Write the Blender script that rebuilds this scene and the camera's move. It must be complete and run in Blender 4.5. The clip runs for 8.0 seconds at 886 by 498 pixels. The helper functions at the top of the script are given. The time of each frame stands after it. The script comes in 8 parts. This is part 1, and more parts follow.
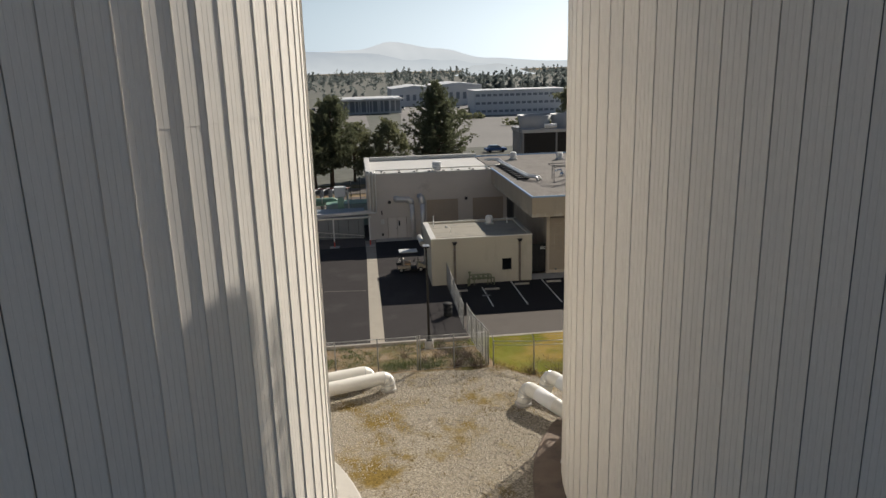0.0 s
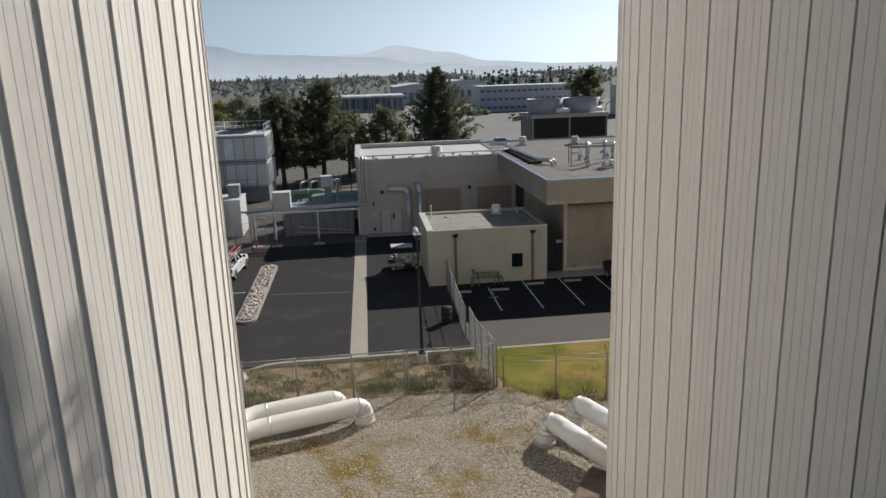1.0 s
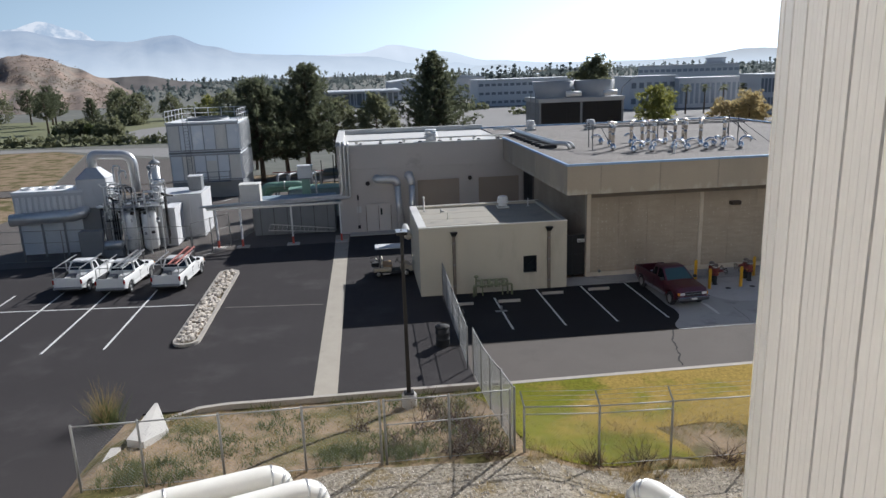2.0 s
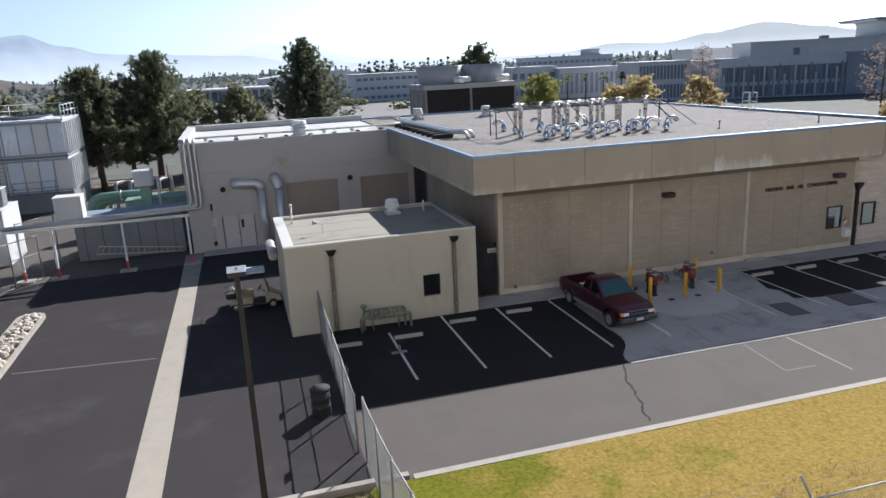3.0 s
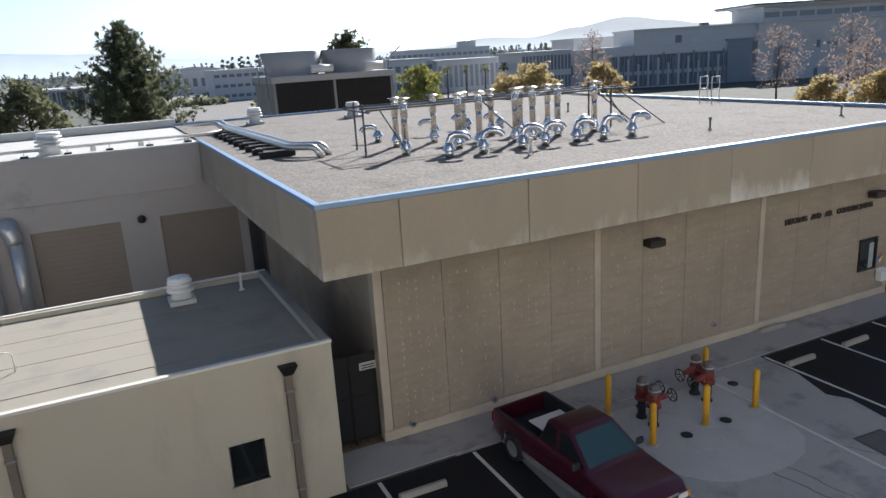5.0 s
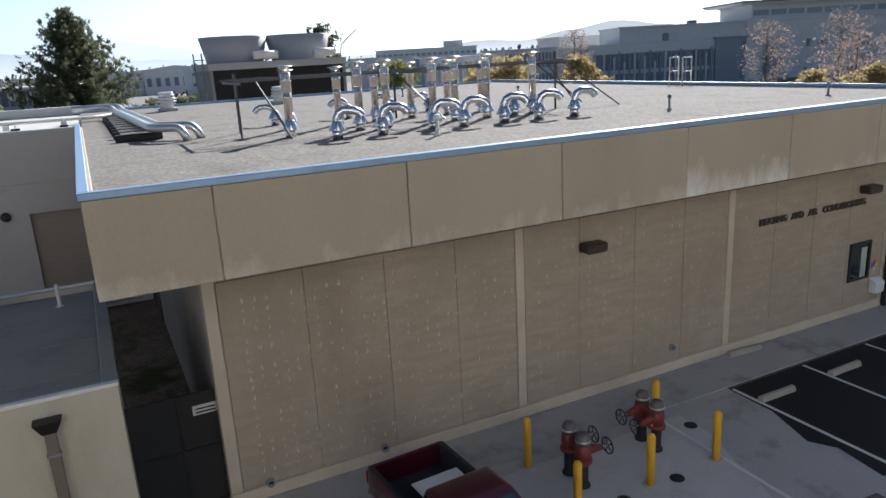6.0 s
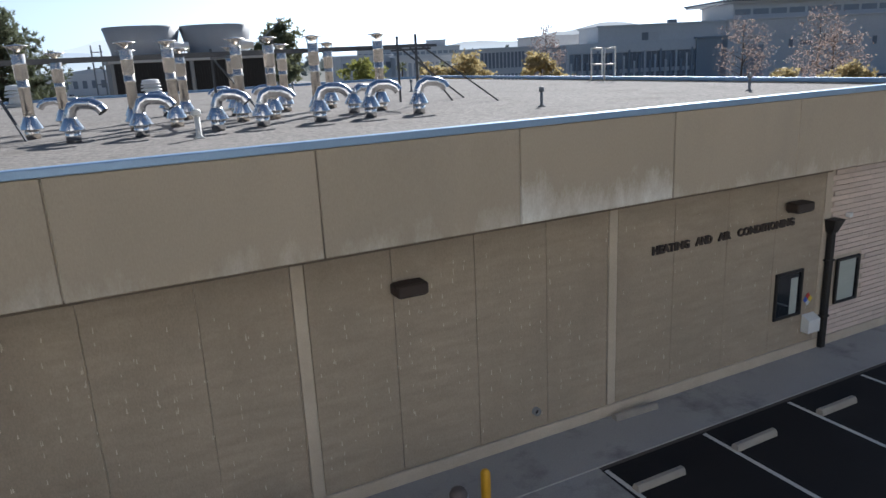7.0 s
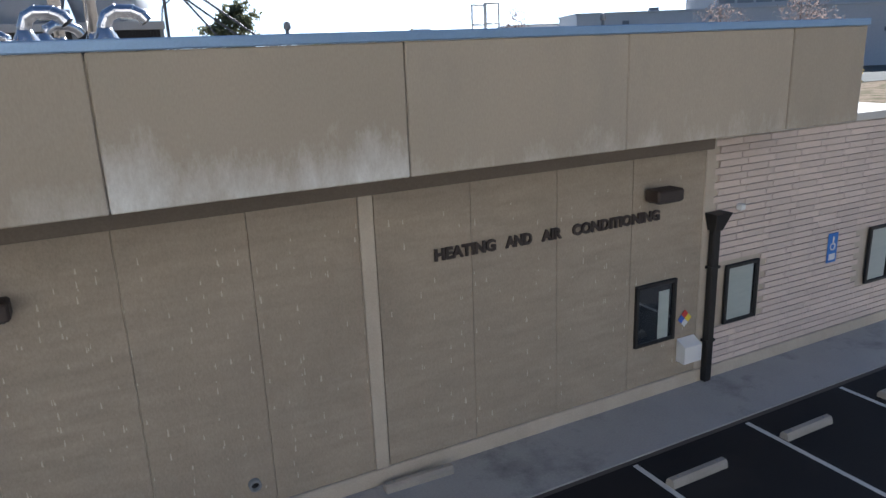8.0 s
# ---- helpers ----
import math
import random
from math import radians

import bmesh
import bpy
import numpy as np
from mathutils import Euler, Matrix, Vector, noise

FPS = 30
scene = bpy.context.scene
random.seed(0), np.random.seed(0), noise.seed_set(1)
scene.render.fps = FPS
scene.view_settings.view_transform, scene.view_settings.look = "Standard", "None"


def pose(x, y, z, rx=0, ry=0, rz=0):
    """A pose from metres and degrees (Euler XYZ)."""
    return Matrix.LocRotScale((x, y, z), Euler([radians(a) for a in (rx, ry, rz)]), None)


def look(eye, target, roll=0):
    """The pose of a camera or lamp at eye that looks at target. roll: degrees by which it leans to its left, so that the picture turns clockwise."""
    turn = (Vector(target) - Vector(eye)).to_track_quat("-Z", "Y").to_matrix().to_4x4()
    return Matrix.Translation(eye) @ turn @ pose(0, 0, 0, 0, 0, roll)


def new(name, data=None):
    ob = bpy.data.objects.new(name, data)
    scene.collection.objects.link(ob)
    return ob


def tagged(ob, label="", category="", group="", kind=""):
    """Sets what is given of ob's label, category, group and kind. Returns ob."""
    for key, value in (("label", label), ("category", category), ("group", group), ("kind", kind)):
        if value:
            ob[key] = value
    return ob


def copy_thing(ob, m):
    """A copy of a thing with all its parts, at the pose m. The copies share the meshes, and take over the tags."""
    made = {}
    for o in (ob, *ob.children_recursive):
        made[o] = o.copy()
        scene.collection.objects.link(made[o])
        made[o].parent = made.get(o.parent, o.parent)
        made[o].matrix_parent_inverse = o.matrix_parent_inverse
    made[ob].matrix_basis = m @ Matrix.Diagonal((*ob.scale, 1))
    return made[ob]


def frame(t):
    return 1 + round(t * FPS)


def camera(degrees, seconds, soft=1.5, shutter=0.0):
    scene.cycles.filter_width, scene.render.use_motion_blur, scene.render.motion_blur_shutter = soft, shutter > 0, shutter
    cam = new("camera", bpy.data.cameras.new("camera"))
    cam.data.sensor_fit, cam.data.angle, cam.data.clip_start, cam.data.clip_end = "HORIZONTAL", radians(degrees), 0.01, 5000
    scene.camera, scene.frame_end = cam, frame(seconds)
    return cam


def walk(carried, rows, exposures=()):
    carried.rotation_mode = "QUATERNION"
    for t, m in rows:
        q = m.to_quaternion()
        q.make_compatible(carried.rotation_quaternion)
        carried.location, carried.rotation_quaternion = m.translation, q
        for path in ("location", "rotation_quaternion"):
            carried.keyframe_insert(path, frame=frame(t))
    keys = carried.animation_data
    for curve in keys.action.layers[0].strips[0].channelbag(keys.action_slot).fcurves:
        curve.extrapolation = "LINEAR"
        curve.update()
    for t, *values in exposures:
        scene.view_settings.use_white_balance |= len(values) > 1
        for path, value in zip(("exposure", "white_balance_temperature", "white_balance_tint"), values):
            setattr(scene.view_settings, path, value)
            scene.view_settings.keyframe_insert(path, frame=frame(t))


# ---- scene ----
cam = camera(63.8, 8.0)
PATH = [
    (0, (-0.5, -2.15, 16.93), (-0.273, -0.225, 16.435), -1.6),
    (0.5, (0.15, 1.70, 15.73), (0.368, 3.626, 15.237), -1.85),
    (1, (0.92, 6.09, 14.10), (1.132, 8.019, 13.615), -1.9),
    (1.2, (1.15, 7.80, 13.56), (1.362, 9.729, 13.074), -2.0),
    (2.3, (2.46, 17.50, 11.49), (2.684, 19.427, 11.005), -1.95),
    (2.5, (2.80, 19.088, 11.218), (3.045, 21.014, 10.736), -2.1),
    (3, (3.56, 23.615, 10.686), (4.087, 25.477, 10.182), -2.8),
    (3.5, (4.421, 28.248, 10.254), (5.233, 29.996, 9.721), -3.25),
    (4, (5.56, 32.36, 10.12), (6.39, 34.10, 9.588), -3.4),
    (4.5, (7.233, 35.544, 10.12), (8.059, 37.285, 9.588), -3.45),
    (4.7, (8.02, 36.54, 10.04), (8.845, 38.282, 9.508), -3.45),
    (6, (13.283, 40.44, 8.52), (14.129, 42.175, 7.994), -3.15),
    (6.5, (15.77, 41.53, 8.28), (16.626, 43.258, 7.755), -2.95),
    (7, (18.745, 42.431, 7.902), (19.609, 44.157, 7.377), -2.8),
    (7.5, (21.929, 43.326, 7.415), (22.798, 45.048, 6.887), -2.5),
    (8, (24.759, 44.26, 6.647), (25.631, 45.976, 6.104), -2.3),
]
walk(cam, [(t, look(eye, target, roll)) for t, eye, target, roll in PATH], [(0, -0.36, 6850, 11), (0.5, -0.42, 6600, 11), (1.0, -0.52, 6350, 11), (2.3, 0.04, 5900, 12), (3.5, 0.34, 6020, 13), (4.0, 0.43, 6100, 12), (4.5, 0.38, 6120, 12), (6.0, 0.26, 6060, 11), (7.2, 0.12, 5820, 11), (8.0, 0.44, 5670, 12)])

# ---- world, sun, exposure ----
SUN_AZ, SUN_EL = radians(45.2), math.atan(1 / 1.546)
scene.view_settings.exposure = 0.0
world = bpy.data.worlds.new("sky")
scene.world = world
world.use_nodes = True
_t = world.node_tree
_sky = _t.nodes.new("ShaderNodeTexSky")
_sky.sky_type = "NISHITA"
_sky.sun_disc = False
_sky.sun_elevation, _sky.sun_rotation = SUN_EL, SUN_AZ
_sky.air_density, _sky.dust_density, _sky.ozone_density, _sky.altitude = 1.0, 0.5, 2.0, 400
_bg = _t.nodes["Background"]
# whitish haze towards the horizon
_co = _t.nodes.new("ShaderNodeTexCoord")
_sep = _t.nodes.new("ShaderNodeSeparateXYZ")
_t.links.new(_co.outputs["Generated"], _sep.inputs[0])
_mr = _t.nodes.new("ShaderNodeMapRange")
_mr.interpolation_type = "SMOOTHSTEP"
_mr.inputs[1].default_value, _mr.inputs[2].default_value, _mr.inputs[3].default_value, _mr.inputs[4].default_value = 0.0, 0.30, 0.85, 0.0
_t.links.new(_sep.outputs[2], _mr.inputs[0])
_mx = _t.nodes.new("ShaderNodeMix")
_mx.data_type = "RGBA"
# the haze glows towards the sun and fades away from it
_dot = _t.nodes.new("ShaderNodeVectorMath")
_dot.operation = "DOT_PRODUCT"
_dot.inputs[1].default_value = (math.sin(SUN_AZ), math.cos(SUN_AZ), 0)
_t.links.new(_co.outputs["Generated"], _dot.inputs[0])
_far = _t.nodes.new("ShaderNodeMapRange")
_far.inputs[1].default_value, _far.inputs[2].default_value, _far.inputs[3].default_value, _far.inputs[4].default_value = -0.4, 0.4, 0.30, 0.88
_t.links.new(_dot.outputs["Value"], _far.inputs[0])
_pos = _t.nodes.new("ShaderNodeMath")
_pos.operation = "MAXIMUM"
_pos.inputs[1].default_value = 0.0
_t.links.new(_dot.outputs["Value"], _pos.inputs[0])
_pow = _t.nodes.new("ShaderNodeMath")
_pow.operation = "POWER"
_pow.inputs[1].default_value = 4.0
_t.links.new(_pos.outputs[0], _pow.inputs[0])
_hz = _t.nodes.new("ShaderNodeMath")
_hz.operation = "MULTIPLY"
_hz.inputs[1].default_value = 1.95
_t.links.new(_pow.outputs[0], _hz.inputs[0])
_hb = _t.nodes.new("ShaderNodeVectorMath")
_hb.operation = "SCALE"
_hb.inputs[0].default_value = (8.6, 11.4, 14.0)
_t.links.new(_far.outputs[0], _hb.inputs["Scale"])
_hw = _t.nodes.new("ShaderNodeVectorMath")
_hw.operation = "SCALE"
_hw.inputs[0].default_value = (11.0, 11.9, 12.8)
_t.links.new(_hz.outputs[0], _hw.inputs["Scale"])
_hc = _t.nodes.new("ShaderNodeVectorMath")
_hc.operation = "ADD"
_t.links.new(_hb.outputs[0], _hc.inputs[0])
_t.links.new(_hw.outputs[0], _hc.inputs[1])
_t.links.new(_hc.outputs[0], _mx.inputs[7])
_t.links.new(_mr.outputs[0], _mx.inputs[0])
_t.links.new(_sky.outputs[0], _mx.inputs[6])
_t.links.new(_mx.outputs[2], _bg.inputs[0])
_bg.inputs[1].default_value = 0.068
sun = new("sun", bpy.data.lights.new("sun", "SUN"))
sun.data.energy, sun.data.angle, sun.data.color = 7.2, radians(0.5), (1.0, 0.955, 0.88)
sun.matrix_world = look((0, 0, 0), (-1.546 * math.sin(SUN_AZ), -1.546 * math.cos(SUN_AZ), -1))

# ---- materials ----
def material(name, base, rough=0.8, metal=0.0, second=None, scale=3.0, spread=0.5, fine=60.0, fine_amount=0.12, bump=0.15, bump_scale=None, third=None, third_scale=0.6, third_at=0.6, third_soft=0.1, island=0.0, stretch=(1, 1, 1), spec=0.5, coat=0.0, drift=None, bloom=None, courses=None):
    """Object-space colour with broad patches, fine grain, stains and relief."""
    m = bpy.data.materials.new(name)
    m.use_nodes = True
    n, l = m.node_tree.nodes, m.node_tree.links
    bs = n["Principled BSDF"]
    bs.inputs["Roughness"].default_value, bs.inputs["Metallic"].default_value = rough, metal
    bs.inputs["Specular IOR Level"].default_value = spec
    bs.inputs["Coat Weight"].default_value = coat
    geo = n.new("ShaderNodeNewGeometry")
    mapping = n.new("ShaderNodeMapping")
    mapping.inputs["Scale"].default_value = stretch
    l.new(geo.outputs["Position"], mapping.inputs[0])
    def noise_node(sc, detail=4.0, rough_=0.6):
        t = n.new("ShaderNodeTexNoise")
        t.inputs["Scale"].default_value, t.inputs["Detail"].default_value, t.inputs["Roughness"].default_value = sc, detail, rough_
        l.new(mapping.outputs[0], t.inputs["Vector"])
        return t.outputs["Fac"]
    def mix(a, b, f):
        x = n.new("ShaderNodeMix")
        x.data_type = "RGBA"
        for sock, v in ((x.inputs[6], a), (x.inputs[7], b)):
            if isinstance(v, tuple):
                sock.default_value = (*v, 1)
            else:
                l.new(v, sock)
        l.new(f, x.inputs[0])
        return x.outputs[2]
    def ramp(fac, lo, hi):
        r = n.new("ShaderNodeMapRange")
        r.inputs[1].default_value, r.inputs[2].default_value = lo, hi
        l.new(fac, r.inputs[0])
        return r.outputs[0]
    second = second or tuple(c * 0.82 for c in base)
    col = mix(base, second, ramp(noise_node(scale), 0.5 - 0.5 * spread, 0.5 + 0.5 * spread))
    if third:
        where = noise_node(third_scale, 6.0, 0.65)
        if drift:
            # the patches thicken along x
            sx = n.new("ShaderNodeSeparateXYZ")
            l.new(geo.outputs["Position"], sx.inputs[0])
            dr_ = n.new("ShaderNodeMapRange")
            dr_.inputs[1].default_value, dr_.inputs[2].default_value, dr_.inputs[3].default_value, dr_.inputs[4].default_value = drift
            l.new(sx.outputs[0], dr_.inputs[0])
            ad = n.new("ShaderNodeMath")
            l.new(where, ad.inputs[0])
            l.new(dr_.outputs[0], ad.inputs[1])
            where = ad.outputs[0]
        col = mix(col, third, ramp(where, third_at, third_at + third_soft))
    if bloom:
        # lime bloom creeping up in streaks from the lower edge
        colour, z_lo, z_hi, amount = bloom
        sz = n.new("ShaderNodeSeparateXYZ")
        l.new(geo.outputs["Position"], sz.inputs[0])
        mp = n.new("ShaderNodeMapping")
        mp.inputs["Scale"].default_value = (1.0, 1.0, 0.42)
        l.new(geo.outputs["Position"], mp.inputs[0])
        tx = n.new("ShaderNodeTexNoise")
        tx.inputs["Scale"].default_value, tx.inputs["Detail"].default_value, tx.inputs["Roughness"].default_value = 1.6, 7.0, 0.7
        l.new(mp.outputs[0], tx.inputs["Vector"])
        hz_ = n.new("ShaderNodeMapRange")
        hz_.inputs[1].default_value, hz_.inputs[2].default_value, hz_.inputs[3].default_value, hz_.inputs[4].default_value = z_lo, z_hi, amount, -0.25
        l.new(sz.outputs[2], hz_.inputs[0])
        ad = n.new("ShaderNodeMath")
        l.new(tx.outputs["Fac"], ad.inputs[0])
        l.new(hz_.outputs[0], ad.inputs[1])
        col = mix(col, colour, ramp(ad.outputs[0], 0.62, 1.0))
    if courses:
        # faint ribs of the cast wall
        height, amount = courses
        mc = n.new("ShaderNodeMapping")
        mc.inputs["Scale"].default_value = (1.1, 1.1, 1 / height)
        l.new(geo.outputs["Position"], mc.inputs[0])
        tc = n.new("ShaderNodeTexNoise")
        tc.inputs["Scale"].default_value, tc.inputs["Detail"].default_value = 1.0, 2.0
        l.new(mc.outputs[0], tc.inputs["Vector"])
        bandf = ramp(tc.outputs["Fac"], 0.35, 0.7)
        col = mix(col, tuple(c * (1 - amount) for c in base), bandf)
    grain = noise_node(fine, 3.0, 0.7)
    hsv = n.new("ShaderNodeHueSaturation")
    r = n.new("ShaderNodeMapRange")
    r.inputs[1].default_value, r.inputs[2].default_value, r.inputs[3].default_value, r.inputs[4].default_value = 0.25, 0.75, 1 - fine_amount, 1 + fine_amount
    l.new(grain, r.inputs[0])
    val = r.outputs[0]
    if island:
        oi = n.new("ShaderNodeObjectInfo")
        rr = n.new("ShaderNodeMapRange")
        rr.inputs[3].default_value, rr.inputs[4].default_value = 1 - island, 1 + island
        l.new(oi.outputs["Random"], rr.inputs[0])
        mm = n.new("ShaderNodeMath")
        mm.operation = "MULTIPLY"
        l.new(val, mm.inputs[0])
        l.new(rr.outputs[0], mm.inputs[1])
        val = mm.outputs[0]
    l.new(val, hsv.inputs["Value"])
    l.new(col, hsv.inputs["Color"])
    l.new(hsv.outputs[0], bs.inputs["Base Color"])
    if bump:
        b = n.new("ShaderNodeBump")
        b.inputs["Strength"].default_value, b.inputs["Distance"].default_value = bump, 0.02
        l.new(noise_node(bump_scale or fine, 4.0, 0.6), b.inputs["Height"])
        l.new(b.outputs[0], bs.inputs["Normal"])
    return m


def plain(name, base, rough=0.5, metal=0.0, emit=0.0):
    m = bpy.data.materials.new(name)
    m.use_nodes = True
    bs = m.node_tree.nodes["Principled BSDF"]
    bs.inputs["Base Color"].default_value, bs.inputs["Roughness"].default_value, bs.inputs["Metallic"].default_value = (*base, 1), rough, metal
    if emit:
        bs.inputs["Emission Color"].default_value, bs.inputs["Emission Strength"].default_value = (*base, 1), emit
    return m


M_TANK = material("cream painted metal", (0.87, 0.825, 0.755), 0.5, 0.0, (0.82, 0.775, 0.705), 0.35, 0.8, 25, 0.05, 0.05, 8, third=(0.74, 0.695, 0.63), third_scale=0.5, third_at=0.6, third_soft=0.2, island=0.03, stretch=(1, 1, 0.12))
M_CONC = material("grey concrete", (0.46, 0.44, 0.40), 0.9, 0, (0.38, 0.36, 0.33), 1.2, 0.7, 45, 0.12, 0.2, 30, third=(0.28, 0.27, 0.25), third_scale=0.8, third_at=0.6)
M_PAD = material("pad concrete", (0.40, 0.395, 0.385), 0.9, 0, (0.33, 0.325, 0.315), 0.7, 0.7, 30, 0.12, 0.15, 30, third=(0.205, 0.205, 0.205), third_scale=0.75, third_at=0.52, third_soft=0.18)
M_NEWPAD = material("pale new concrete", (0.49, 0.49, 0.485), 0.9, 0, (0.42, 0.42, 0.415), 0.9, 0.7, 30, 0.1, 0.12, 30, third=(0.36, 0.36, 0.355), third_scale=0.7, third_at=0.5, third_soft=0.25)
M_GUTTER = material("sandy concrete", (0.37, 0.335, 0.275), 0.9, 0, (0.30, 0.27, 0.22), 1.2, 0.7, 45, 0.12, 0.2, 30, third=(0.22, 0.20, 0.165), third_scale=0.7, third_at=0.58, third_soft=0.15)
M_KERB = material("kerb concrete", (0.39, 0.36, 0.315), 0.9, 0, (0.29, 0.265, 0.23), 2.0, 0.7, 50, 0.12, 0.2, 30)
M_SEAL = material("sealed asphalt", (0.021, 0.020, 0.021), 0.78, 0, (0.026, 0.025, 0.025), 0.4, 0.8, 90, 0.3, 0.35, 80, third=(0.034, 0.032, 0.032), third_scale=0.3, third_at=0.54, third_soft=0.2, spec=0.12)
M_COURT = material("worn sealed asphalt", (0.052, 0.048, 0.048), 0.82, 0, (0.043, 0.0395, 0.0395), 0.4, 0.8, 70, 0.3, 0.35, 80, third=(0.071, 0.066, 0.065), third_scale=0.28, third_at=0.54, third_soft=0.2, spec=0.06)
M_ROAD = material("worn asphalt", (0.127, 0.113, 0.102), 0.92, 0, (0.103, 0.092, 0.083), 0.5, 0.8, 90, 0.25, 0.3, 80, third=(0.098, 0.09, 0.082), third_scale=0.4, third_at=0.56, third_soft=0.15, spec=0.15)
M_LINE = material("white line paint", (0.66, 0.66, 0.64), 0.8, 0, (0.52, 0.52, 0.50), 6, 0.7, 70, 0.15, 0.1)
M_GHOST = material("worn line paint", (0.168, 0.15, 0.135), 0.85, 0, (0.135, 0.12, 0.106), 8, 0.8, 70, 0.2, 0.1)
M_THIN = material("thin line paint", (0.27, 0.255, 0.24), 0.85, 0, (0.19, 0.175, 0.16), 8, 0.8, 70, 0.2, 0.1)
M_FADED = material("faded line paint", (0.44, 0.43, 0.41), 0.85, 0, (0.28, 0.27, 0.265), 8, 0.8, 70, 0.2, 0.1)
M_STUCCO = material("cream stucco", (0.50, 0.46, 0.37), 0.9, 0, (0.46, 0.42, 0.335), 0.8, 0.8, 70, 0.07, 0.25, 60, third=(0.38, 0.345, 0.275), third_scale=0.6, third_at=0.6, third_soft=0.2, stretch=(1, 1, 0.35))
M_BLOCK = material("tan textured wall", (0.425, 0.358, 0.277), 0.92, 0, (0.34, 0.284, 0.216), 0.6, 0.8, 45, 0.14, 0.4, 35, third=(0.268, 0.219, 0.170), third_scale=0.45, third_at=0.53, third_soft=0.22, stretch=(1, 1, 0.6), drift=(14, 32, 0.12, -0.05), courses=(0.16, 0.22))
M_PIL = material("pale pilaster concrete", (0.58, 0.51, 0.41), 0.9, 0, (0.43, 0.37, 0.29), 1.5, 0.7, 50, 0.1, 0.2)
M_FASCIA = material("fascia concrete panel", (0.415, 0.355, 0.275), 0.9, 0, (0.36, 0.31, 0.24), 0.7, 0.8, 50, 0.08, 0.15, 40, third=(0.335, 0.295, 0.24), third_scale=0.5, third_at=0.5, third_soft=0.25, island=0.06, stretch=(1, 1, 0.4), bloom=((0.60, 0.57, 0.50), 5.2, 6.3, 0.20))
M_FASCIAWET = material("limed fascia concrete", (0.415, 0.355, 0.275), 0.9, 0, (0.36, 0.31, 0.24), 0.7, 0.8, 50, 0.08, 0.15, 40, third=(0.38, 0.34, 0.26), third_scale=0.9, third_at=0.58, third_soft=0.2, stretch=(1, 1, 0.4), bloom=((0.72, 0.71, 0.66), 5.25, 6.75, 0.35))
M_PLANT = material("grey beige plaster", (0.56, 0.515, 0.475), 0.9, 0, (0.51, 0.47, 0.435), 0.6, 0.8, 55, 0.07, 0.2, 45, third=(0.33, 0.295, 0.26), third_scale=0.5, third_at=0.6, third_soft=0.2)
M_PLANTDOOR = material("pale painted door", (0.63, 0.585, 0.54), 0.7, 0, (0.58, 0.54, 0.50), 0.7, 0.8, 40, 0.05, 0.1)
M_ROOFGRAVEL = material("mineral roof felt", (0.215, 0.195, 0.174), 0.95, 0, (0.155, 0.14, 0.124), 0.5, 0.9, 11, 0.6, 0.9, 12, third=(0.145, 0.127, 0.108), third_scale=0.6, third_at=0.52, third_soft=0.15)
M_ROOFWHITE = material("white coated roof", (0.58, 0.57, 0.535), 0.7, 0, (0.51, 0.50, 0.475), 0.6, 0.8, 40, 0.08, 0.1, 20, third=(0.48, 0.475, 0.46), third_scale=0.7, third_at=0.56, third_soft=0.15)
M_ROOFCREAM = material("cream coated roof", (0.315, 0.29, 0.238), 0.85, 0, (0.27, 0.25, 0.207), 0.7, 0.8, 40, 0.08, 0.15, 20, third=(0.23, 0.22, 0.195), third_scale=0.7, third_at=0.55, third_soft=0.15)
M_GALV = material("galvanised metal", (0.66, 0.65, 0.63), 0.36, 0.8, (0.52, 0.52, 0.51), 5, 0.7, 40, 0.08, 0.05)
M_FENCE = material("weathered fence steel", (0.34, 0.34, 0.33), 0.6, 0.4, (0.25, 0.25, 0.245), 4, 0.7, 40, 0.1, 0.05)
M_STACK = material("spiral duct metal", (0.90, 0.84, 0.76), 0.27, 0.9, (0.72, 0.66, 0.58), 6, 0.8, 30, 0.08, 0.06, 10)
M_NECK = material("bright bent sheet metal", (0.74, 0.75, 0.77), 0.22, 1.0, (0.60, 0.61, 0.63), 6, 0.8, 30, 0.06, 0.08, 8)
M_RAIL = material("dark channel steel", (0.09, 0.093, 0.10), 0.5, 0.3, (0.065, 0.067, 0.073), 3, 0.7, 40, 0.1, 0.05)
M_TOWERBLUE = material("blue grey tower panel", (0.76, 0.79, 0.82), 0.45, 0, (0.66, 0.70, 0.73), 0.8, 0.8, 30, 0.06, 0.05, third=(0.84, 0.85, 0.85), third_scale=0.6, third_at=0.58, island=0.12)
M_CHROME = material("polished sheet metal", (0.80, 0.80, 0.80), 0.16, 1.0, (0.70, 0.70, 0.71), 3, 0.8, 30, 0.04, 0.06, 6)
# Blue base colour puts the sky's reflection into the bare metal.
M_SKYEDGE = material("metal trim with painted sky blue", (0.27, 0.40, 0.58), 0.42, 0.35, (0.23, 0.35, 0.52), 3, 0.7, 40, 0.06, 0.05)
M_INSUL = material("white pipe jacket", (0.74, 0.72, 0.67), 0.45, 0.0, (0.66, 0.64, 0.58), 2, 0.8, 40, 0.05, 0.05)
M_WHITEMETAL = material("white painted metal", (0.80, 0.80, 0.79), 0.5, 0, (0.72, 0.72, 0.71), 1.5, 0.8, 40, 0.06, 0.05, third=(0.55, 0.53, 0.50), third_scale=1.2, third_at=0.64)
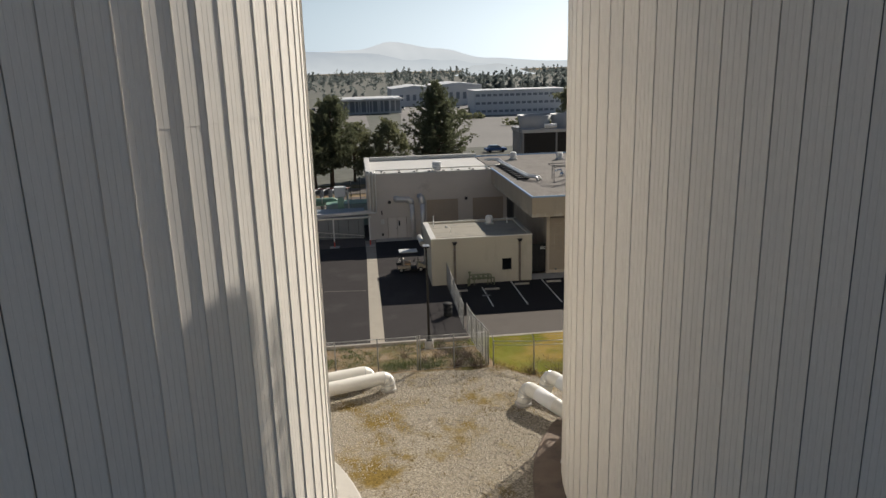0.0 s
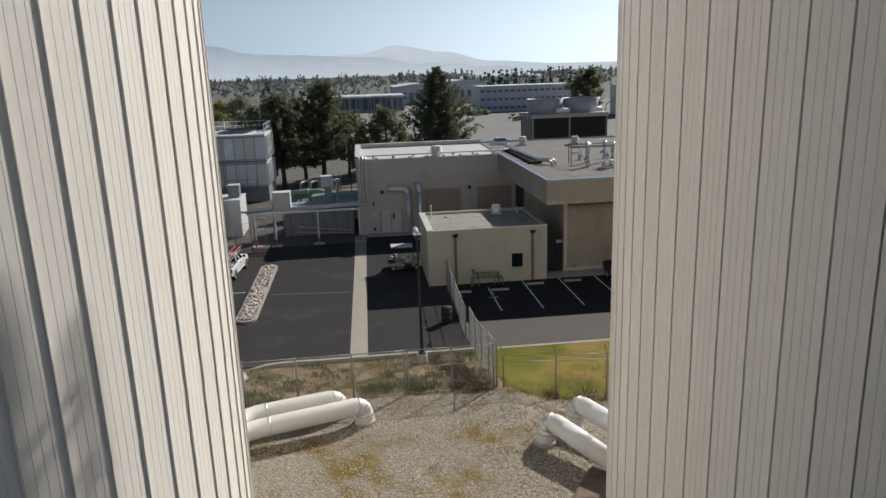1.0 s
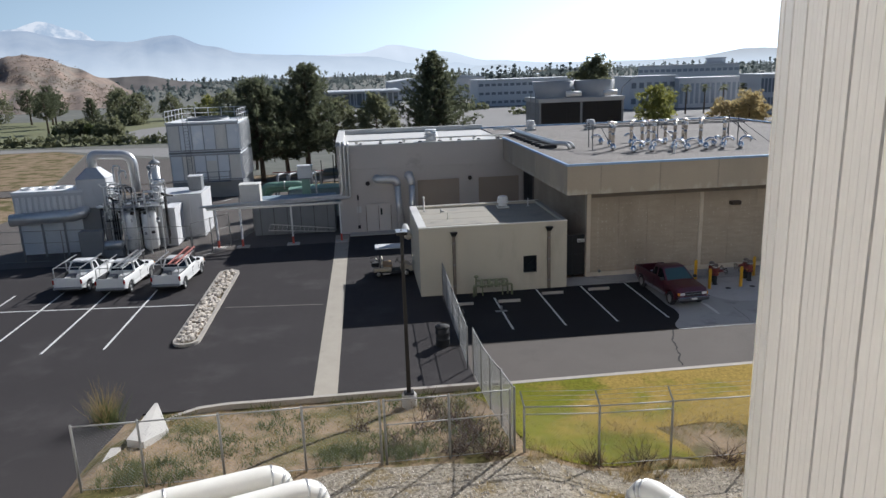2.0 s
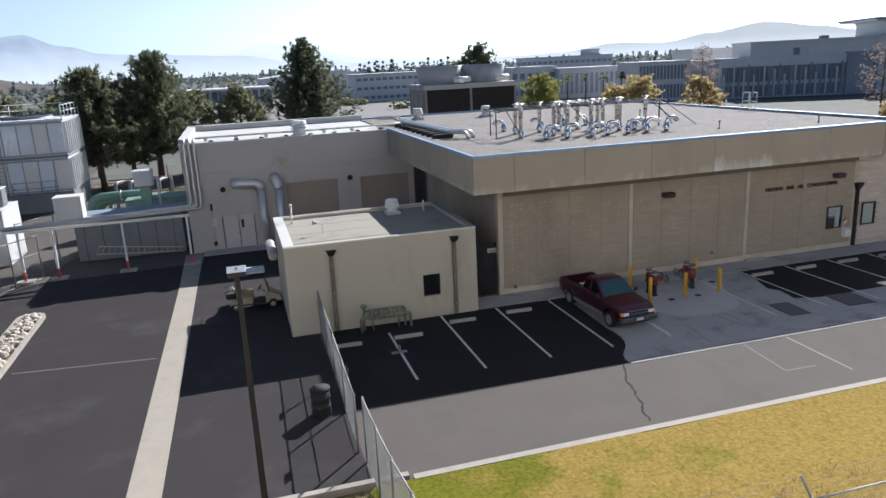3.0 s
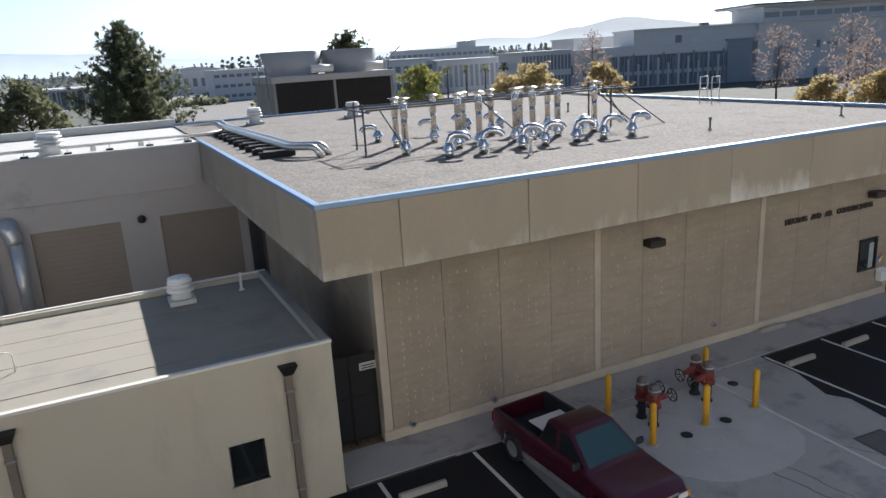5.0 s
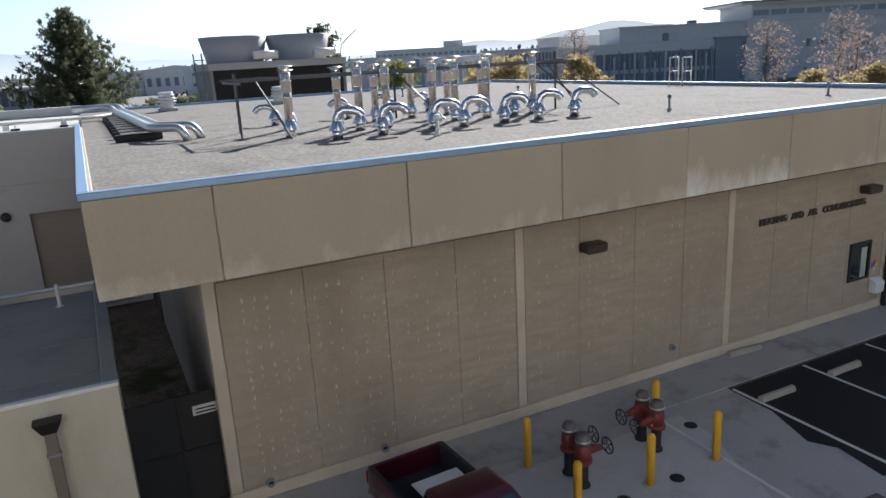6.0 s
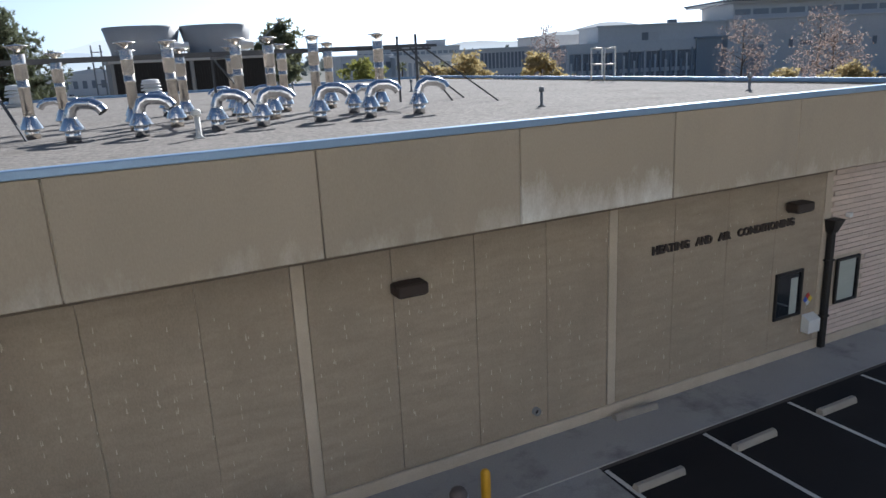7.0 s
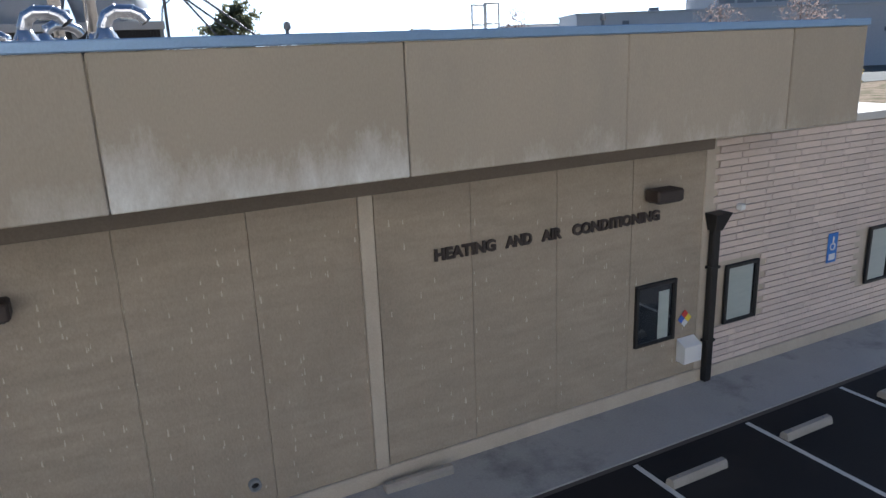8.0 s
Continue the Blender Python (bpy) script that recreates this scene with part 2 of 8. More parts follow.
M_UNIT = material("dull white casing paint", (0.64, 0.645, 0.65), 0.5, 0, (0.56, 0.56, 0.56), 1.2, 0.8, 40, 0.08, 0.05, third=(0.42, 0.395, 0.37), third_scale=0.9, third_at=0.6, third_soft=0.2, stretch=(1, 1, 0.35))
M_GREYMETAL = material("grey painted metal", (0.25, 0.26, 0.27), 0.55, 0.1, (0.20, 0.21, 0.22), 1.5, 0.8, 40, 0.08, 0.05)
M_DARK = material("dark bronze metal", (0.022, 0.020, 0.019), 0.55, 0.2, (0.017, 0.016, 0.015), 3, 0.7, 50, 0.1, 0.05)
M_BLACK = material("black rubber", (0.018, 0.018, 0.019), 0.8, 0, (0.025, 0.025, 0.026), 4, 0.7, 80, 0.15, 0.1)
M_GLASS = plain("dark window glass", (0.03, 0.035, 0.04), 0.04)
M_GLASS.node_tree.nodes["Principled BSDF"].inputs["Specular IOR Level"].default_value = 1.0
M_GLASS.node_tree.nodes["Principled BSDF"].inputs["IOR"].default_value = 1.9
M_CARGLASS = plain("dark car glass", (0.012, 0.014, 0.016), 0.05)
M_SEAFOAM = material("green pipe paint", (0.22, 0.36, 0.28), 0.5, 0, (0.18, 0.31, 0.24), 3, 0.7, 40, 0.08, 0.05)
M_OLIVE = material("pale olive valve paint", (0.22, 0.23, 0.145), 0.6, 0, (0.16, 0.17, 0.10), 5, 0.7, 50, 0.12, 0.1)
M_YELLOW = material("yellow safety paint", (0.72, 0.40, 0.02), 0.5, 0, (0.62, 0.33, 0.02), 6, 0.7, 50, 0.08, 0.05)
M_RED = material("red valve paint", (0.21, 0.032, 0.026), 0.55, 0, (0.15, 0.028, 0.024), 6, 0.7, 50, 0.15, 0.08)
M_GREYBROWN = material("grey brown cast metal", (0.17, 0.14, 0.125), 0.55, 0.2, (0.12, 0.10, 0.09), 5, 0.7, 40, 0.1, 0.05)
M_REDBASE = material("red painted post base", (0.55, 0.08, 0.05), 0.6, 0, (0.45, 0.07, 0.05), 5, 0.7, 40, 0.1, 0.05)
M_MAROON = material("maroon car paint", (0.044, 0.004, 0.012), 0.3, 0.0, (0.056, 0.004, 0.012), 1.5, 0.8, 60, 0.05, 0.0, coat=0.25)
M_CARWHITE = material("white car paint", (0.78, 0.78, 0.76), 0.3, 0, (0.74, 0.74, 0.72), 1.5, 0.8, 40, 0.03, 0.0, coat=0.5)
M_CREAM = material("cream cart body", (0.46, 0.40, 0.30), 0.45, 0, (0.40, 0.345, 0.26), 2, 0.8, 40, 0.05, 0.0)
M_DIRT = material("dry ground", (0.30, 0.225, 0.15), 0.95, 0, (0.18, 0.13, 0.08), 0.7, 0.6, 9, 0.4, 0.6, 5, third=(0.10, 0.09, 0.035), third_scale=0.45, third_at=0.47, third_soft=0.12, spec=0.08)
M_FARDIRT = material("dull suburban ground", (0.13, 0.125, 0.105), 0.95, 0, (0.085, 0.095, 0.075), 0.03, 0.6, 0.3, 0.3, 0.0, third=(0.26, 0.225, 0.185), third_scale=0.02, third_at=0.58)
M_GRAVEL = material("crushed gravel", (0.37, 0.335, 0.275), 0.95, 0, (0.15, 0.125, 0.09), 9, 0.35, 17, 0.7, 0.6, 16, third=(0.165, 0.115, 0.035), third_scale=0.42, third_at=0.51, third_soft=0.13, spec=0.05)
M_STONE = material("pale field stone", (0.56, 0.50, 0.42), 0.9, 0, (0.45, 0.40, 0.34), 4, 0.8, 40, 0.15, 0.3, island=0.22)
M_GRASS = material("patchy lawn", (0.108, 0.130, 0.010), 0.95, 0, (0.165, 0.142, 0.024), 0.7, 0.6, 9, 0.42, 1.0, 9, third=(0.26, 0.185, 0.05), third_scale=0.35, third_at=0.46, third_soft=0.16, drift=(6.6, 13.5, -0.16, 0.18), spec=0.04)
M_BROWN = material("brown weathered board", (0.15, 0.10, 0.07), 0.85, 0, (0.11, 0.075, 0.05), 4, 0.7, 40, 0.15, 0.1)
M_BLINDSHEEN = material("pale blind and painted reflection", (0.46, 0.50, 0.46), 0.25, 0, (0.38, 0.42, 0.39), 2.5, 0.8, 20, 0.05, 0.0, stretch=(0.4, 0.4, 3))
M_SHUTTER = material("tan roller shutter", (0.385, 0.32, 0.26), 0.7, 0, (0.345, 0.285, 0.23), 0.7, 0.8, 40, 0.05, 0.1)
M_DARKBROWN = material("dark mottled brown", (0.20, 0.165, 0.13), 0.9, 0, (0.15, 0.125, 0.10), 1.2, 0.8, 30, 0.12, 0.2)
M_DUCT = material("pale silver duct jacket", (0.72, 0.71, 0.69), 0.33, 0.55, (0.56, 0.56, 0.55), 2.5, 0.8, 30, 0.08, 0.08, 8)
M_BARK = material("bark", (0.14, 0.10, 0.07), 0.95, 0, (0.09, 0.065, 0.045), 5, 0.8, 30, 0.2, 0.5, stretch=(1, 1, 0.3))


def leaf_material(name, a, b):
    """Leaves that let some light through."""
    m = material(name, a, 0.7, 0, b, 1.3, 0.8, 12, 0.25, 0.0)
    n, l = m.node_tree.nodes, m.node_tree.links
    bs = n["Principled BSDF"]
    tr = n.new("ShaderNodeBsdfTranslucent")
    l.new(bs.inputs["Base Color"].links[0].from_socket, tr.inputs["Color"])
    ms = n.new("ShaderNodeMixShader")
    ms.inputs[0].default_value = 0.5
    l.new(bs.outputs[0], ms.inputs[1])
    l.new(tr.outputs[0], ms.inputs[2])
    l.new(ms.outputs[0], n["Material Output"].inputs["Surface"])
    return m


M_PINE = leaf_material("pine needles", (0.185, 0.20, 0.12), (0.115, 0.13, 0.075))
M_OAK = leaf_material("olive green leaves", (0.225, 0.23, 0.13), (0.15, 0.16, 0.09))
M_SHRUB = leaf_material("green shrub leaves", (0.11, 0.13, 0.045), (0.07, 0.09, 0.03))
M_AUTUMN = leaf_material("golden autumn leaves", (0.52, 0.41, 0.20), (0.38, 0.31, 0.16))
M_YELLOWLEAF = leaf_material("yellow green leaves", (0.34, 0.33, 0.09), (0.22, 0.23, 0.07))
M_RUST = leaf_material("rust leaves", (0.33, 0.255, 0.225), (0.27, 0.21, 0.19))
M_DRYSTALK = leaf_material("dry grass stalks", (0.36, 0.27, 0.12), (0.24, 0.18, 0.08))


# ---- mesh building ----
class Mesh:
    """Collects vertices and faces of one mesh."""
    def __init__(self):
        self.v, self.f, self.smooth = [], [], []

    def add(self, verts, faces, smooth=False, m=None):
        o = len(self.v)
        if m is not None:
            verts = [m @ Vector(p) for p in verts]
        self.v += [tuple(p) for p in verts]
        self.f += [tuple(i + o for i in f) for f in faces]
        self.smooth += [smooth] * len(faces)
        return self

    def box(self, x0, x1, y0, y1, z0, z1, b=0.0, m=None):
        if b <= 0:
            v = [(x, y, z) for z in (z0, z1) for y in (y0, y1) for x in (x0, x1)]
            return self.add(v, [(0, 2, 3, 1), (4, 5, 7, 6), (0, 1, 5, 4), (2, 6, 7, 3), (0, 4, 6, 2), (1, 3, 7, 5)], False, m)
        b = min(b, 0.49 * min(x1 - x0, y1 - y0, z1 - z0))
        v, idx = [], {}
        for sx in (0, 1):
            for sy in (0, 1):
                for sz in (0, 1):
                    X, Y, Z = (x0, x1)[sx], (y0, y1)[sy], (z0, z1)[sz]
                    ix, iy, iz = X + (b if not sx else -b), Y + (b if not sy else -b), Z + (b if not sz else -b)
                    for a, p in enumerate(((X, iy, iz), (ix, Y, iz), (ix, iy, Z))):
                        idx[sx, sy, sz, a] = len(v)
                        v.append(p)
        g = lambda sx, sy, sz, a: idx[sx, sy, sz, a]
        f = []
        for s in (0, 1):
            q = [g(s, 0, 0, 0), g(s, 1, 0, 0), g(s, 1, 1, 0), g(s, 0, 1, 0)]
            f.append(tuple(q if s else q[::-1]))
            q = [g(0, s, 0, 1), g(1, s, 0, 1), g(1, s, 1, 1), g(0, s, 1, 1)]
            f.append(tuple(q[::-1] if s else q))
            q = [g(0, 0, s, 2), g(1, 0, s, 2), g(1, 1, s, 2), g(0, 1, s, 2)]
            f.append(tuple(q if s else q[::-1]))
        for p in (0, 1):
            for q in (0, 1):
                f.append((g(p, q, 0, 0), g(p, q, 1, 0), g(p, q, 1, 1), g(p, q, 0, 1)))
                f.append((g(p, 0, q, 0), g(p, 1, q, 0), g(p, 1, q, 2), g(p, 0, q, 2)))
                f.append((g(0, p, q, 1), g(1, p, q, 1), g(1, p, q, 2), g(0, p, q, 2)))
        for sx in (0, 1):
            for sy in (0, 1):
                for sz in (0, 1):
                    f.append(tuple(g(sx, sy, sz, a) for a in range(3)))
        return self.add(v, f, False, m)

    def lathe(self, profile, n=20, m=None, caps=True, smooth=True, start=0.0, end=2 * math.pi):
        """profile: (radius, z) from below to above, round the z axis."""
        full = end - start > 6.28
        k = n if full else n + 1
        v = [(r * math.cos(start + (end - start) * i / n), r * math.sin(start + (end - start) * i / n), z) for r, z in profile for i in range(k)]
        f = []
        for j in range(len(profile) - 1):
            for i in range(n):
                a, b = j * k + i, j * k + (i + 1) % k
                f.append((a, b, b + k, a + k))
        if caps and full:
            f.append(tuple(range(k))[::-1])
            f.append(tuple(range((len(profile) - 1) * k, len(profile) * k)))
        return self.add(v, f, smooth, m)

    def cyl(self, x, y, z0, z1, r, n=14, r1=None):
        return self.lathe([(r, z0), (r if r1 is None else r1, z1)], n, Matrix.Translation((x, y, 0)))

    def tube(self, pts, r, n=10, caps=True, square=False):
        """A bar of radius r (or a list of radii) along points."""
        pts = [Vector(p) for p in pts]
        rs = r if isinstance(r, (list, tuple)) else [r] * len(pts)
        if square:
            n = 4
        up = None
        v, f = [], []
        for i, p in enumerate(pts):
            d = ((pts[min(i + 1, len(pts) - 1)] - p).normalized() + (p - pts[max(i - 1, 0)]).normalized()).normalized()
            if up is None:
                up = d.orthogonal().normalized() if abs(d.z) < 0.99 else Vector((1, 0, 0))
                if abs(d.z) < 0.9:
                    up = Vector((0, 0, 1))
            side = d.cross(up).normalized()
            up = side.cross(d).normalized()
            for k in range(n):
                a = 2 * math.pi * (k + (0.5 if square else 0)) / n
                v.append(p + rs[i] * (1.414 if square else 1) * (math.cos(a) * side + math.sin(a) * up))
        for i in range(len(pts) - 1):
            for k in range(n):
                a, b = i * n + k, i * n + (k + 1) % n
                f.append((a, b, b + n, a + n))
        if caps:
            f += [tuple(range(n))[::-1], tuple(range((len(pts) - 1) * n, len(pts) * n))]
        return self.add(v, f, not square)

    def prism(self, outline, z0, z1, m=None):
        n = len(outline)
        v = [(x, y, z0) for x, y in outline] + [(x, y, z1) for x, y in outline]
        f = [tuple(range(n))[::-1], tuple(range(n, 2 * n))] + [(i, (i + 1) % n, n + (i + 1) % n, n + i) for i in range(n)]
        return self.add(v, f, False, m)

    def ball(self, c, r, n=8, squash=(1, 1, 1)):
        v, f = [(0, 0, -1)], []
        rings = n // 2
        for j in range(1, rings):
            a = -math.pi / 2 + math.pi * j / rings
            v += [(math.cos(a) * math.cos(2 * math.pi * i / n), math.cos(a) * math.sin(2 * math.pi * i / n), math.sin(a)) for i in range(n)]
        v.append((0, 0, 1))
        for i in range(n):
            f.append((0, 1 + (i + 1) % n, 1 + i))
            for j in range(rings - 2):
                a, b = 1 + j * n + i, 1 + j * n + (i + 1) % n
                f.append((a, b, b + n, a + n))
            f.append((len(v) - 1, 1 + (rings - 2) * n + i, 1 + (rings - 2) * n + (i + 1) % n))
        return self.add([(c[0] + r * squash[0] * x, c[1] + r * squash[1] * y, c[2] + r * squash[2] * z) for x, y, z in v], f, True)

    def data(self, name):
        me = bpy.data.meshes.new(name)
        me.from_pydata(self.v, [], self.f)
        me.polygons.foreach_set("use_smooth", self.smooth)
        me.update()
        return me


def link(name, mesh, mat, m=None):
    ob = new(name, mesh.data(name))
    ob.data.materials.append(mat)
    if m is not None:
        ob.matrix_basis = m
    return ob


def part(name, mesh, mat, parent, label=""):
    ob = link(name, mesh, mat)
    ob.parent = parent
    return tagged(ob, label)


def piece(name, data, parent, m):
    """One of many alike pieces that share a mesh."""
    ob = new(name, data)
    ob.parent = parent
    ob.matrix_basis = m
    return ob


def thing(name, at, label, category, group="", turn=0.0):
    ob = new(name)
    ob.empty_display_size = 0.2
    ob.matrix_basis = pose(*at, 0, 0, turn)
    return tagged(ob, label, category, group)


def structure(name, mesh, mat, label="", category=""):
    return tagged(link(name, mesh, mat), label, category, kind="structure")


def bend(points, radius, n=6):
    """A path with its inner corners rounded."""
    pts = [Vector(p) for p in points]
    out = [pts[0]]
    for a, b, c in zip(pts, pts[1:], pts[2:]):
        d1, d2 = (a - b).normalized(), (c - b).normalized()
        k = min(radius, (a - b).length * 0.49, (c - b).length * 0.49)
        p, q = b + d1 * k, b + d2 * k
        for i in range(n + 1):
            t = i / n
            out.append((1 - t) ** 2 * p + 2 * t * (1 - t) * b + t * t * q)
    out.append(pts[-1])
    return out

# ---- ground, roads, kerbs ----
def smooth_step(a, b, x):
    t = min(1.0, max(0.0, (x - a) / (b - a)))
    return t * t * (3 - 2 * t)


def ground_z(x, y):
    """Height of the natural ground: level yards, with a bank up to the tanks."""
    top = 1.2 - 0.95 * smooth_step(5.8, 9.6, x) * smooth_step(27.5, 33.0, y)
    bank = 0.12 + (top - 0.12) * (1 - smooth_step(32.6, 39.9, y))
    if y > 39.95:
        return -0.07
    left = smooth_step(-7.4, -6.2, x)
    return -0.07 + (bank + 0.07) * left if x < -6.2 else bank + 0.03 * noise.noise((x * 0.8, y * 0.8, 0))


def grid_lines(fine0, fine1, step, far):
    a = [fine0 + step * i for i in range(int((fine1 - fine0) / step) + 1)]
    lo, hi, d = [], [], step
    p, q = a[0], a[-1]
    while q < far:
        d *= 1.5
        p, q = p - d, q + d
        lo.append(p)
        hi.append(q)
    return lo[::-1] + a + hi


gx, gy = grid_lines(-10, 40, 0.5, 3500), grid_lines(10, 41, 0.5, 3500)
gy = sorted(set(gy + [39.96]))
g = Mesh()
g.add([(x, y, ground_z(x, y)) for y in gy for x in gx], [(j * len(gx) + i, j * len(gx) + i + 1, (j + 1) * len(gx) + i + 1, (j + 1) * len(gx) + i) for j in range(len(gy) - 1) for i in range(len(gx) - 1)], True)
structure("ground", g, M_DIRT, "dry brown earth with sparse weeds reaching the horizon", "ground")


def lay(name, outline, z, mat, label, category, thick=0.05):
    return structure(name, Mesh().prism(outline, z - thick, z), mat, label, category)


def rect(x0, x1, y0, y1):
    return [(x0, y0), (x1, y0), (x1, y1), (x0, y1)]


def bank_sheet(name, x0, x1, y0, y1, mat, label, category, lift=0.012, wobble=0.0, step=0.5):
    """A skin that follows the natural ground."""
    nx, ny = int((x1 - x0) / step), int((y1 - y0) / step)
    m = Mesh()
    v = []
    for j in range(ny + 1):
        for i in range(nx + 1):
            x, y = x0 + (x1 - x0) * i / nx, y0 + (y1 - y0) * j / ny
            if wobble and (i in (0, nx) or j == 0 or (j == ny and y1 < 39)):
                x += wobble * noise.noise((x * 0.5, y * 0.5, 3))
                y += wobble * noise.noise((x * 0.5, y * 0.5, 7))
            v.append((x, y, ground_z(x, min(y, 39.94)) + lift))
    m.add(v, [(j * (nx + 1) + i, j * (nx + 1) + i + 1, (j + 1) * (nx + 1) + i + 1, (j + 1) * (nx + 1) + i) for j in range(ny) for i in range(nx)], True)
    return structure(name, m, mat, label, category)


# South of y = 12 this asphalt is unseen, added to cut bounce light.
lay("road_court", [(-60, -50), (-6.5, -50), (-6.5, 40.25), (6.05, 40.25), (6.05, 69), (-60, 69)], 0.0, M_COURT, "dark sealed asphalt yard", "asphalt")
lay("road", rect(6.05, 70, 40.1, 53.6), 0.0, M_ROAD, "worn grey asphalt service road", "road")
corner = [(16.2, 44.55), (16.24, 44.9), (16.37, 45.24), (16.62, 45.58), (16.88, 45.93), (17.08, 46.35), (17.18, 46.81), (17.19, 47.3), (17.13, 47.77), (17.16, 48.6)]
# Seal coat plus painted shade: the straight front is the roof's shadow edge.
lay("parking", [(6.3, 44.62)] + corner + [(17.3, 52.0), (6.3, 52.0)], 0.010, M_SEAL, "sealed parking bays, black as far as the roof's shadow edge", "parking")
lay("pavement_pad_east", rect(26.74, 44, 44.66, 48.05), 0.005, M_PAD, "grey concrete apron beside the bays", "concrete pad")
lay("lawn_east", rect(42.2, 75, 54.4, 82), 0.02, M_GRASS, "golden lawn beyond the wing", "grass", 0.02)
lay("parking_far", [(26.72, 52.0), (26.68, 50.7), (26.2, 49.4), (26.5, 48.9), (26.3, 47.8), (27.4, 47.5), (44, 47.7), (44, 52.0)], 0.010, M_SEAL, "sealed parking bays, black as far as the roof's shadow edge by the wall", "parking")
lay("pavement_pad", rect(16.0, 26.74, 44.64, 52.1), 0.005, M_PAD, "grey concrete apron with joints", "concrete pad")
lay("pavement_pad_new", [(19.7, 51.7), (19.72, 49.6), (19.85, 49.0), (20.1, 48.5), (20.5, 48.0), (21.0, 47.7), (21.8, 47.58), (22.5, 47.55), (23.2, 47.75), (23.8, 48.2), (24.05, 48.8), (24.3, 49.7), (24.7, 50.6), (24.75, 51.7)][::-1], 0.012, M_NEWPAD, "paler patch of newer concrete", "concrete pad")
lay("pavement", rect(13.2, 44, 52.1, 53.62), 0.03, M_PAD, "concrete footway along the wall", "pavement")
lay("pavement_gutter", [(-0.28, 40.25), (0.64, 40.25), (0.86, 62.5), (0.95, 68.8), (-0.1, 68.8), (-0.06, 62.5)], 0.008, M_GUTTER, "pale concrete drainage strip across the asphalt", "drain strip")
lay("pavement_step", rect(1.0, 6.3, 67.8, 69.0), 0.10, M_CONC, "low concrete step at the plant door", "step")
bank_sheet("lawn", 6.3, 60, 35.3, 39.9, M_GRASS, "patchy green and yellowing lawn", "grass", 0.02, 1.0)
bank_sheet("lawn_near", 6.3, 11.2, 33.3, 36.6, M_GRASS, "green lawn running down to the fence", "grass", 0.026, 1.1)
# Dark sheet out of view, added to lower ground bounce on the tanks.
bank_sheet("ground_south", -6.1, 60, -50, 13.4, M_ROAD, "unseen dull grey sheet behind the tanks to cut bounce light", "hard standing", 0.02, step=2.0)
bank_sheet("gravel", -8, 24, 14, 32.9, M_GRAVEL, "pale crushed gravel with dry weeds", "gravel", 0.015, 0.5)


def kerb_run(name, path, w=0.16, h=0.15):
    m = Mesh()
    pts = [Vector((*p, 0)) for p in path]
    ring = []
    for i, p in enumerate(pts):
        d = (pts[min(i + 1, len(pts) - 1)] - pts[max(i - 1, 0)]).normalized()
        s = Vector((-d.y, d.x, 0))
        ring.append([p + s * w / 2 + Vector((0, 0, -0.06)), p + s * (w / 2 - 0.02) + Vector((0, 0, h)), p - s * w / 2 + Vector((0, 0, h)), p - s * w / 2 + Vector((0, 0, -0.06))])
    v = [q for r in ring for q in r]
    f = [(4 * i + k, 4 * i + 4 + k, 4 * i + 5 + k, 4 * i + 1 + k) for i in range(len(pts) - 1) for k in range(3)]
    m.add(v, f + [(0, 1, 2, 3), tuple(len(v) - 4 + k for k in (3, 2, 1, 0))])
    return structure(name, m, M_KERB, "pale concrete kerb", "kerb")


kerb_run("kerb_1", [(7.1 + 0.25 * i, 40.02) for i in range(0, 212, 4)], 0.26)
kerb_run("kerb_2", [(-6.2, 38.2), (-5.6, 39.0), (-5.1, 39.65), (-4.4, 40.1), (-3.4, 40.25)] + [(-2 + i, 40.22) for i in range(0, 10)], 0.22)

# wedge-shaped retaining wall
w = Mesh()
w.add([(-6.2, 40.8, 0.14), (-6.08, 40.8, 0.14), (-4.95, 37.9, 0.47), (-5.3, 36.4, 0.86), (-5.95, 36.8, 0.80)] + [(-6.2, 40.8, -0.1), (-6.08, 40.8, -0.1), (-4.95, 37.9, -0.1), (-5.3, 36.4, -0.1), (-5.95, 36.8, -0.1)], [(4, 3, 2, 1, 0), (0, 1, 6, 5), (1, 2, 7, 6), (2, 3, 8, 7), (3, 4, 9, 8), (4, 0, 5, 9)])
w.box(-6.35, -6.05, 14, 36.5, -0.05, 0.7)
structure("wall_retaining", w, M_CONC, "white concrete retaining wall sloping down to the yard", "retaining wall")


def line(name, p, q, w=0.1, mat=None, z=0.014):
    p, q = Vector((*p, z)), Vector((*q, z))
    d = (q - p).normalized()
    s = Vector((-d.y, d.x, 0)) * w / 2
    m = Mesh().add([p + s, p - s, q - s, q + s], [(0, 1, 2, 3)])
    return structure(name, m, mat or M_LINE, "painted parking line", "road marking")


for i in range(6):
    x = 6.2 + 2.555 * i
    line("parking_line", (x, 46.05), (x + 0.02, 51.95 if i > 1 else 50.9), 0.1)
line("parking_line", (24.12, 46.37), (24.2, 51.6), 0.09, M_LINE, 0.018)
line("parking_line", (19.05, 46.34), (19.06, 47.6), 0.09, M_LINE, 0.018)
line("parking_line", (21.58, 46.3), (21.62, 47.5), 0.08, M_FADED, 0.009)
for i in range(5):
    line("parking_line", (26.8 + 2.6 * i, 46.4), (26.8 + 2.6 * i, 51.95), 0.1)
line("parking_line", (16.25, 44.5), (44, 44.54), 0.10, M_LINE)
for a, b in (((20.93, 44.4), (20.68, 42.0)), ((20.68, 41.96), (21.9, 41.92))):
    line("road_line", a, b, 0.08, M_GHOST, 0.006)
line("road_line", (22.82, 44.45), (22.74, 41.2), 0.07, M_THIN, 0.006)
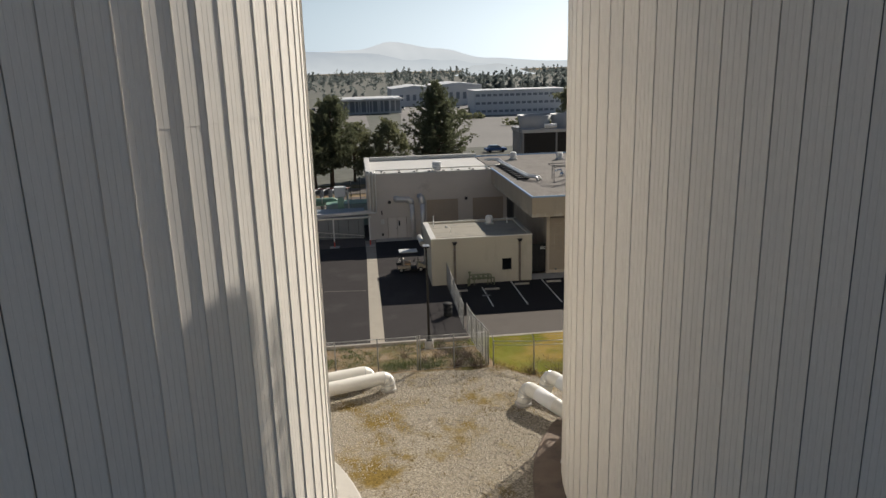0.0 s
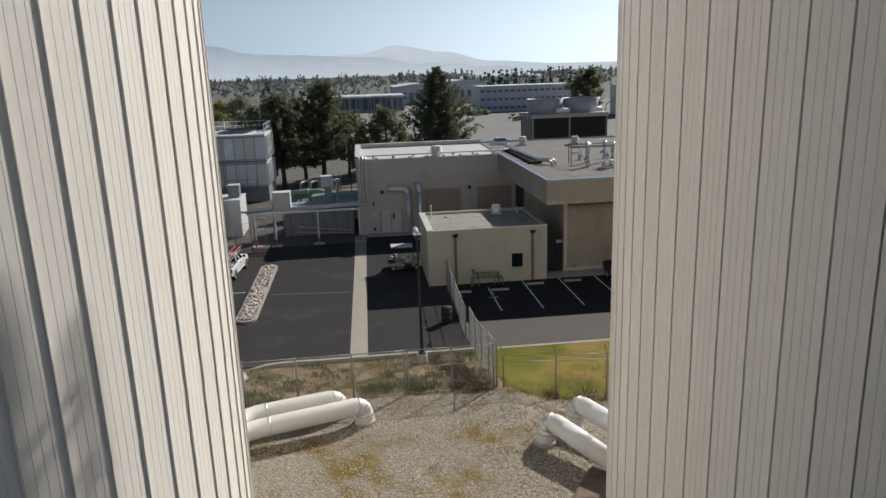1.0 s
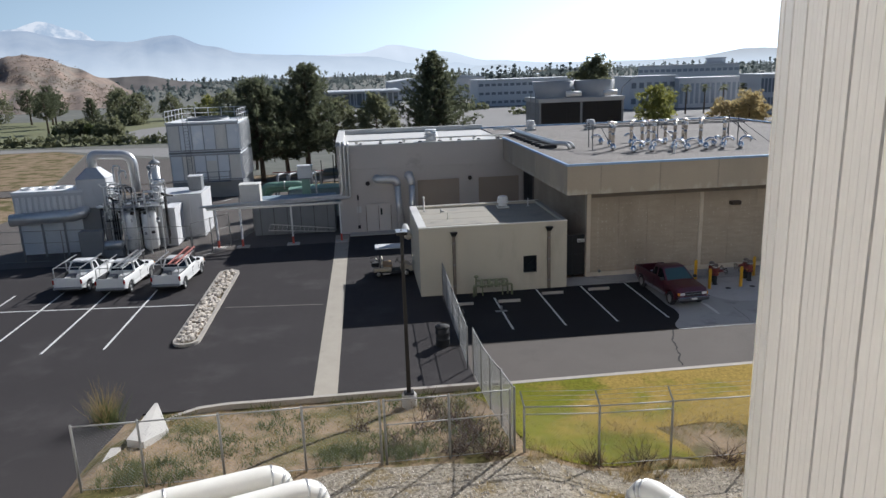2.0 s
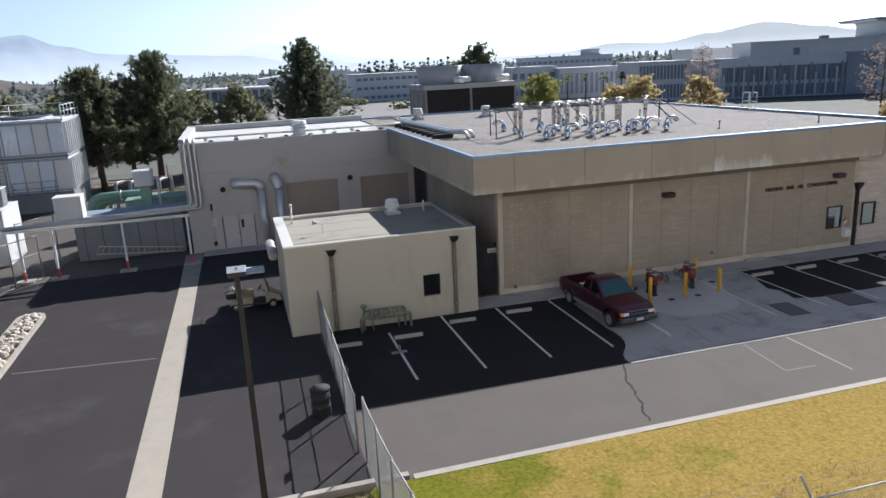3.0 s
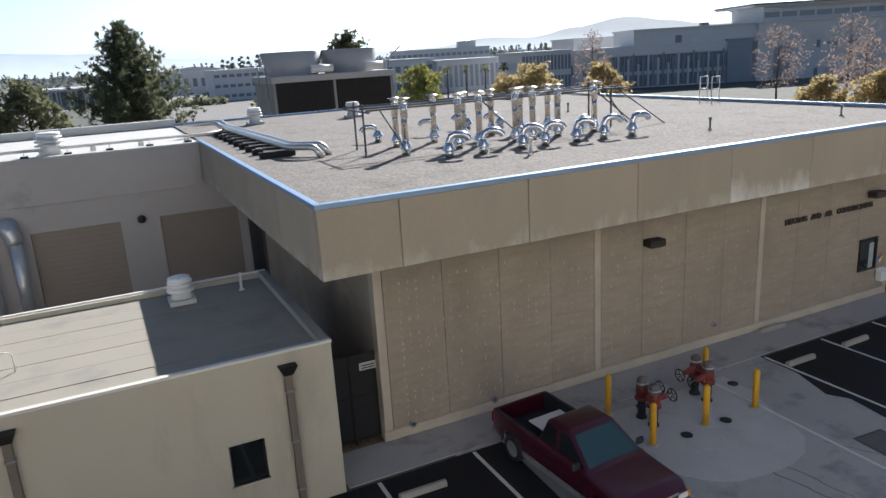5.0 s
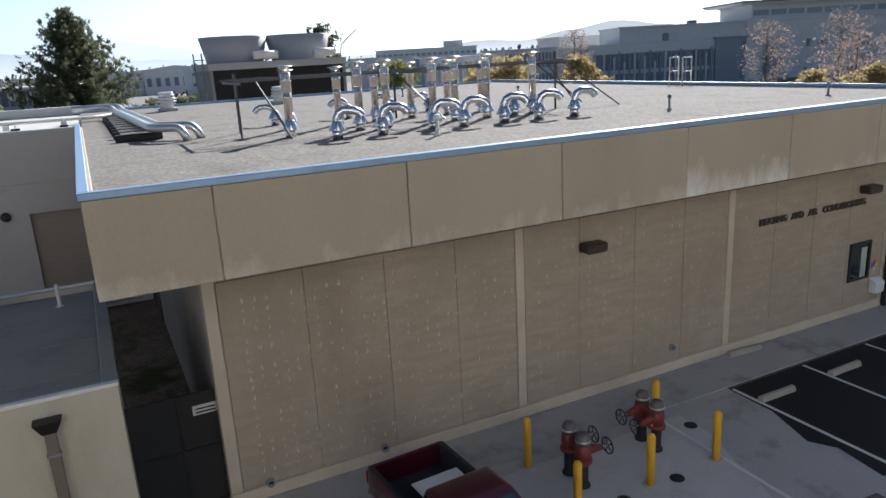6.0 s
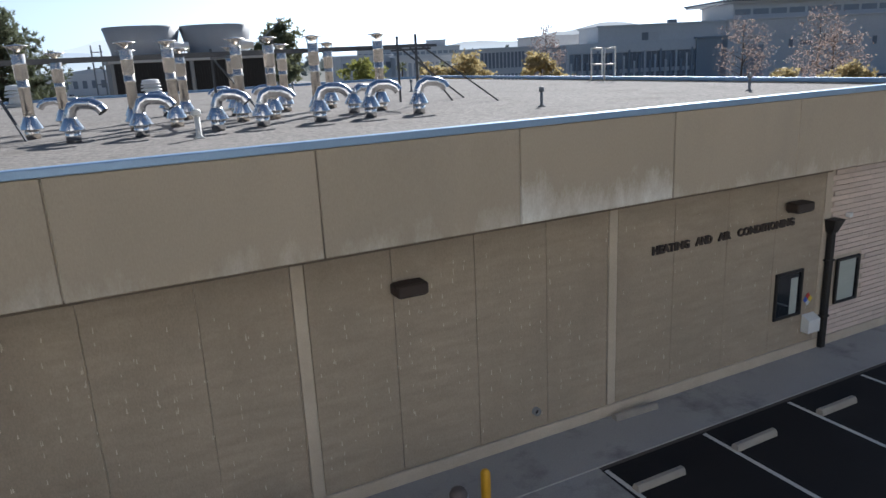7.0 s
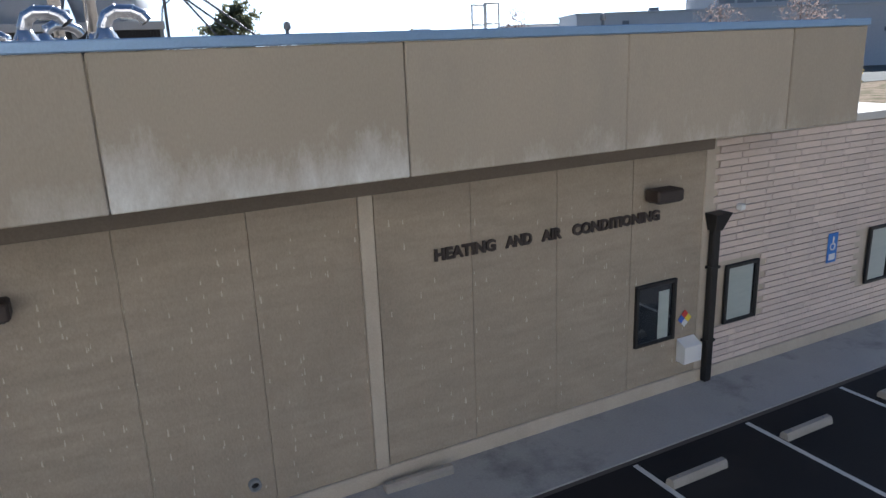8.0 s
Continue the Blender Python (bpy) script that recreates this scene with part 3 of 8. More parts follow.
for x in (-10.2, -12.95, -15.7, -18.4, -21.1):
    line("court_line", (x, 47.4), (x - 0.02, 57.5), 0.11, z=0.006)
line("court_line", (-7.4, 53.35), (-24, 55.0), 0.11, z=0.007)
line("court_line", (-5.6, 52.5), (-0.35, 51.9), 0.08, M_GHOST, 0.006)


def crack(name, p, q, z, width=0.035, wander=0.18, n=26):
    m = Mesh()
    pts = []
    for i in range(n + 1):
        t = i / n
        off = wander * (noise.noise((t * 6, p[0], p[1])) + 0.4 * noise.noise((t * 23, p[0], p[1])))
        pts.append((p[0] + (q[0] - p[0]) * t + off, p[1] + (q[1] - p[1]) * t))
    v = []
    for i, (x, y) in enumerate(pts):
        ww = width * (0.5 + abs(noise.noise((i * 0.7, x, y))))
        v += [(x - ww, y, z), (x + ww, y, z)]
    m.add(v, [(2 * i, 2 * i + 1, 2 * i + 3, 2 * i + 2) for i in range(n)])
    return structure(name, m, M_SEAL, "tarred crack in the asphalt", "crack")


crack("road_crack", (15.96, 44.5), (14.5, 40.6), 0.005, 0.05)
for p, q, w_ in (((21.85, 47.75), (22.3, 45.45), 0.016), ((22.32, 47.78), (22.6, 46.0), 0.012), ((20.2, 46.95), (19.93, 44.7), 0.012), ((24.0, 47.85), (25.2, 45.7), 0.012), ((26.9, 47.5), (29.6, 45.4), 0.012)):
    crack("pad_crack", p, q, 0.009, w_, 0.07)

# ---- main building ----
WX0, WX1, WY = 14.72, 35.2, 53.6
main = tagged(link("wall_south", Mesh().box(WX0, WX1, WY + 0.02, WY + 0.3, 0, 5.25), M_PIL), "tan textured concrete wall of the workshop building", "wall", kind="structure")
structure("wall_west", Mesh().box(WX0, WX0 + 0.3, WY + 0.3, 69.0, 0, 5.25), M_BLOCK, "tan side wall in the passage", "wall")
structure("wall_east", Mesh().box(36.2, 36.5, 53.9, 80, 4.9, 6.6).box(41.0, 41.3, WY + 0.3, 70, 0, 4.85), M_BLOCK, "tan east wall", "wall")
structure("wall_north", Mesh().box(14.0, 36.5, 79.7, 80, 0, 6.6), M_BLOCK, "tan rear wall", "wall")
joints = [14.72, 16.62, 18.32, 19.97, 21.6, 23.29, 24.97, 26.6, 28.28, 30.0, 31.63, 33.25, 35.2]
pil = [21.6, 28.28]
for a, b in zip(joints, joints[1:]):
    a1 = a + (0.13 if a in pil else (0.25 if a == joints[0] else 0.005))
    b1 = b - (0.13 if b in pil else (0.13 if b == joints[-1] else 0.005))
    m = Mesh().box(a1, b1, WY - 0.012, WY + 0.03, 0.30, 5.2, 0.006)
    part("panel", m, M_BLOCK, main)
for x, ww in ((14.72, 0.23), (21.6, 0.11), (28.28, 0.11), (35.1, 0.12)):
    part("pilaster", Mesh().box(x - (0 if x < 15 else ww), x + ww, WY - 0.035, WY + 0.03, 0.30, 5.19, 0.01), M_PIL, main, "pale concrete pilaster strip")
part("footing", Mesh().box(WX0 - 0.02, WX1, WY - 0.05, WY + 0.03, 0.0, 0.29, 0.02), M_PIL, main, "pale concrete footing band")

# roof slab, soffit, fascia
RX0, RX1, RY0, RY1, RZ = 13.06, 36.75, 51.96, 80.0, 6.70
roof = structure("roof", Mesh().box(RX0 + 0.2, RX1 - 0.2, RY0 + 0.2, RY1, 6.3, RZ), M_ROOFGRAVEL, "brown grey mineral felt flat roof", "roof")
structure("ceiling_soffit", Mesh().box(RX0 + 0.2, RX1 - 0.2, RY0 + 0.2, 69.0, 5.20, 5.26), M_PLANT, "plain soffit under the roof overhang", "soffit")
fas = tagged(new("fascia"), "deep concrete panel fascia round the roof", "fascia", kind="structure")
fj = [RX0, 14.93, 18.28, 21.63, 24.97, 28.28, 31.62, 34.95, RX1]
for a, b in zip(fj, fj[1:]):
    dy = random.uniform(-0.012, 0.012)
    part("fascia_panel", Mesh().box(a + 0.007, b - 0.007, RY0 + dy, RY0 + 0.2 + dy, 5.17, 6.735, 0.015), M_FASCIAWET if 24 < a < 26 else M_FASCIA, fas)
for i in range(5):
    a, b = 52.16 + 3.37 * i, 52.16 + 3.37 * (i + 1)
    part("fascia_panel", Mesh().box(RX0, RX0 + 0.2, a + 0.012, b - 0.012, 5.17, 6.735, 0.02), M_FASCIA, fas)
    part("fascia_panel", Mesh().box(RX1 - 0.2, RX1, a + 0.012, b - 0.012, 5.17, 6.735, 0.02), M_FASCIA, fas)
part("fascia_core", Mesh().box(RX0 + 0.05, RX1 - 0.05, RY0 + 0.06, RY0 + 0.18, 5.2, 6.66).box(RX0 + 0.06, RX0 + 0.18, RY0 + 0.2, 69, 5.2, 6.66), M_PIL, fas)
e = Mesh()
e.box(RX0 - 0.03, RX1 + 0.03, RY0 - 0.03, RY0 + 0.14, 6.74, 6.855, 0.012)
e.box(RX0 - 0.03, RX0 + 0.14, RY0 + 0.14, 69.2, 6.74, 6.855, 0.012)
e.box(RX1 - 0.14, RX1 + 0.03, RY0 + 0.14, RY1, 6.74, 6.855, 0.012)
e.box(RX0 + 0.2, RX1 - 0.2, RY1 - 0.1, RY1 + 0.06, 6.6, 6.82, 0.012)
structure("trim_roof_edge", e, M_SKYEDGE, "metal edge trim round the roof, sky reflection painted blue", "roof trim")

# lower brick wing
wing = tagged(link("wall_wing", Mesh().box(35.2, 41.3, WY + 0.02, WY + 0.3, 0, 4.9), M_PIL), "tan brick wall of the low wing", "wall", kind="structure")
structure("roof_wing", Mesh().box(35.0, 41.5, WY - 0.05, 70, 4.86, 5.02), M_ROOFWHITE, "white coped low wing roof", "roof")

# ---- annex (block in front) ----
AX0, AX1, AY0, AY1, AZ = 4.95, 13.1, 52.03, 58.5, 3.82
annex = thing("utility_building", (AX0, AY0, 0), "small cream stuccoed utility building with a flat roof", "building")


def holed_wall(x0, x1, y0, y1, z0, z1, holes):
    """A wall slab along x with rectangular openings (x0, x1, z0, z1)."""
    m = Mesh()
    xs = sorted({x0, x1, *[h[0] for h in holes], *[h[1] for h in holes]})
    for a, b in zip(xs, xs[1:]):
        zs = [z0]
        for h in sorted(h for h in holes if h[0] <= a and h[1] >= b):
            zs += [h[2], h[3]]
        zs.append(z1)
        for lo, hi in zip(zs[::2], zs[1::2]):
            if hi - lo > 1e-4:
                m.box(a, b, y0, y1, lo, hi)
    return m


AW, AD = AX1 - AX0, AY1 - AY0
part("wall", holed_wall(0, AW, 0, 0.22, 0, AZ - 0.02, [(5.70, 6.47, 0.98, 1.94)]), M_STUCCO, annex)
part("wall", Mesh().box(0, 0.22, 0.22, AD - 0.22, 0, AZ - 0.02), M_STUCCO, annex)
part("wall", Mesh().box(AW - 0.22, AW, 0.22, AD - 0.22, 0, AZ - 0.02), M_STUCCO, annex)
part("wall", Mesh().box(0, AW, AD - 0.22, AD, 0, AZ - 0.02), M_STUCCO, annex)
part("roof", Mesh().box(0.2, AW - 0.2, 0.2, AD - 0.2, AZ - 0.3, AZ - 0.16), M_ROOFCREAM, annex, "cream coated flat roof with lapped sheets")
for i in range(1, 7):
    part("roof_sheet", Mesh().box(0.3, AW - 0.25, 0.25 + i * 0.86, 0.25 + i * 0.86 + 0.84, AZ - 0.159, AZ - 0.150 + 0.004 * (i % 2)), M_ROOFCREAM, annex)
part("coping", Mesh().box(-0.02, AW + 0.02, -0.02, 0.10, AZ - 0.05, AZ + 0.015, 0.01), M_INSUL, annex, "pale metal coping strip")
part("coping", Mesh().box(-0.02, AW + 0.02, AD - 0.1, AD + 0.02, AZ - 0.05, AZ + 0.015, 0.01), M_INSUL, annex, "pale metal coping strip")
part("coping", Mesh().box(-0.03, 0.42, 0.10, AD - 0.1, AZ - 0.14, AZ + 0.03, 0.01), M_ROOFWHITE, annex, "white coated parapet")
part("coping", Mesh().box(AW - 0.2, AW + 0.02, 0.10, AD - 0.1, AZ - 0.14, AZ + 0.012, 0.01), M_ROOFCREAM, annex)
win = part("window", Mesh().box(5.70, 6.47, 0.10, 0.115, 0.98, 1.94), M_CARGLASS, annex, "dark window")
fr = Mesh()
for a in ((5.70, 5.74, 0.98, 1.94), (6.43, 6.47, 0.98, 1.94), (5.74, 6.43, 0.98, 1.02), (5.74, 6.43, 1.90, 1.94)):
    fr.box(a[0], a[1], 0.07, 0.13, a[2], a[3])
part("frame", fr, M_DARK, win)
part("sill", Mesh().box(5.66, 6.51, -0.05, 0.08, 0.92, 0.98, 0.01), M_STUCCO, win)
for x in (1.86, 7.12):
    ds = part("downspout", Mesh().box(x - 0.08, x + 0.08, -0.14, -0.015, 0.05, 3.3, 0.01), M_DARKBROWN, annex, "brown grey downspout with a leader head")
    h = Mesh().add([(x - 0.1, -0.16, 3.3), (x + 0.1, -0.16, 3.3), (x + 0.1, -0.01, 3.3), (x - 0.1, -0.01, 3.3), (x - 0.2, -0.26, 3.52), (x + 0.2, -0.26, 3.52), (x + 0.2, -0.01, 3.52), (x - 0.2, -0.01, 3.52)], [(3, 2, 1, 0), (0, 1, 5, 4), (1, 2, 6, 5), (2, 3, 7, 6), (3, 0, 4, 7), (4, 5, 6, 7)])
    part("leader_head", h, M_DARK, ds)
    for z in (0.5, 1.7, 2.9):
        part("strap", Mesh().box(x - 0.10, x + 0.10, -0.15, -0.005, z, z + 0.04), M_GREYMETAL, ds)

# ---- plant building at the back ----
PX0, PX1, PY, PZ = 0.4, 14.95, 69.0, 6.75
plant = thing("plant_building", (0, PY, 0), "grey beige plant building with a white roof and parapet band", "building")
part("wall", holed_wall(PX0, PX1, 0, 0.3, 0, PZ - 0.1, [(2.3, 4.25, 0.1, 2.25), (6.35, 9.6, 0.1, 3.88), (11.1, 14.3, 0.1, 3.88)]), M_PLANT, plant)
part("wall", Mesh().box(PX0, PX0 + 0.3, 0.3, 11.3, 0, PZ - 0.1), M_PLANT, plant)
part("wall", Mesh().box(PX0, 13.0, 11.3, 11.6, 0, PZ - 0.1), M_PLANT, plant)
part("parapet_band", Mesh().box(PX0 + 0.9, 13.0, -0.07, 0.0, 4.95, PZ, 0.015), M_PLANT, plant, "proud grey parapet band")
part("parapet_band", Mesh().box(PX0 - 0.05, PX0, 0.0, 11.5, 4.95, PZ, 0.015), M_PLANT, plant)
part("roof", Mesh().box(PX0 + 0.3, 13.4, 0.3, 11.3, PZ - 0.5, PZ - 0.12), M_ROOFWHITE, plant, "white coated flat roof")
part("coping", Mesh().box(PX0 - 0.08, 13.1, -0.1, 0.45, PZ - 0.1, PZ + 0.02, 0.02), M_ROOFWHITE, plant, "white coping")
part("coping", Mesh().box(PX0 - 0.08, PX0 + 0.5, 0.45, 11.3, PZ - 0.1, PZ + 0.25, 0.02), M_ROOFWHITE, plant, "white coping")
part("coping", Mesh().box(PX0 - 0.08, 13.4, 11.2, 11.7, PZ - 0.1, PZ + 0.3, 0.02), M_ROOFWHITE, plant, "white coping")
door = part("door", Mesh().box(2.34, 3.26, 0.10, 0.15, 0.1, 2.22, 0.006), M_PLANTDOOR, plant, "pale grey beige double door leaf")
part("door", Mesh().box(3.29, 4.21, 0.10, 0.15, 0.1, 2.22, 0.006), M_PLANTDOOR, plant, "pale grey beige double door leaf with a narrow glass")
part("vision_panel", Mesh().box(3.42, 3.56, 0.085, 0.105, 1.35, 1.85), M_GLASS, plant, "narrow dark glass")
part("door_handle", Mesh().tube([(3.16, 0.04, 1.05), (3.16, 0.09, 1.05)], 0.03), M_DARK, door)
for a, b in ((6.35, 9.6), (11.1, 14.3)):
    rd = part("roller_door", Mesh().box(a, b, 0.16, 0.2, 0.1, 3.88), M_SHUTTER, plant, "tan roller shutter door")
    for k in range(18):
        part("slat", Mesh().box(a + 0.03, b - 0.03, 0.145, 0.16, 0.12 + k * 0.208, 0.12 + k * 0.208 + 0.195, 0.006), M_SHUTTER, rd)

# Dark brown strip across the top of the wall.
structure("trim_frieze", Mesh().box(15.0, 35.15, 53.545, 53.6, 4.68, 5.17, 0.01), M_DARKBROWN, "dark brown strip along the wall top under the overhang", "trim")

# ---- tanks ----
TZ0, TZ1, TR = 1.2, 22.6, 10.12


def panel_profile(rib, n=100):
    """One fluted wall sheet of a tank, bent to the tank's radius, about angle 0."""
    half = math.pi / n
    pts = [(-0.965, -0.05), (-0.955, 0.0), (-0.51, 0.0), (-0.50, -0.007), (-0.485, -0.007), (-0.475, 0.0), (-0.05, 0.0), (-0.04, -0.007), (-0.025, -0.007), (-0.015, 0.0), (0.41, 0.0), (0.42, -0.007), (0.435, -0.007), (0.445, 0.0), (0.915, 0.0), (0.92, rib), (0.95, rib), (0.96, -0.05)]
    return [(TR + d, TR * u * half) for u, d in pts]


def panel_mesh(rib):
    pp = panel_profile(rib)
    zs = [TZ0 + 0.25, 9.1, 9.102, 15.9, 15.902, TZ1]
    v = []
    for k, z in enumerate(zs):
        grow = (0.0, 0.0, 0.006, 0.006, 0.012, 0.012)[k]
        v += [(x + grow, y, z) for x, y in pp]
    k = len(pp)
    pm = Mesh().add(v, [(j * k + i, j * k + i + 1, (j + 1) * k + i + 1, (j + 1) * k + i) for j in range(len(zs) - 1) for i in range(k - 1)])
    data = pm.data("panel")
    data.materials.append(M_TANK)
    return data


def tank(x, y, label, rib, phase, ring):
    panel_data = panel_mesh(rib)
    t = thing("storage_tank", (x, y, 0), label, "tank", "pair of storage tanks")
    part("shell", Mesh().lathe([(TR - 0.05, TZ0 + 0.1), (TR - 0.05, TZ1)], 100, smooth=False), M_GREYMETAL, t)
    part("roof", Mesh().lathe([(TR + 0.1, TZ1), (TR + 0.1, TZ1 + 0.12), (6, TZ1 + 0.8), (0.3, TZ1 + 1.3)], 64), M_TANK, t)
    part("foundation", Mesh().lathe([(TR + 1.12, 0.4), (TR + 1.12, TZ0 + 0.12), (TR + 1.05, TZ0 + 0.16), (TR - 0.2, TZ0 + 0.22)], 96, smooth=False), ring, t, "weathered concrete ring foundation")
    for i in range(100):
        piece("panel", panel_data, t, pose(0, 0, 0, 0, 0, i * 3.6 + phase))
    return t


tank_a = tank(-11.95, 19.1, "tall cream cylindrical storage tank with fluted sheet cladding", 0.032, 0.25, M_CONC)
# Ring colour is darkened to stand in for the tank's shade on it.
tank_b = tank(16.55, 19.35, "tall cream storage tank with a caged ladder", 0.012, 1.7, material("weathered concrete darkened for shade", (0.20, 0.15, 0.115), 0.9, 0, (0.13, 0.098, 0.075), 1.5, 0.8, 40, 0.15, 0.2, third=(0.09, 0.07, 0.055), third_scale=0.9, third_at=0.5, third_soft=0.2))

# caged ladder on the second tank
M_CAGE = material("cream ladder paint", (0.50, 0.43, 0.33), 0.55, 0, (0.44, 0.375, 0.29), 3, 0.8, 40, 0.06, 0.05)
lad = part("caged_ladder", Mesh(), M_CAGE, tank_b, "cream caged access ladder")
LA = radians(120.8)
lm = pose(0, 0, 0, 0, 0, math.degrees(LA))


def on_tank(r, s, z):
    return lm @ Vector((TR + r, s, z))


for s in (-0.22, 0.22):
    part("stringer", Mesh().tube([on_tank(0.12, s, 2.2), on_tank(0.12, s, TZ1 + 1.2)], 0.03, 6, square=True), M_CAGE, lad)
for i in range(70):
    part("rung", Mesh().tube([on_tank(0.12, -0.22, 2.4 + 0.3 * i), on_tank(0.12, 0.22, 2.4 + 0.3 * i)], 0.012, 6), M_CAGE, lad)
for i in range(18):
    z = 5.15 + 1.04 * i
    flare = 1.15 if i == 0 else 1.0
    part("hoop", Mesh().tube([on_tank(0.12 + 0.55 * flare * math.sin(a), -0.36 * flare * math.cos(a), z + dz) for a in [math.pi * k / 14 for k in range(15)] for dz in (0,)], 0.034, 6, square=True), M_CAGE, lad)
part("ladder_guard", Mesh().box(TR + 0.16, TR + 0.2, -0.27, 0.27, 1.9, 4.9, 0.01, lm), M_BROWN, lad, "brown climbing guard plate")
for a in (0.35, 0.9, 1.57, 2.24, 2.8):
    part("cage_bar", Mesh().tube([on_tank(0.12 + 0.55 * math.sin(a), -0.36 * math.cos(a), 5.15), on_tank(0.12 + 0.55 * math.sin(a), -0.36 * math.cos(a), 23.8)], 0.018, 6, square=True), M_CAGE, lad)

# ---- vehicles ----
def wheel(parent, x, y, r=0.34, w=0.22):
    sgn = 1 if x > 0 else -1
    m = pose(x, y, r, 0, 90 * sgn, 0)
    ty = part("wheel", Mesh().lathe([(r * 0.62, -w / 2), (r * 0.93, -w / 2), (r, -w / 2 + 0.04), (r, w / 2 - 0.04), (r * 0.93, w / 2), (r * 0.62, w / 2)], 24, m, False), M_BLACK, parent, "black tyre")
    rim = Mesh().lathe([(0.02, w / 2 - 0.05), (r * 0.25, w / 2 - 0.03), (r * 0.30, w / 2 - 0.06), (r * 0.58, w / 2 - 0.05), (r * 0.64, w / 2 - 0.005), (r * 0.64, -w / 2 + 0.02)], 24, m, False)
    part("rim", rim, M_FENCE, ty, "dull silver wheel rim")


M_SCREEN = plain("teal tinted windscreen glass", (0.035, 0.075, 0.085), 0.03)
M_LAMP = plain("clear headlamp", (0.75, 0.75, 0.72), 0.15)
M_AMBER = plain("amber lens", (0.75, 0.33, 0.06), 0.25)
M_TAIL = plain("red lens", (0.35, 0.02, 0.02), 0.25)
M_PLATE = plain("pale plate", (0.6, 0.6, 0.58), 0.5)


def soften(ob, width):
    """Rounded pressed-metal edges."""
    bv = ob.modifiers.new("round", "BEVEL")
    bv.width, bv.segments, bv.limit_method, bv.angle_limit = width, 3, "ANGLE", radians(20)
    for p in ob.data.polygons:
        p.use_smooth = True


def pickup(at, turn, paint, label, group="", trim=None):
    """A compact pickup; its nose points to local -y."""
    t = thing("pickup_truck", at, label, "pickup truck", group, turn)
    L0, L1, A = -2.42, 2.42, 1.60
    trim = trim or paint
    ys = sorted({-2.42, -2.36, -2.2, 2.42, -1.05, 0.62, 0.66, 2.3, *[round(c + 0.42 * math.cos(a), 4) for c in (-A, A) for a in [math.pi * k / 8 for k in range(9)]], -0.6, 0.0})

    def low(y):
        for c in (-A, A):
            if abs(y - c) < 0.42:
                return 0.36 + math.sqrt(0.42 ** 2 - (y - c) ** 2)
        return 0.36 if abs(y) < 2.1 else 0.46

    def top(y):
        if y < -2.35:
            return 0.84
        if y < -1.05:
            return 0.93 + 0.13 * (y + 2.36) / 1.31
        return 1.08

    def half(y):
        return 0.86 - (0.10 * max(0, (-2.0 - y) / 0.42) ** 2) - (0.03 if y > 2.3 else 0)
    for s in (-1, 1):
        v, f = [], []
        for y in ys:
            h, lo, tp = half(y), low(y), top(y)
            mid = max(lo + 0.02, 0.78)
            sh = max(mid + 0.01, tp - 0.07)
            v += [(s * (h - 0.05), y, lo), (s * (h - 0.005), y, max(lo + 0.01, 0.62)), (s * h, y, mid), (s * (h - 0.008), y, sh), (s * (h - 0.03), y, tp - 0.02), (s * (h - 0.065), y, tp)]
        for i in range(len(ys) - 1):
            for k in range(5):
                q = (6 * i + k, 6 * i + 6 + k, 6 * i + 7 + k, 6 * i + 1 + k)
                f.append(q if s > 0 else q[::-1])
        side = part("side_panel", Mesh().add(v, f, True), paint, t)
        part("rocker_trim", Mesh().box(s * 0.845 - 0.012, s * 0.845 + 0.012, -1.16, 1.16, 0.36, 0.50, 0.005), trim, side, "lower body trim")
        for c in (-A, A):
            part("arch_lip", Mesh().tube([(s * 0.856, c + 0.43 * math.cos(a), 0.36 + 0.43 * math.sin(a)) for a in [math.pi * k / 12 for k in range(13)]], 0.014, 5), paint, side)
    # bonnet and scuttle
    hy = [y for y in ys if y <= -1.05]
    v = []
    for y in hy:
        h = half(y) - 0.065
        dip = 0.05 * max(0, (-2.2 - y) / 0.22) ** 2
        v += [(-h, y, top(y)), (-h * 0.82, y, top(y) + 0.03 - dip), (-h * 0.4, y, top(y) + 0.05 - dip), (h * 0.4, y, top(y) + 0.05 - dip), (h * 0.82, y, top(y) + 0.03 - dip), (h, y, top(y))]
    part("bonnet", Mesh().add(v, [(6 * i + k, 6 * i + 1 + k, 6 * i + 7 + k, 6 * i + 6 + k) for i in range(len(hy) - 1) for k in range(5)], True), paint, t, "painted bonnet")
    h = half(L0)
    part("nose", Mesh().add([(-h + 0.03, L0, 0.46), (h - 0.03, L0, 0.46), (h - 0.065, L0, 0.84), (-h + 0.065, L0, 0.84), (-h + 0.03, L0 + 0.05, 0.46), (h - 0.03, L0 + 0.05, 0.46), (h - 0.065, L0 + 0.05, 0.86), (-h + 0.065, L0 + 0.05, 0.86)], [(0, 1, 2, 3), (3, 2, 6, 7), (0, 3, 7, 4), (1, 5, 6, 2)]), paint, t)
    # load bed: rails, front wall, tailgate
    for s in (-1, 1):
        part("bed_wall", Mesh().box(s * 0.765 - 0.045, s * 0.765 + 0.045, 0.66, 2.36, 0.60, 1.085, 0.01), M_BLACK, t, "black bed lining")
    part("bulkhead", Mesh().box(-0.78, 0.78, 0.62, 0.68, 0.55, 1.09, 0.01), paint, t)
    part("tailgate", Mesh().box(-0.80, 0.80, 2.36, 2.43, 0.50, 1.07, 0.02), paint, t)
    part("cab_base", Mesh().box(-0.84, 0.84, -1.1, 0.64, 0.40, 1.06, 0.04), paint, t)
    part("bed_floor", Mesh().box(-0.73, 0.73, 0.67, 2.37, 0.56, 0.60), M_BLACK, t, "dark load bed floor")
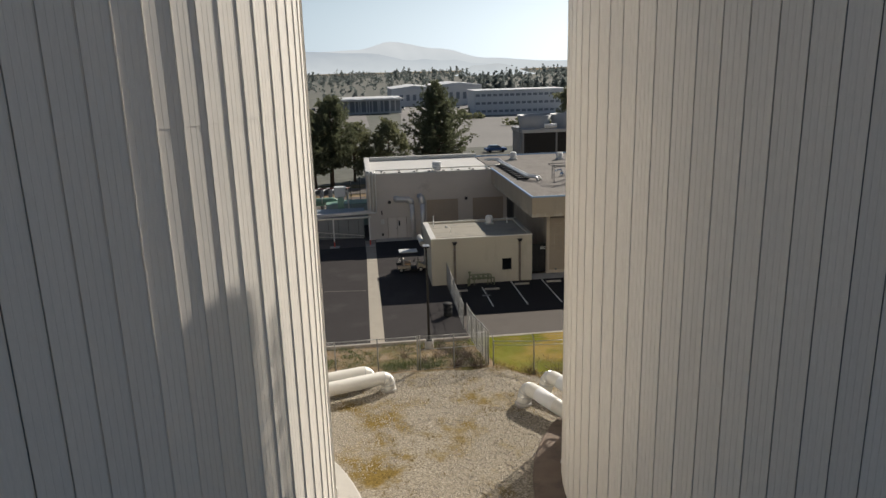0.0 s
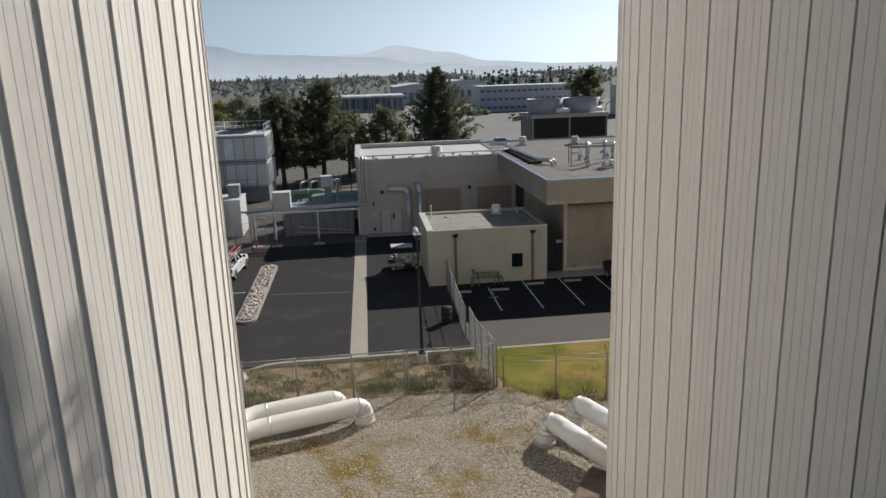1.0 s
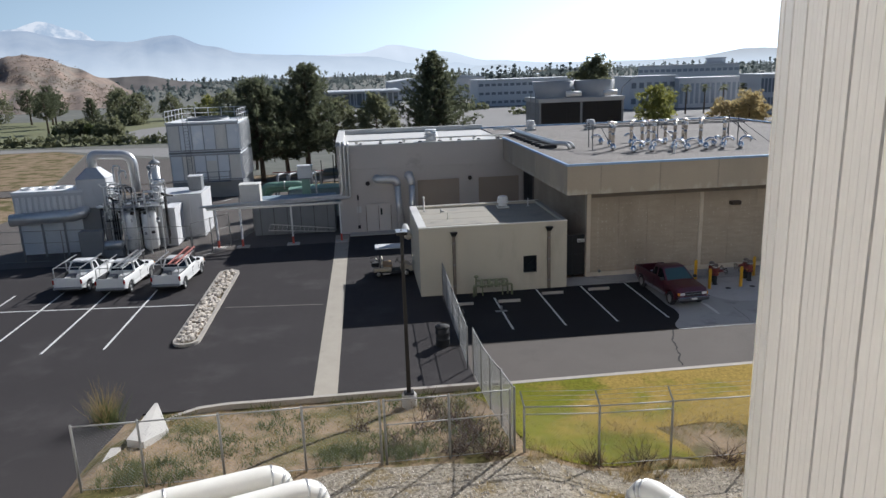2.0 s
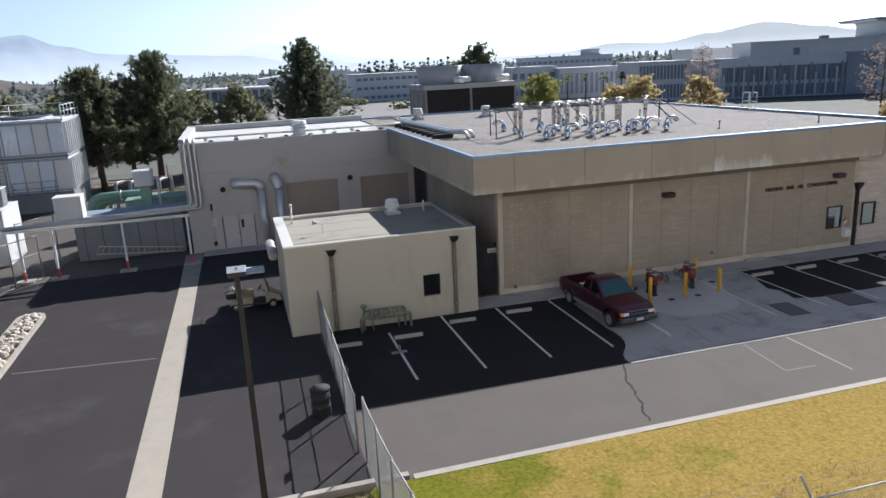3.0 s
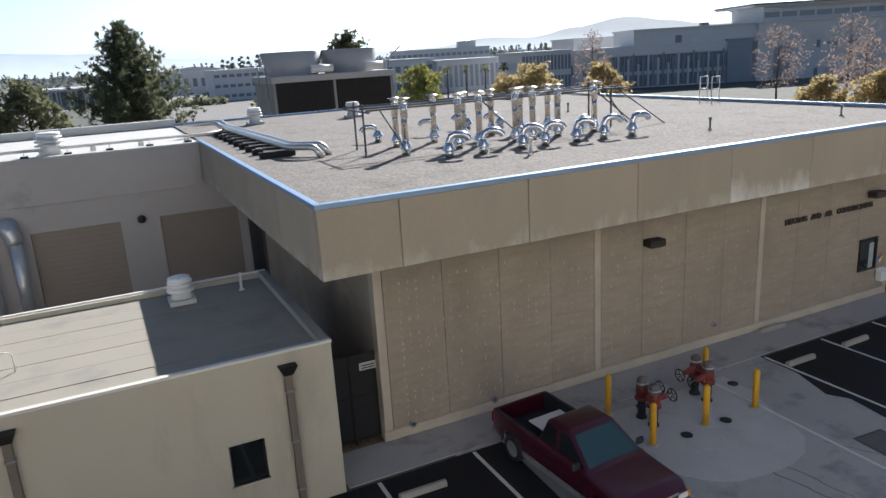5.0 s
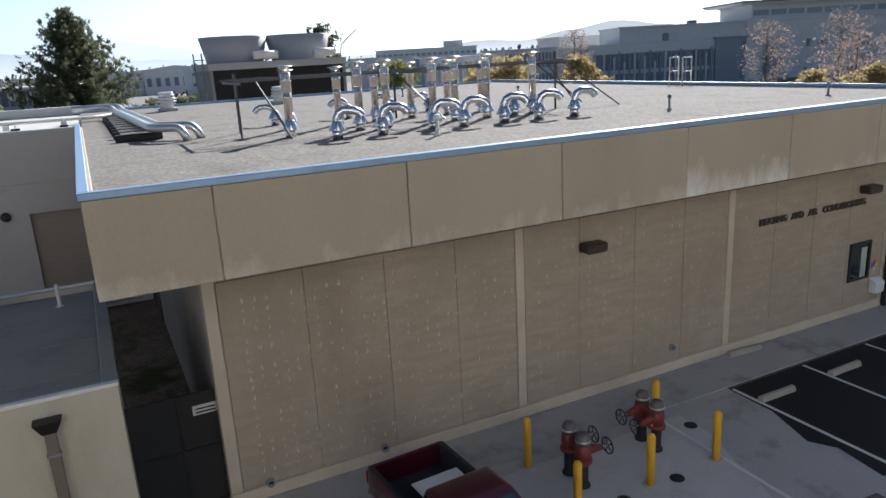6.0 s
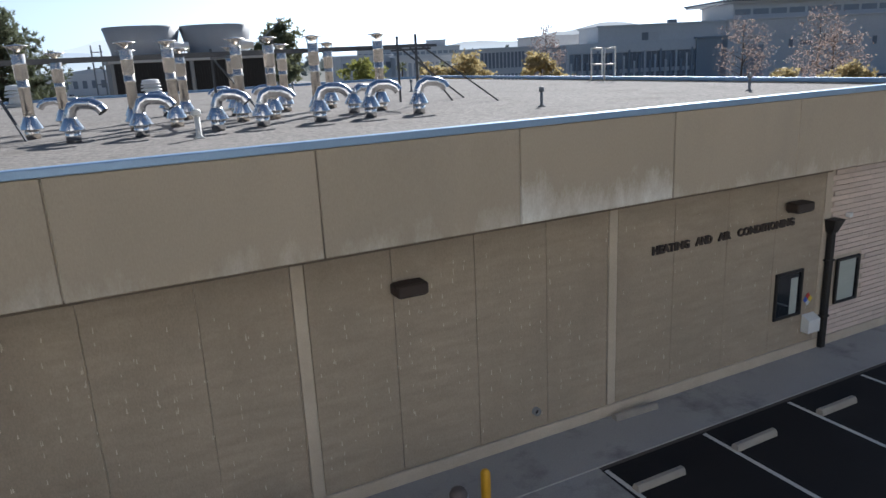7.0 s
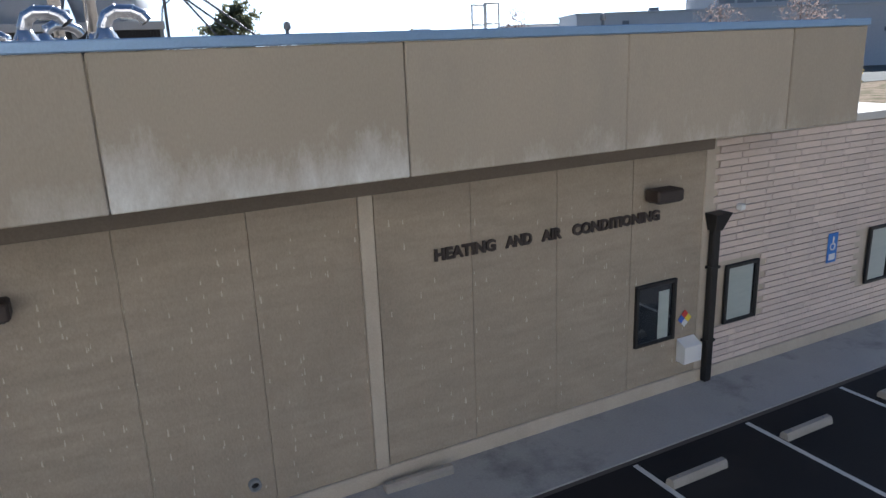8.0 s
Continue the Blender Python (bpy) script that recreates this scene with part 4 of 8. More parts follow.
    part("underside", Mesh().box(-0.55, 0.55, -2.3, 2.3, 0.28, 0.42), M_BLACK, t)
    # cab
    base = [(-0.79, -1.12, 1.05), (0.79, -1.12, 1.05), (0.79, 0.62, 1.05), (-0.79, 0.62, 1.05)]
    head = [(-0.62, -0.34, 1.57), (0.62, -0.34, 1.57), (0.62, 0.46, 1.57), (-0.62, 0.46, 1.57)]
    brow = [(-0.56, -0.27, 1.615), (0.56, -0.27, 1.615), (0.56, 0.40, 1.615), (-0.56, 0.40, 1.615)]
    crown = [(-0.42, -0.12, 1.645), (0.42, -0.12, 1.645), (0.42, 0.26, 1.645), (-0.42, 0.26, 1.645)]
    c = Mesh().add(base + head, [(0, 1, 5, 4), (1, 2, 6, 5), (2, 3, 7, 6), (3, 0, 4, 7)])
    c.add(head + brow + crown, [(r + k, r + (k + 1) % 4, r + 4 + (k + 1) % 4, r + 4 + k) for r in (0, 4) for k in range(4)] + [(8, 9, 10, 11)], True)
    cab = part("cab", c, paint, t)
    soften(cab, 0.05)

    def pane(q, inset, name, lab):
        q = [Vector(p) for p in q]
        cen = sum(q, Vector()) / 4
        nrm = (q[1] - q[0]).cross(q[3] - q[0]).normalized()
        if nrm.dot(cen - Vector((0, -0.2, 1.2))) < 0:
            nrm = -nrm
        pts = [cen + (p - cen) * inset + nrm * 0.006 for p in q]
        back = [p - nrm * 0.012 for p in pts]
        part(name, Mesh().add(pts + back, [(0, 1, 2, 3), (0, 1, 5, 4), (1, 2, 6, 5), (2, 3, 7, 6), (3, 0, 4, 7)]), M_SCREEN if name == "windscreen" else M_CARGLASS, cab, lab)
    pane((base[0], base[1], head[1], head[0]), 0.88, "windscreen", "teal tinted windscreen")
    pane((base[3], base[2], head[2], head[3]), 0.84, "rear_window", "dark rear window")
    for s in (0, 1):
        b0, b1, h1, h0 = ((base[1], base[2], head[2], head[1]), (base[0], base[3], head[3], head[0]))[s]
        b0, b1, h0, h1 = Vector(b0), Vector(b1), Vector(h0), Vector(h1)
        m0, m1 = b0.lerp(b1, 0.60), h0.lerp(h1, 0.46)
        pane((b0, m0, m1, h0), 0.80, "side_window", "dark side window")
        pane((m0, b1, h1, m1), 0.72, "side_window", "dark side window")
    for s in (-1, 1):
        part("headlight", Mesh().box(s * 0.58 - 0.13, s * 0.58 + 0.13, -2.452, -2.38, 0.69, 0.82, 0.02), M_LAMP, t, "clear headlamp")
        part("indicator", Mesh().box(s * 0.755 - 0.045, s * 0.755 + 0.045, -2.44, -2.24, 0.68, 0.82, 0.02), M_AMBER, t, "amber corner lens")
        part("tail_light", Mesh().box(s * 0.80 - 0.05, s * 0.80 + 0.05, 2.40, 2.45, 0.72, 0.98, 0.01), M_TAIL, t, "red tail lamp")
        part("mirror", Mesh().box(s * 0.92 - 0.10, s * 0.92 + 0.10, -0.92, -0.82, 1.08, 1.24, 0.03), M_BLACK, t, "black door mirror")
        part("door_line", Mesh().box(s * 0.865 - 0.004, s * 0.865 + 0.004, 0.16, 0.175, 0.45, 1.0), M_BLACK, t)
        part("door_line", Mesh().box(s * 0.865 - 0.004, s * 0.865 + 0.004, -0.98, -0.965, 0.45, 1.0), M_BLACK, t)
        part("door_handle", Mesh().box(s * 0.875 - 0.012, s * 0.875 + 0.012, -0.02, 0.12, 0.90, 0.94, 0.005), M_BLACK, t)
    gr = part("grille", Mesh().box(-0.43, 0.43, -2.45, -2.39, 0.65, 0.84, 0.01), M_BLACK, t, "black grille")
    part("grille_bar", Mesh().box(-0.44, 0.44, -2.462, -2.44, 0.735, 0.752, 0.003), M_GREYMETAL, gr)
    part("grille_rim", Mesh().box(-0.46, 0.46, -2.465, -2.40, 0.84, 0.865, 0.008), M_CHROME, gr, "bright rim")
    bf = part("bumper", Mesh().box(-0.85, 0.85, -2.53, -2.36, 0.40, 0.585, 0.05), M_RAIL, t, "dark front bumper")
    part("bumper_strip", Mesh().box(-0.86, 0.86, -2.545, -2.34, 0.585, 0.625, 0.012), M_CHROME, bf, "bright strip")
    part("bumper", Mesh().box(-0.82, 0.82, 2.43, 2.53, 0.42, 0.56, 0.03), M_GREYMETAL, t, "dark rear bumper")
    part("number_plate", Mesh().box(-0.15, 0.15, -2.545, -2.53, 0.47, 0.57), M_PLATE, t, "plain pale plate")
    for x in (-0.74, 0.74):
        for y in (-A, A):
            wheel(t, x, y)
    return t


red = pickup((18.0, 49.55, 0.012), 3.6, M_MAROON, "dark maroon compact pickup parked nose out across a bay", trim=M_GREYMETAL)
part("bed_liner_sheet", Mesh().box(-0.3, 0.68, 0.72, 1.65, 0.88, 0.91, 0.01), M_CARWHITE, red, "pale sheet lying in the load bed")


def rack(t, colour, ladder):
    for s in (-1, 1):
        r = part("rack_rail", Mesh().tube([(s * 0.76, 2.3, 1.09), (s * 0.76, 2.3, 1.62), (s * 0.76, -0.7, 1.74)], 0.025, 6, square=True), M_GALV, t, "metal ladder rack rail")
        part("rack_post", Mesh().tube([(s * 0.76, 0.75, 1.09), (s * 0.76, 0.75, 1.67)], 0.025, 6, square=True), M_GALV, r)
    for y in (2.2, 0.8):
        part("rack_bar", Mesh().tube([(-0.76, y, 1.66), (0.76, y, 1.66)], 0.02, 6, square=True), M_GALV, t)
    if ladder is not None:
        ld = part("ladder", Mesh().tube([(ladder - 0.2, 2.4, 1.72), (ladder - 0.2, -1.3, 1.86)], 0.035, 6, square=True).tube([(ladder + 0.2, 2.4, 1.72), (ladder + 0.2, -1.3, 1.86)], 0.035, 6, square=True), colour, t, "ladder strapped on the rack")
        for k in range(13):
            y = 2.3 - 0.28 * k
            part("rung", Mesh().tube([(ladder - 0.2, y, 1.725 + 0.0378 * (2.4 - y)), (ladder + 0.2, y, 1.725 + 0.0378 * (2.4 - y))], 0.014, 6), colour, ld)


M_ORANGE = material("weathered red fibreglass", (0.42, 0.15, 0.12), 0.6, 0, (0.36, 0.15, 0.12), 4, 0.7, 40, 0.1, 0.05)
for x, y, lad_x, col, load in ((-9.25, 58.4, -0.45, M_ORANGE, "white work pickup with an orange ladder on its rack"), (-12.3, 58.35, -0.5, M_GALV, "white work pickup with a metal ladder and a cluttered bed"), (-14.9, 59.1, None, M_GALV, "white work pickup with a bare ladder rack")):
    w = pickup((x, y, 0.0), 175, M_CARWHITE, load, "white work pickups")
    rack(w, col, lad_x)
    part("tool_box", Mesh().box(-0.70, -0.1, 0.8, 1.5, 0.60, 1.0, 0.03), M_CARWHITE, w, "white tool box")
    part("tool_box", Mesh().box(0.2, 0.68, 0.72, 1.2, 0.60, 0.92, 0.03), M_GREYMETAL, w, "grey tool box")
    part("bucket", Mesh().lathe([(0.12, 0.60), (0.16, 0.95), (0.14, 0.95), (0.11, 0.62)], 14, Matrix.Translation((0.3, 1.7, 0))), M_INSUL, w, "white bucket")
    part("clutter", Mesh().box(-0.5, 0.0, 1.7, 2.2, 0.6, 0.78, 0.04, pose(0, 0, 0, 0, 0, 6)), M_BLACK, w, "dark clutter")

# golf cart, nose to +x
gc = thing("golf_cart", (3.62, 56.75, 0), "cream golf cart with a cargo rack and white canopy", "golf cart")
for x, y in ((-0.85, -0.45), (-0.85, 0.45), (0.82, -0.45), (0.82, 0.45)):
    ty = part("wheel", Mesh().lathe([(0.12, -0.09), (0.2, -0.1), (0.23, -0.07), (0.23, 0.07), (0.2, 0.1), (0.12, 0.09)], 18, pose(x, y, 0.23, 90, 0, 0), False), M_BLACK, gc, "small black tyre")
    part("rim", Mesh().lathe([(0.01, -0.06), (0.13, -0.07), (0.13, 0.07), (0.01, 0.06)], 16, pose(x, y, 0.23, 90, 0, 0)), M_GALV, ty, "silver hub")
part("chassis", Mesh().box(-1.15, 1.15, -0.48, 0.48, 0.26, 0.36, 0.03), M_BLACK, gc)
part("rear_body", Mesh().box(-1.15, -0.05, -0.56, 0.56, 0.34, 0.64, 0.07), M_CREAM, gc)
nose = Mesh().add([(0.5, -0.55, 0.34), (1.25, -0.5, 0.34), (1.25, 0.5, 0.34), (0.5, 0.55, 0.34), (0.62, -0.52, 0.86), (1.16, -0.42, 0.58), (1.16, 0.42, 0.58), (0.62, 0.52, 0.86)], [(3, 2, 1, 0), (0, 1, 5, 4), (1, 2, 6, 5), (2, 3, 7, 6), (3, 0, 4, 7), (4, 5, 6, 7)])
part("front_cowl", nose, M_CREAM, gc)
part("floor", Mesh().box(-0.05, 0.7, -0.52, 0.52, 0.30, 0.34), M_BLACK, gc)
part("seat", Mesh().box(-0.55, 0.0, -0.52, 0.52, 0.64, 0.78, 0.05), material("tan vinyl", (0.45, 0.30, 0.16), 0.6), gc, "tan vinyl bench seat")
part("backrest", Mesh().box(-0.66, -0.56, -0.5, 0.5, 0.80, 1.12, 0.04), material("cream vinyl", (0.6, 0.55, 0.45), 0.6), gc)
part("steering_wheel", Mesh().tube([(0.28 + 0.10 * math.cos(a), -0.25 + 0.17 * math.sin(a), 1.0 + 0.14 * math.cos(a)) for a in [math.pi * k / 8 for k in range(17)]], 0.016, 6).tube([(0.28, -0.25, 1.0), (0.55, -0.25, 0.75)], 0.018, 6), M_BLACK, gc, "black steering wheel")
part("windscreen_frame", Mesh().tube([(0.72, -0.5, 0.8), (0.45, -0.5, 1.75), (0.45, 0.5, 1.75), (0.72, 0.5, 0.8)], 0.02, 6), M_BLACK, gc)
for y in (-0.5, 0.5):
    part("canopy_post", Mesh().tube([(-0.72, y, 0.6), (-0.78, y, 1.78)], 0.016, 6), M_BLACK, gc)
cp = Mesh()
cp.box(-1.0, 0.6, -0.55, 0.55, 1.76, 1.84, 0.035)
part("canopy", cp, M_UNIT, gc, "dull white canopy roof")
rk = part("cargo_rack", Mesh().tube([(-0.75, -0.5, 0.66), (-0.75, -0.5, 1.15), (-1.3, -0.5, 1.0), (-1.3, 0.5, 1.0), (-0.75, 0.5, 1.15), (-0.75, 0.5, 0.66)], 0.018, 6), M_BLACK, gc, "black cargo rack")
part("crate", Mesh().box(-1.25, -0.8, -0.42, 0.1, 0.66, 0.9, 0.02), M_BLACK, gc, "dark crate")
part("jug", Mesh().lathe([(0.10, 0.66), (0.11, 0.95), (0.04, 1.02), (0.04, 1.06)], 12, Matrix.Translation((-0.95, 0.28, 0))), M_INSUL, gc, "white jug")

# ---- on the main roof ----
SZ = RZ


def exhaust_stack(x, y, h=1.75, r=0.104):
    t = thing("exhaust_stack", (x, y, SZ), "shiny metal exhaust stack with a flat rain cap", "exhaust stack", "exhaust stacks on the roof")
    part("curb", Mesh().lathe([(0.135, 0), (0.135, 0.2)], 18), M_STACK, t)
    part("flashing", Mesh().lathe([(0.215, 0.18), (0.215, 0.195), (r + 0.015, 0.40), (r + 0.005, 0.43)], 18), M_NECK, t, "conical flashing skirt")
    part("pipe", Mesh().lathe([(r, 0.3), (r, h * 0.55), (r + 0.012, h * 0.55 + 0.01), (r + 0.012, h * 0.55 + 0.04), (r, h * 0.55 + 0.05), (r, h - 0.5)], 18), M_STACK, t)
    part("sleeve", Mesh().lathe([(r + 0.005, h - 0.62), (r + 0.018, h - 0.60), (r + 0.018, h - 0.36), (r + 0.025, h - 0.35), (r + 0.025, h - 0.32), (r + 0.018, h - 0.31), (r + 0.018, h - 0.16), (r + 0.01, h - 0.15)], 18), M_STACK, t, "double walled outlet sleeve")
    cap = part("rain_cap", Mesh().lathe([(0.005, h + 0.035), (0.215, h + 0.005), (0.22, h - 0.01), (0.005, h)], 20, caps=False), M_STACK, t, "flat thin rain cap")
    part("drip_cone", Mesh().lathe([(0.16, h - 0.01), (0.04, h - 0.11), (0.005, h - 0.115)], 16, caps=False), M_STACK, cap)
    for k in range(4):
        a = 2 * math.pi * k / 4 + 0.4
        part("cap_leg", Mesh().tube([((r + 0.02) * math.cos(a), (r + 0.02) * math.sin(a), h - 0.24), (0.18 * math.cos(a), 0.18 * math.sin(a), h)], 0.008, 4), M_GREYMETAL, cap)
    return t


first = exhaust_stack(18.0, 58.6)
for x, y in ((19.9, 58.6), (20.7, 58.65), (22.08, 58.6), (22.8, 58.65), (23.8, 58.6), (25.38, 58.6)):
    copy_thing(first, pose(x, y, SZ))
back = exhaust_stack(18.6, 60.8, 1.64)
for x, y in ((20.05, 60.8), (21.2, 60.75), (22.4, 60.8), (23.65, 60.8), (24.85, 60.75)):
    copy_thing(back, pose(x, y, SZ))


def gooseneck(x, y, turn=0, h=0.41, r=0.104, label="shiny metal gooseneck vent bent over the roof"):
    t = thing("gooseneck_vent", (x, y, SZ), label, "roof vent", "gooseneck vents on the roof", turn)
    part("curb_pipe", Mesh().lathe([(0.13, 0), (0.13, 0.24)], 16), M_NECK, t)
    part("flashing", Mesh().lathe([(0.215, 0.21), (0.215, 0.23), (r + 0.015, 0.41), (r + 0.005, 0.44)], 16), M_NECK, t, "conical flashing skirt")
    p = [Vector(q) for q in ((0, 0, 0.4), (0, 0, h + 0.06), (0.06, 0, h + 0.2), (0.19, 0, h + 0.27), (0.42, 0, h + 0.26), (0.55, 0, h + 0.2), (0.62, 0, h + 0.11))]
    part("elbow", Mesh().tube(p, r, 14, caps=False), M_NECK, t, "segmented shiny elbow")
    for q, w in zip(p[1:-1], p[2:]):
        part("seam", Mesh().tube([q - (w - q).normalized() * 0.006, q + (w - q).normalized() * 0.006], r + 0.006, 14), M_NECK, t)
    part("mouth", Mesh().tube([p[-2] + (p[-1] - p[-2]) * 0.6, p[-1] * 0.999], r - 0.012, 14), M_BLACK, t, "dark open mouth")
    return t


gn = gooseneck(18.7, 56.95, -28)
for x, y, a in ((19.85, 56.9, -24), (21.22, 56.8, -30), (22.1, 56.85, -22), (23.27, 56.8, -26), (24.38, 56.8, -20), (25.45, 56.65, -12)):
    copy_thing(gn, pose(x, y, SZ, 0, 0, a))
sm = gooseneck(18.6, 62.6, 150, 0.30, 0.09, "short shiny roof vent turned away")
for x, y, a in ((21.0, 62.7, 140), (22.9, 63.6, 160), (23.9, 62.7, 150), (24.6, 58.4, 20)):
    copy_thing(sm, pose(x, y, SZ, 0, 0, a))

fr = thing("pipe_support_frame", (17, 59.7, SZ), "dark steel channel frame bracing the exhaust stacks", "support frame")
for x, y in ((-0.1, -0.4), (0.2, 1.3), (5.0, 1.4), (9.7, -0.4), (9.9, 1.2)):
    part("post", Mesh().tube([(x, y, 0), (x, y, 1.62 if x < 9 else 1.75)], 0.025, 6, square=True), M_RAIL, fr)
for y, z in ((-0.95, 1.42), (-0.4, 1.45), (1.25, 1.42)):
    part("rail", Mesh().box(-0.2, 10.0, y - 0.025, y + 0.025, z, z + 0.06), M_RAIL, fr)
for x in (-0.1, 5.0, 9.8):
    part("cross_rail", Mesh().box(x - 0.02, x + 0.02, -1.0, 1.4, 1.36, 1.41), M_RAIL, fr)
for a, b in (((9.8, -0.4, 1.5), (11.6, -1.2, 0)), ((9.9, 1.2, 1.5), (11.8, 1.0, 0)), ((9.9, 0.4, 1.45), (11.0, 0.2, 0)), ((5.0, 1.3, 1.4), (5.7, -0.6, 0.0)), ((0.3, -0.9, 1.42), (0.9, -1.6, 0.0))):
    part("brace", Mesh().tube([a, b], 0.02, 6, square=True), M_RAIL, fr)

# insulated pipe run along the west edge
pr = thing("roof_pipe_run", (13.85, 59.4, SZ), "pair of silver jacketed pipes on black sleepers", "pipes")
for k, (x, z) in enumerate(((0.75, 0.36), (1.05, 0.36))):
    pts = bend([(x - 1.6, 13.3 + 0.4 * k, z + 0.15), (x - 0.2, 13.3 + 0.4 * k, z + 0.15), (x - 0.1, 12.6, z), (x + 0.25, 1.5 + 0.5 * k, z), (x + 0.95 + 0.1 * k, 0.9 + 0.5 * k, z), (x + 1.1 + 0.12 * k, 0.8 + 0.5 * k, -0.02)], 0.35, 5)
    part("pipe", Mesh().tube(pts, 0.11, 12), M_GALV, pr, "silver jacketed pipe")
for k in range(9):
    y = 2.2 + 1.15 * k
    sl = part("sleeper", Mesh().box(0.15, 1.35, y - 0.11, y + 0.11, 0.0, 0.2, 0.02), M_BLACK, pr, "black rubber sleeper")
    part("strut", Mesh().box(0.3, 1.3, y - 0.03, y + 0.03, 0.2, 0.245), M_GALV, sl)


def mushroom(x, y, z, r=0.42, h=0.75, label="white mushroom roof ventilator"):
    t = thing("roof_ventilator", (x, y, z), label, "roof ventilator")
    part("base", Mesh().box(-r * 0.95, r * 0.95, -r * 0.95, r * 0.95, 0, 0.14, 0.02), M_ROOFWHITE, t)
    part("neck", Mesh().lathe([(r * 0.8, 0.14), (r * 0.62, h * 0.45), (r * 0.62, h * 0.5)], 20), M_WHITEMETAL, t)
    for k in range(3):
        z0 = h * (0.46 + 0.16 * k)
        part("louver", Mesh().lathe([(r * 0.66, z0 + 0.05), (r * (1.0 - 0.05 * k), z0), (r * (1.0 - 0.05 * k), z0 + 0.05), (r * 0.6, z0 + 0.12)], 24), M_WHITEMETAL, t, "ring louver")
    part("hood", Mesh().lathe([(r * 0.78, h * 0.84), (r * 0.8, h * 0.98), (r * 0.72, h), (0.02, h + 0.02)], 24), M_WHITEMETAL, t)
    return t


mushroom(7.6, 69.9, PZ - 0.12, 0.55, 1.0, "large white ventilator on the plant roof")
mushroom(16.9, 75.9, RZ, 0.42, 0.85)
mushroom(21.8, 74.5, RZ, 0.42, 0.8)
mushroom(10.6, 57.3, AZ - 0.15, 0.36, 0.72, "cream round ventilator on the annex roof")


def vent_pipe(x, y, z, h, r, mat, cap=True, label="thin vent pipe through the roof"):
    t = thing("vent_pipe", (x, y, z), label, "vent pipe")
    part("pipe", Mesh().lathe([(r + 0.06, 0), (r, 0.05), (r, h)], 12), mat, t)
    if cap:
        part("cap", Mesh().lathe([(r * 1.5, h - 0.03), (r * 1.7, h), (r * 1.5, h + 0.07), (0.01, h + 0.09)], 12), mat, t)
    return t


vent_pipe(5.75, 57.4, AZ - 0.15, 0.85, 0.05, M_INSUL)
vent_pipe(12.2, 57.4, AZ - 0.15, 0.5, 0.04, M_INSUL, False)
for x, y in ((28.0, 55.7), (33.6, 54.9), (29.6, 66.0), (27.0, 72)):
    vent_pipe(x, y, RZ, 0.35, 0.035, M_GREYMETAL)
vent_pipe(20.65, 55.5, RZ, 0.42, 0.05, M_INSUL, True, "short white vent pipe with a dark top")
sp = thing("loudspeaker", (6.6, 54.6, AZ - 0.15), "grey horn loudspeaker on a thin bent pole", "loudspeaker")
part("pole", Mesh().tube(bend([(0.25, 0, 0), (0.25, 0, 0.42), (0, 0, 0.5)], 0.08), 0.02, 8), M_INSUL, sp)
part("horn", Mesh().lathe([(0.03, 0), (0.05, 0.08), (0.12, 0.18)], 12, pose(0.02, 0, 0.5, 0, -80, 0), False), M_GREYMETAL, sp)

hr = thing("hatch_rail", (36.3, 63.6, RZ), "white tubular grab rails at the roof ladder", "grab rail")
for s in (0, 0.75):
    for y in (0, 0.5):
        part("upright", Mesh().tube([(y, s, 0), (y, s, 1.2)], 0.03, 8), M_INSUL, hr)
    for z in (0.6, 1.18):
        part("bar", Mesh().tube([(0, s, z), (0.5, s, z)], 0.03, 8), M_INSUL, hr)

# small supports along the plant parapet
for k in range(8):
    c = thing("pipe_stand", (2.2 + 1.5 * k, 69.25, PZ + 0.02), "small dark pipe stand on the white coping", "pipe stand", "pipe stands on the parapet")
    part("foot", Mesh().box(-0.14, 0.14, -0.1, 0.1, 0, 0.07, 0.02), M_BLACK, c)
    part("pin", Mesh().tube([(0, 0, 0.07), (0, 0, 0.28)], 0.015, 6), M_GALV, c)
rp = thing("roof_conduit", (1, 69.6, PZ + 0.02), "long white pipe along the plant parapet", "pipe")
part("pipe", Mesh().tube([(0.2, 0, 0.22), (12.6, 0.25, 0.22), (13.4, 1.2, 0.22)], 0.06, 8), M_INSUL, rp)
for k in range(7):
    part("support", Mesh().box(0.8 + 1.8 * k, 1.0 + 1.8 * k, -0.1, 0.25, 0, 0.16), M_INSUL, rp)

# ---- on the walls ----
M_FIXTURE = material("dark brown fixture", (0.045, 0.032, 0.026), 0.6)


def wall_light(x, z, y=WY, label="dark brown box wall light"):
    t = thing("wall_light", (x, y, z), label, "wall light", "wall lights")
    part("back_plate", Mesh().box(-0.12, 0.12, -0.06, 0.0, -0.14, 0.12, 0.01), M_FIXTURE, t)
    part("housing", Mesh().box(-0.28, 0.32, -0.42, -0.06, -0.08, 0.14, 0.03), M_FIXTURE, t)
    part("lens", Mesh().box(-0.22, 0.26, -0.38, -0.10, -0.095, -0.081), M_GLASS, t)
    return t


wall_light(23.5, 3.95)
wall_light(33.75, 4.0)


def small_light(x, y, z):
    t = thing("wall_light", (x, y, z), "dark round security light on the wall", "wall light")
    part("base", Mesh().lathe([(0.09, 0), (0.09, 0.08)], 12, pose(0, 0, 0, 90, 0, 0)), M_FIXTURE, t)
    part("head", Mesh().lathe([(0.10, 0), (0.17, 0.12), (0.13, 0.24), (0.05, 0.28)], 14, pose(0, -0.06, 0.0, 90, 0, 0)), M_FIXTURE, t)


small_light(2.55, 69.0, 3.85)
small_light(10.4, 69.0, 3.9)


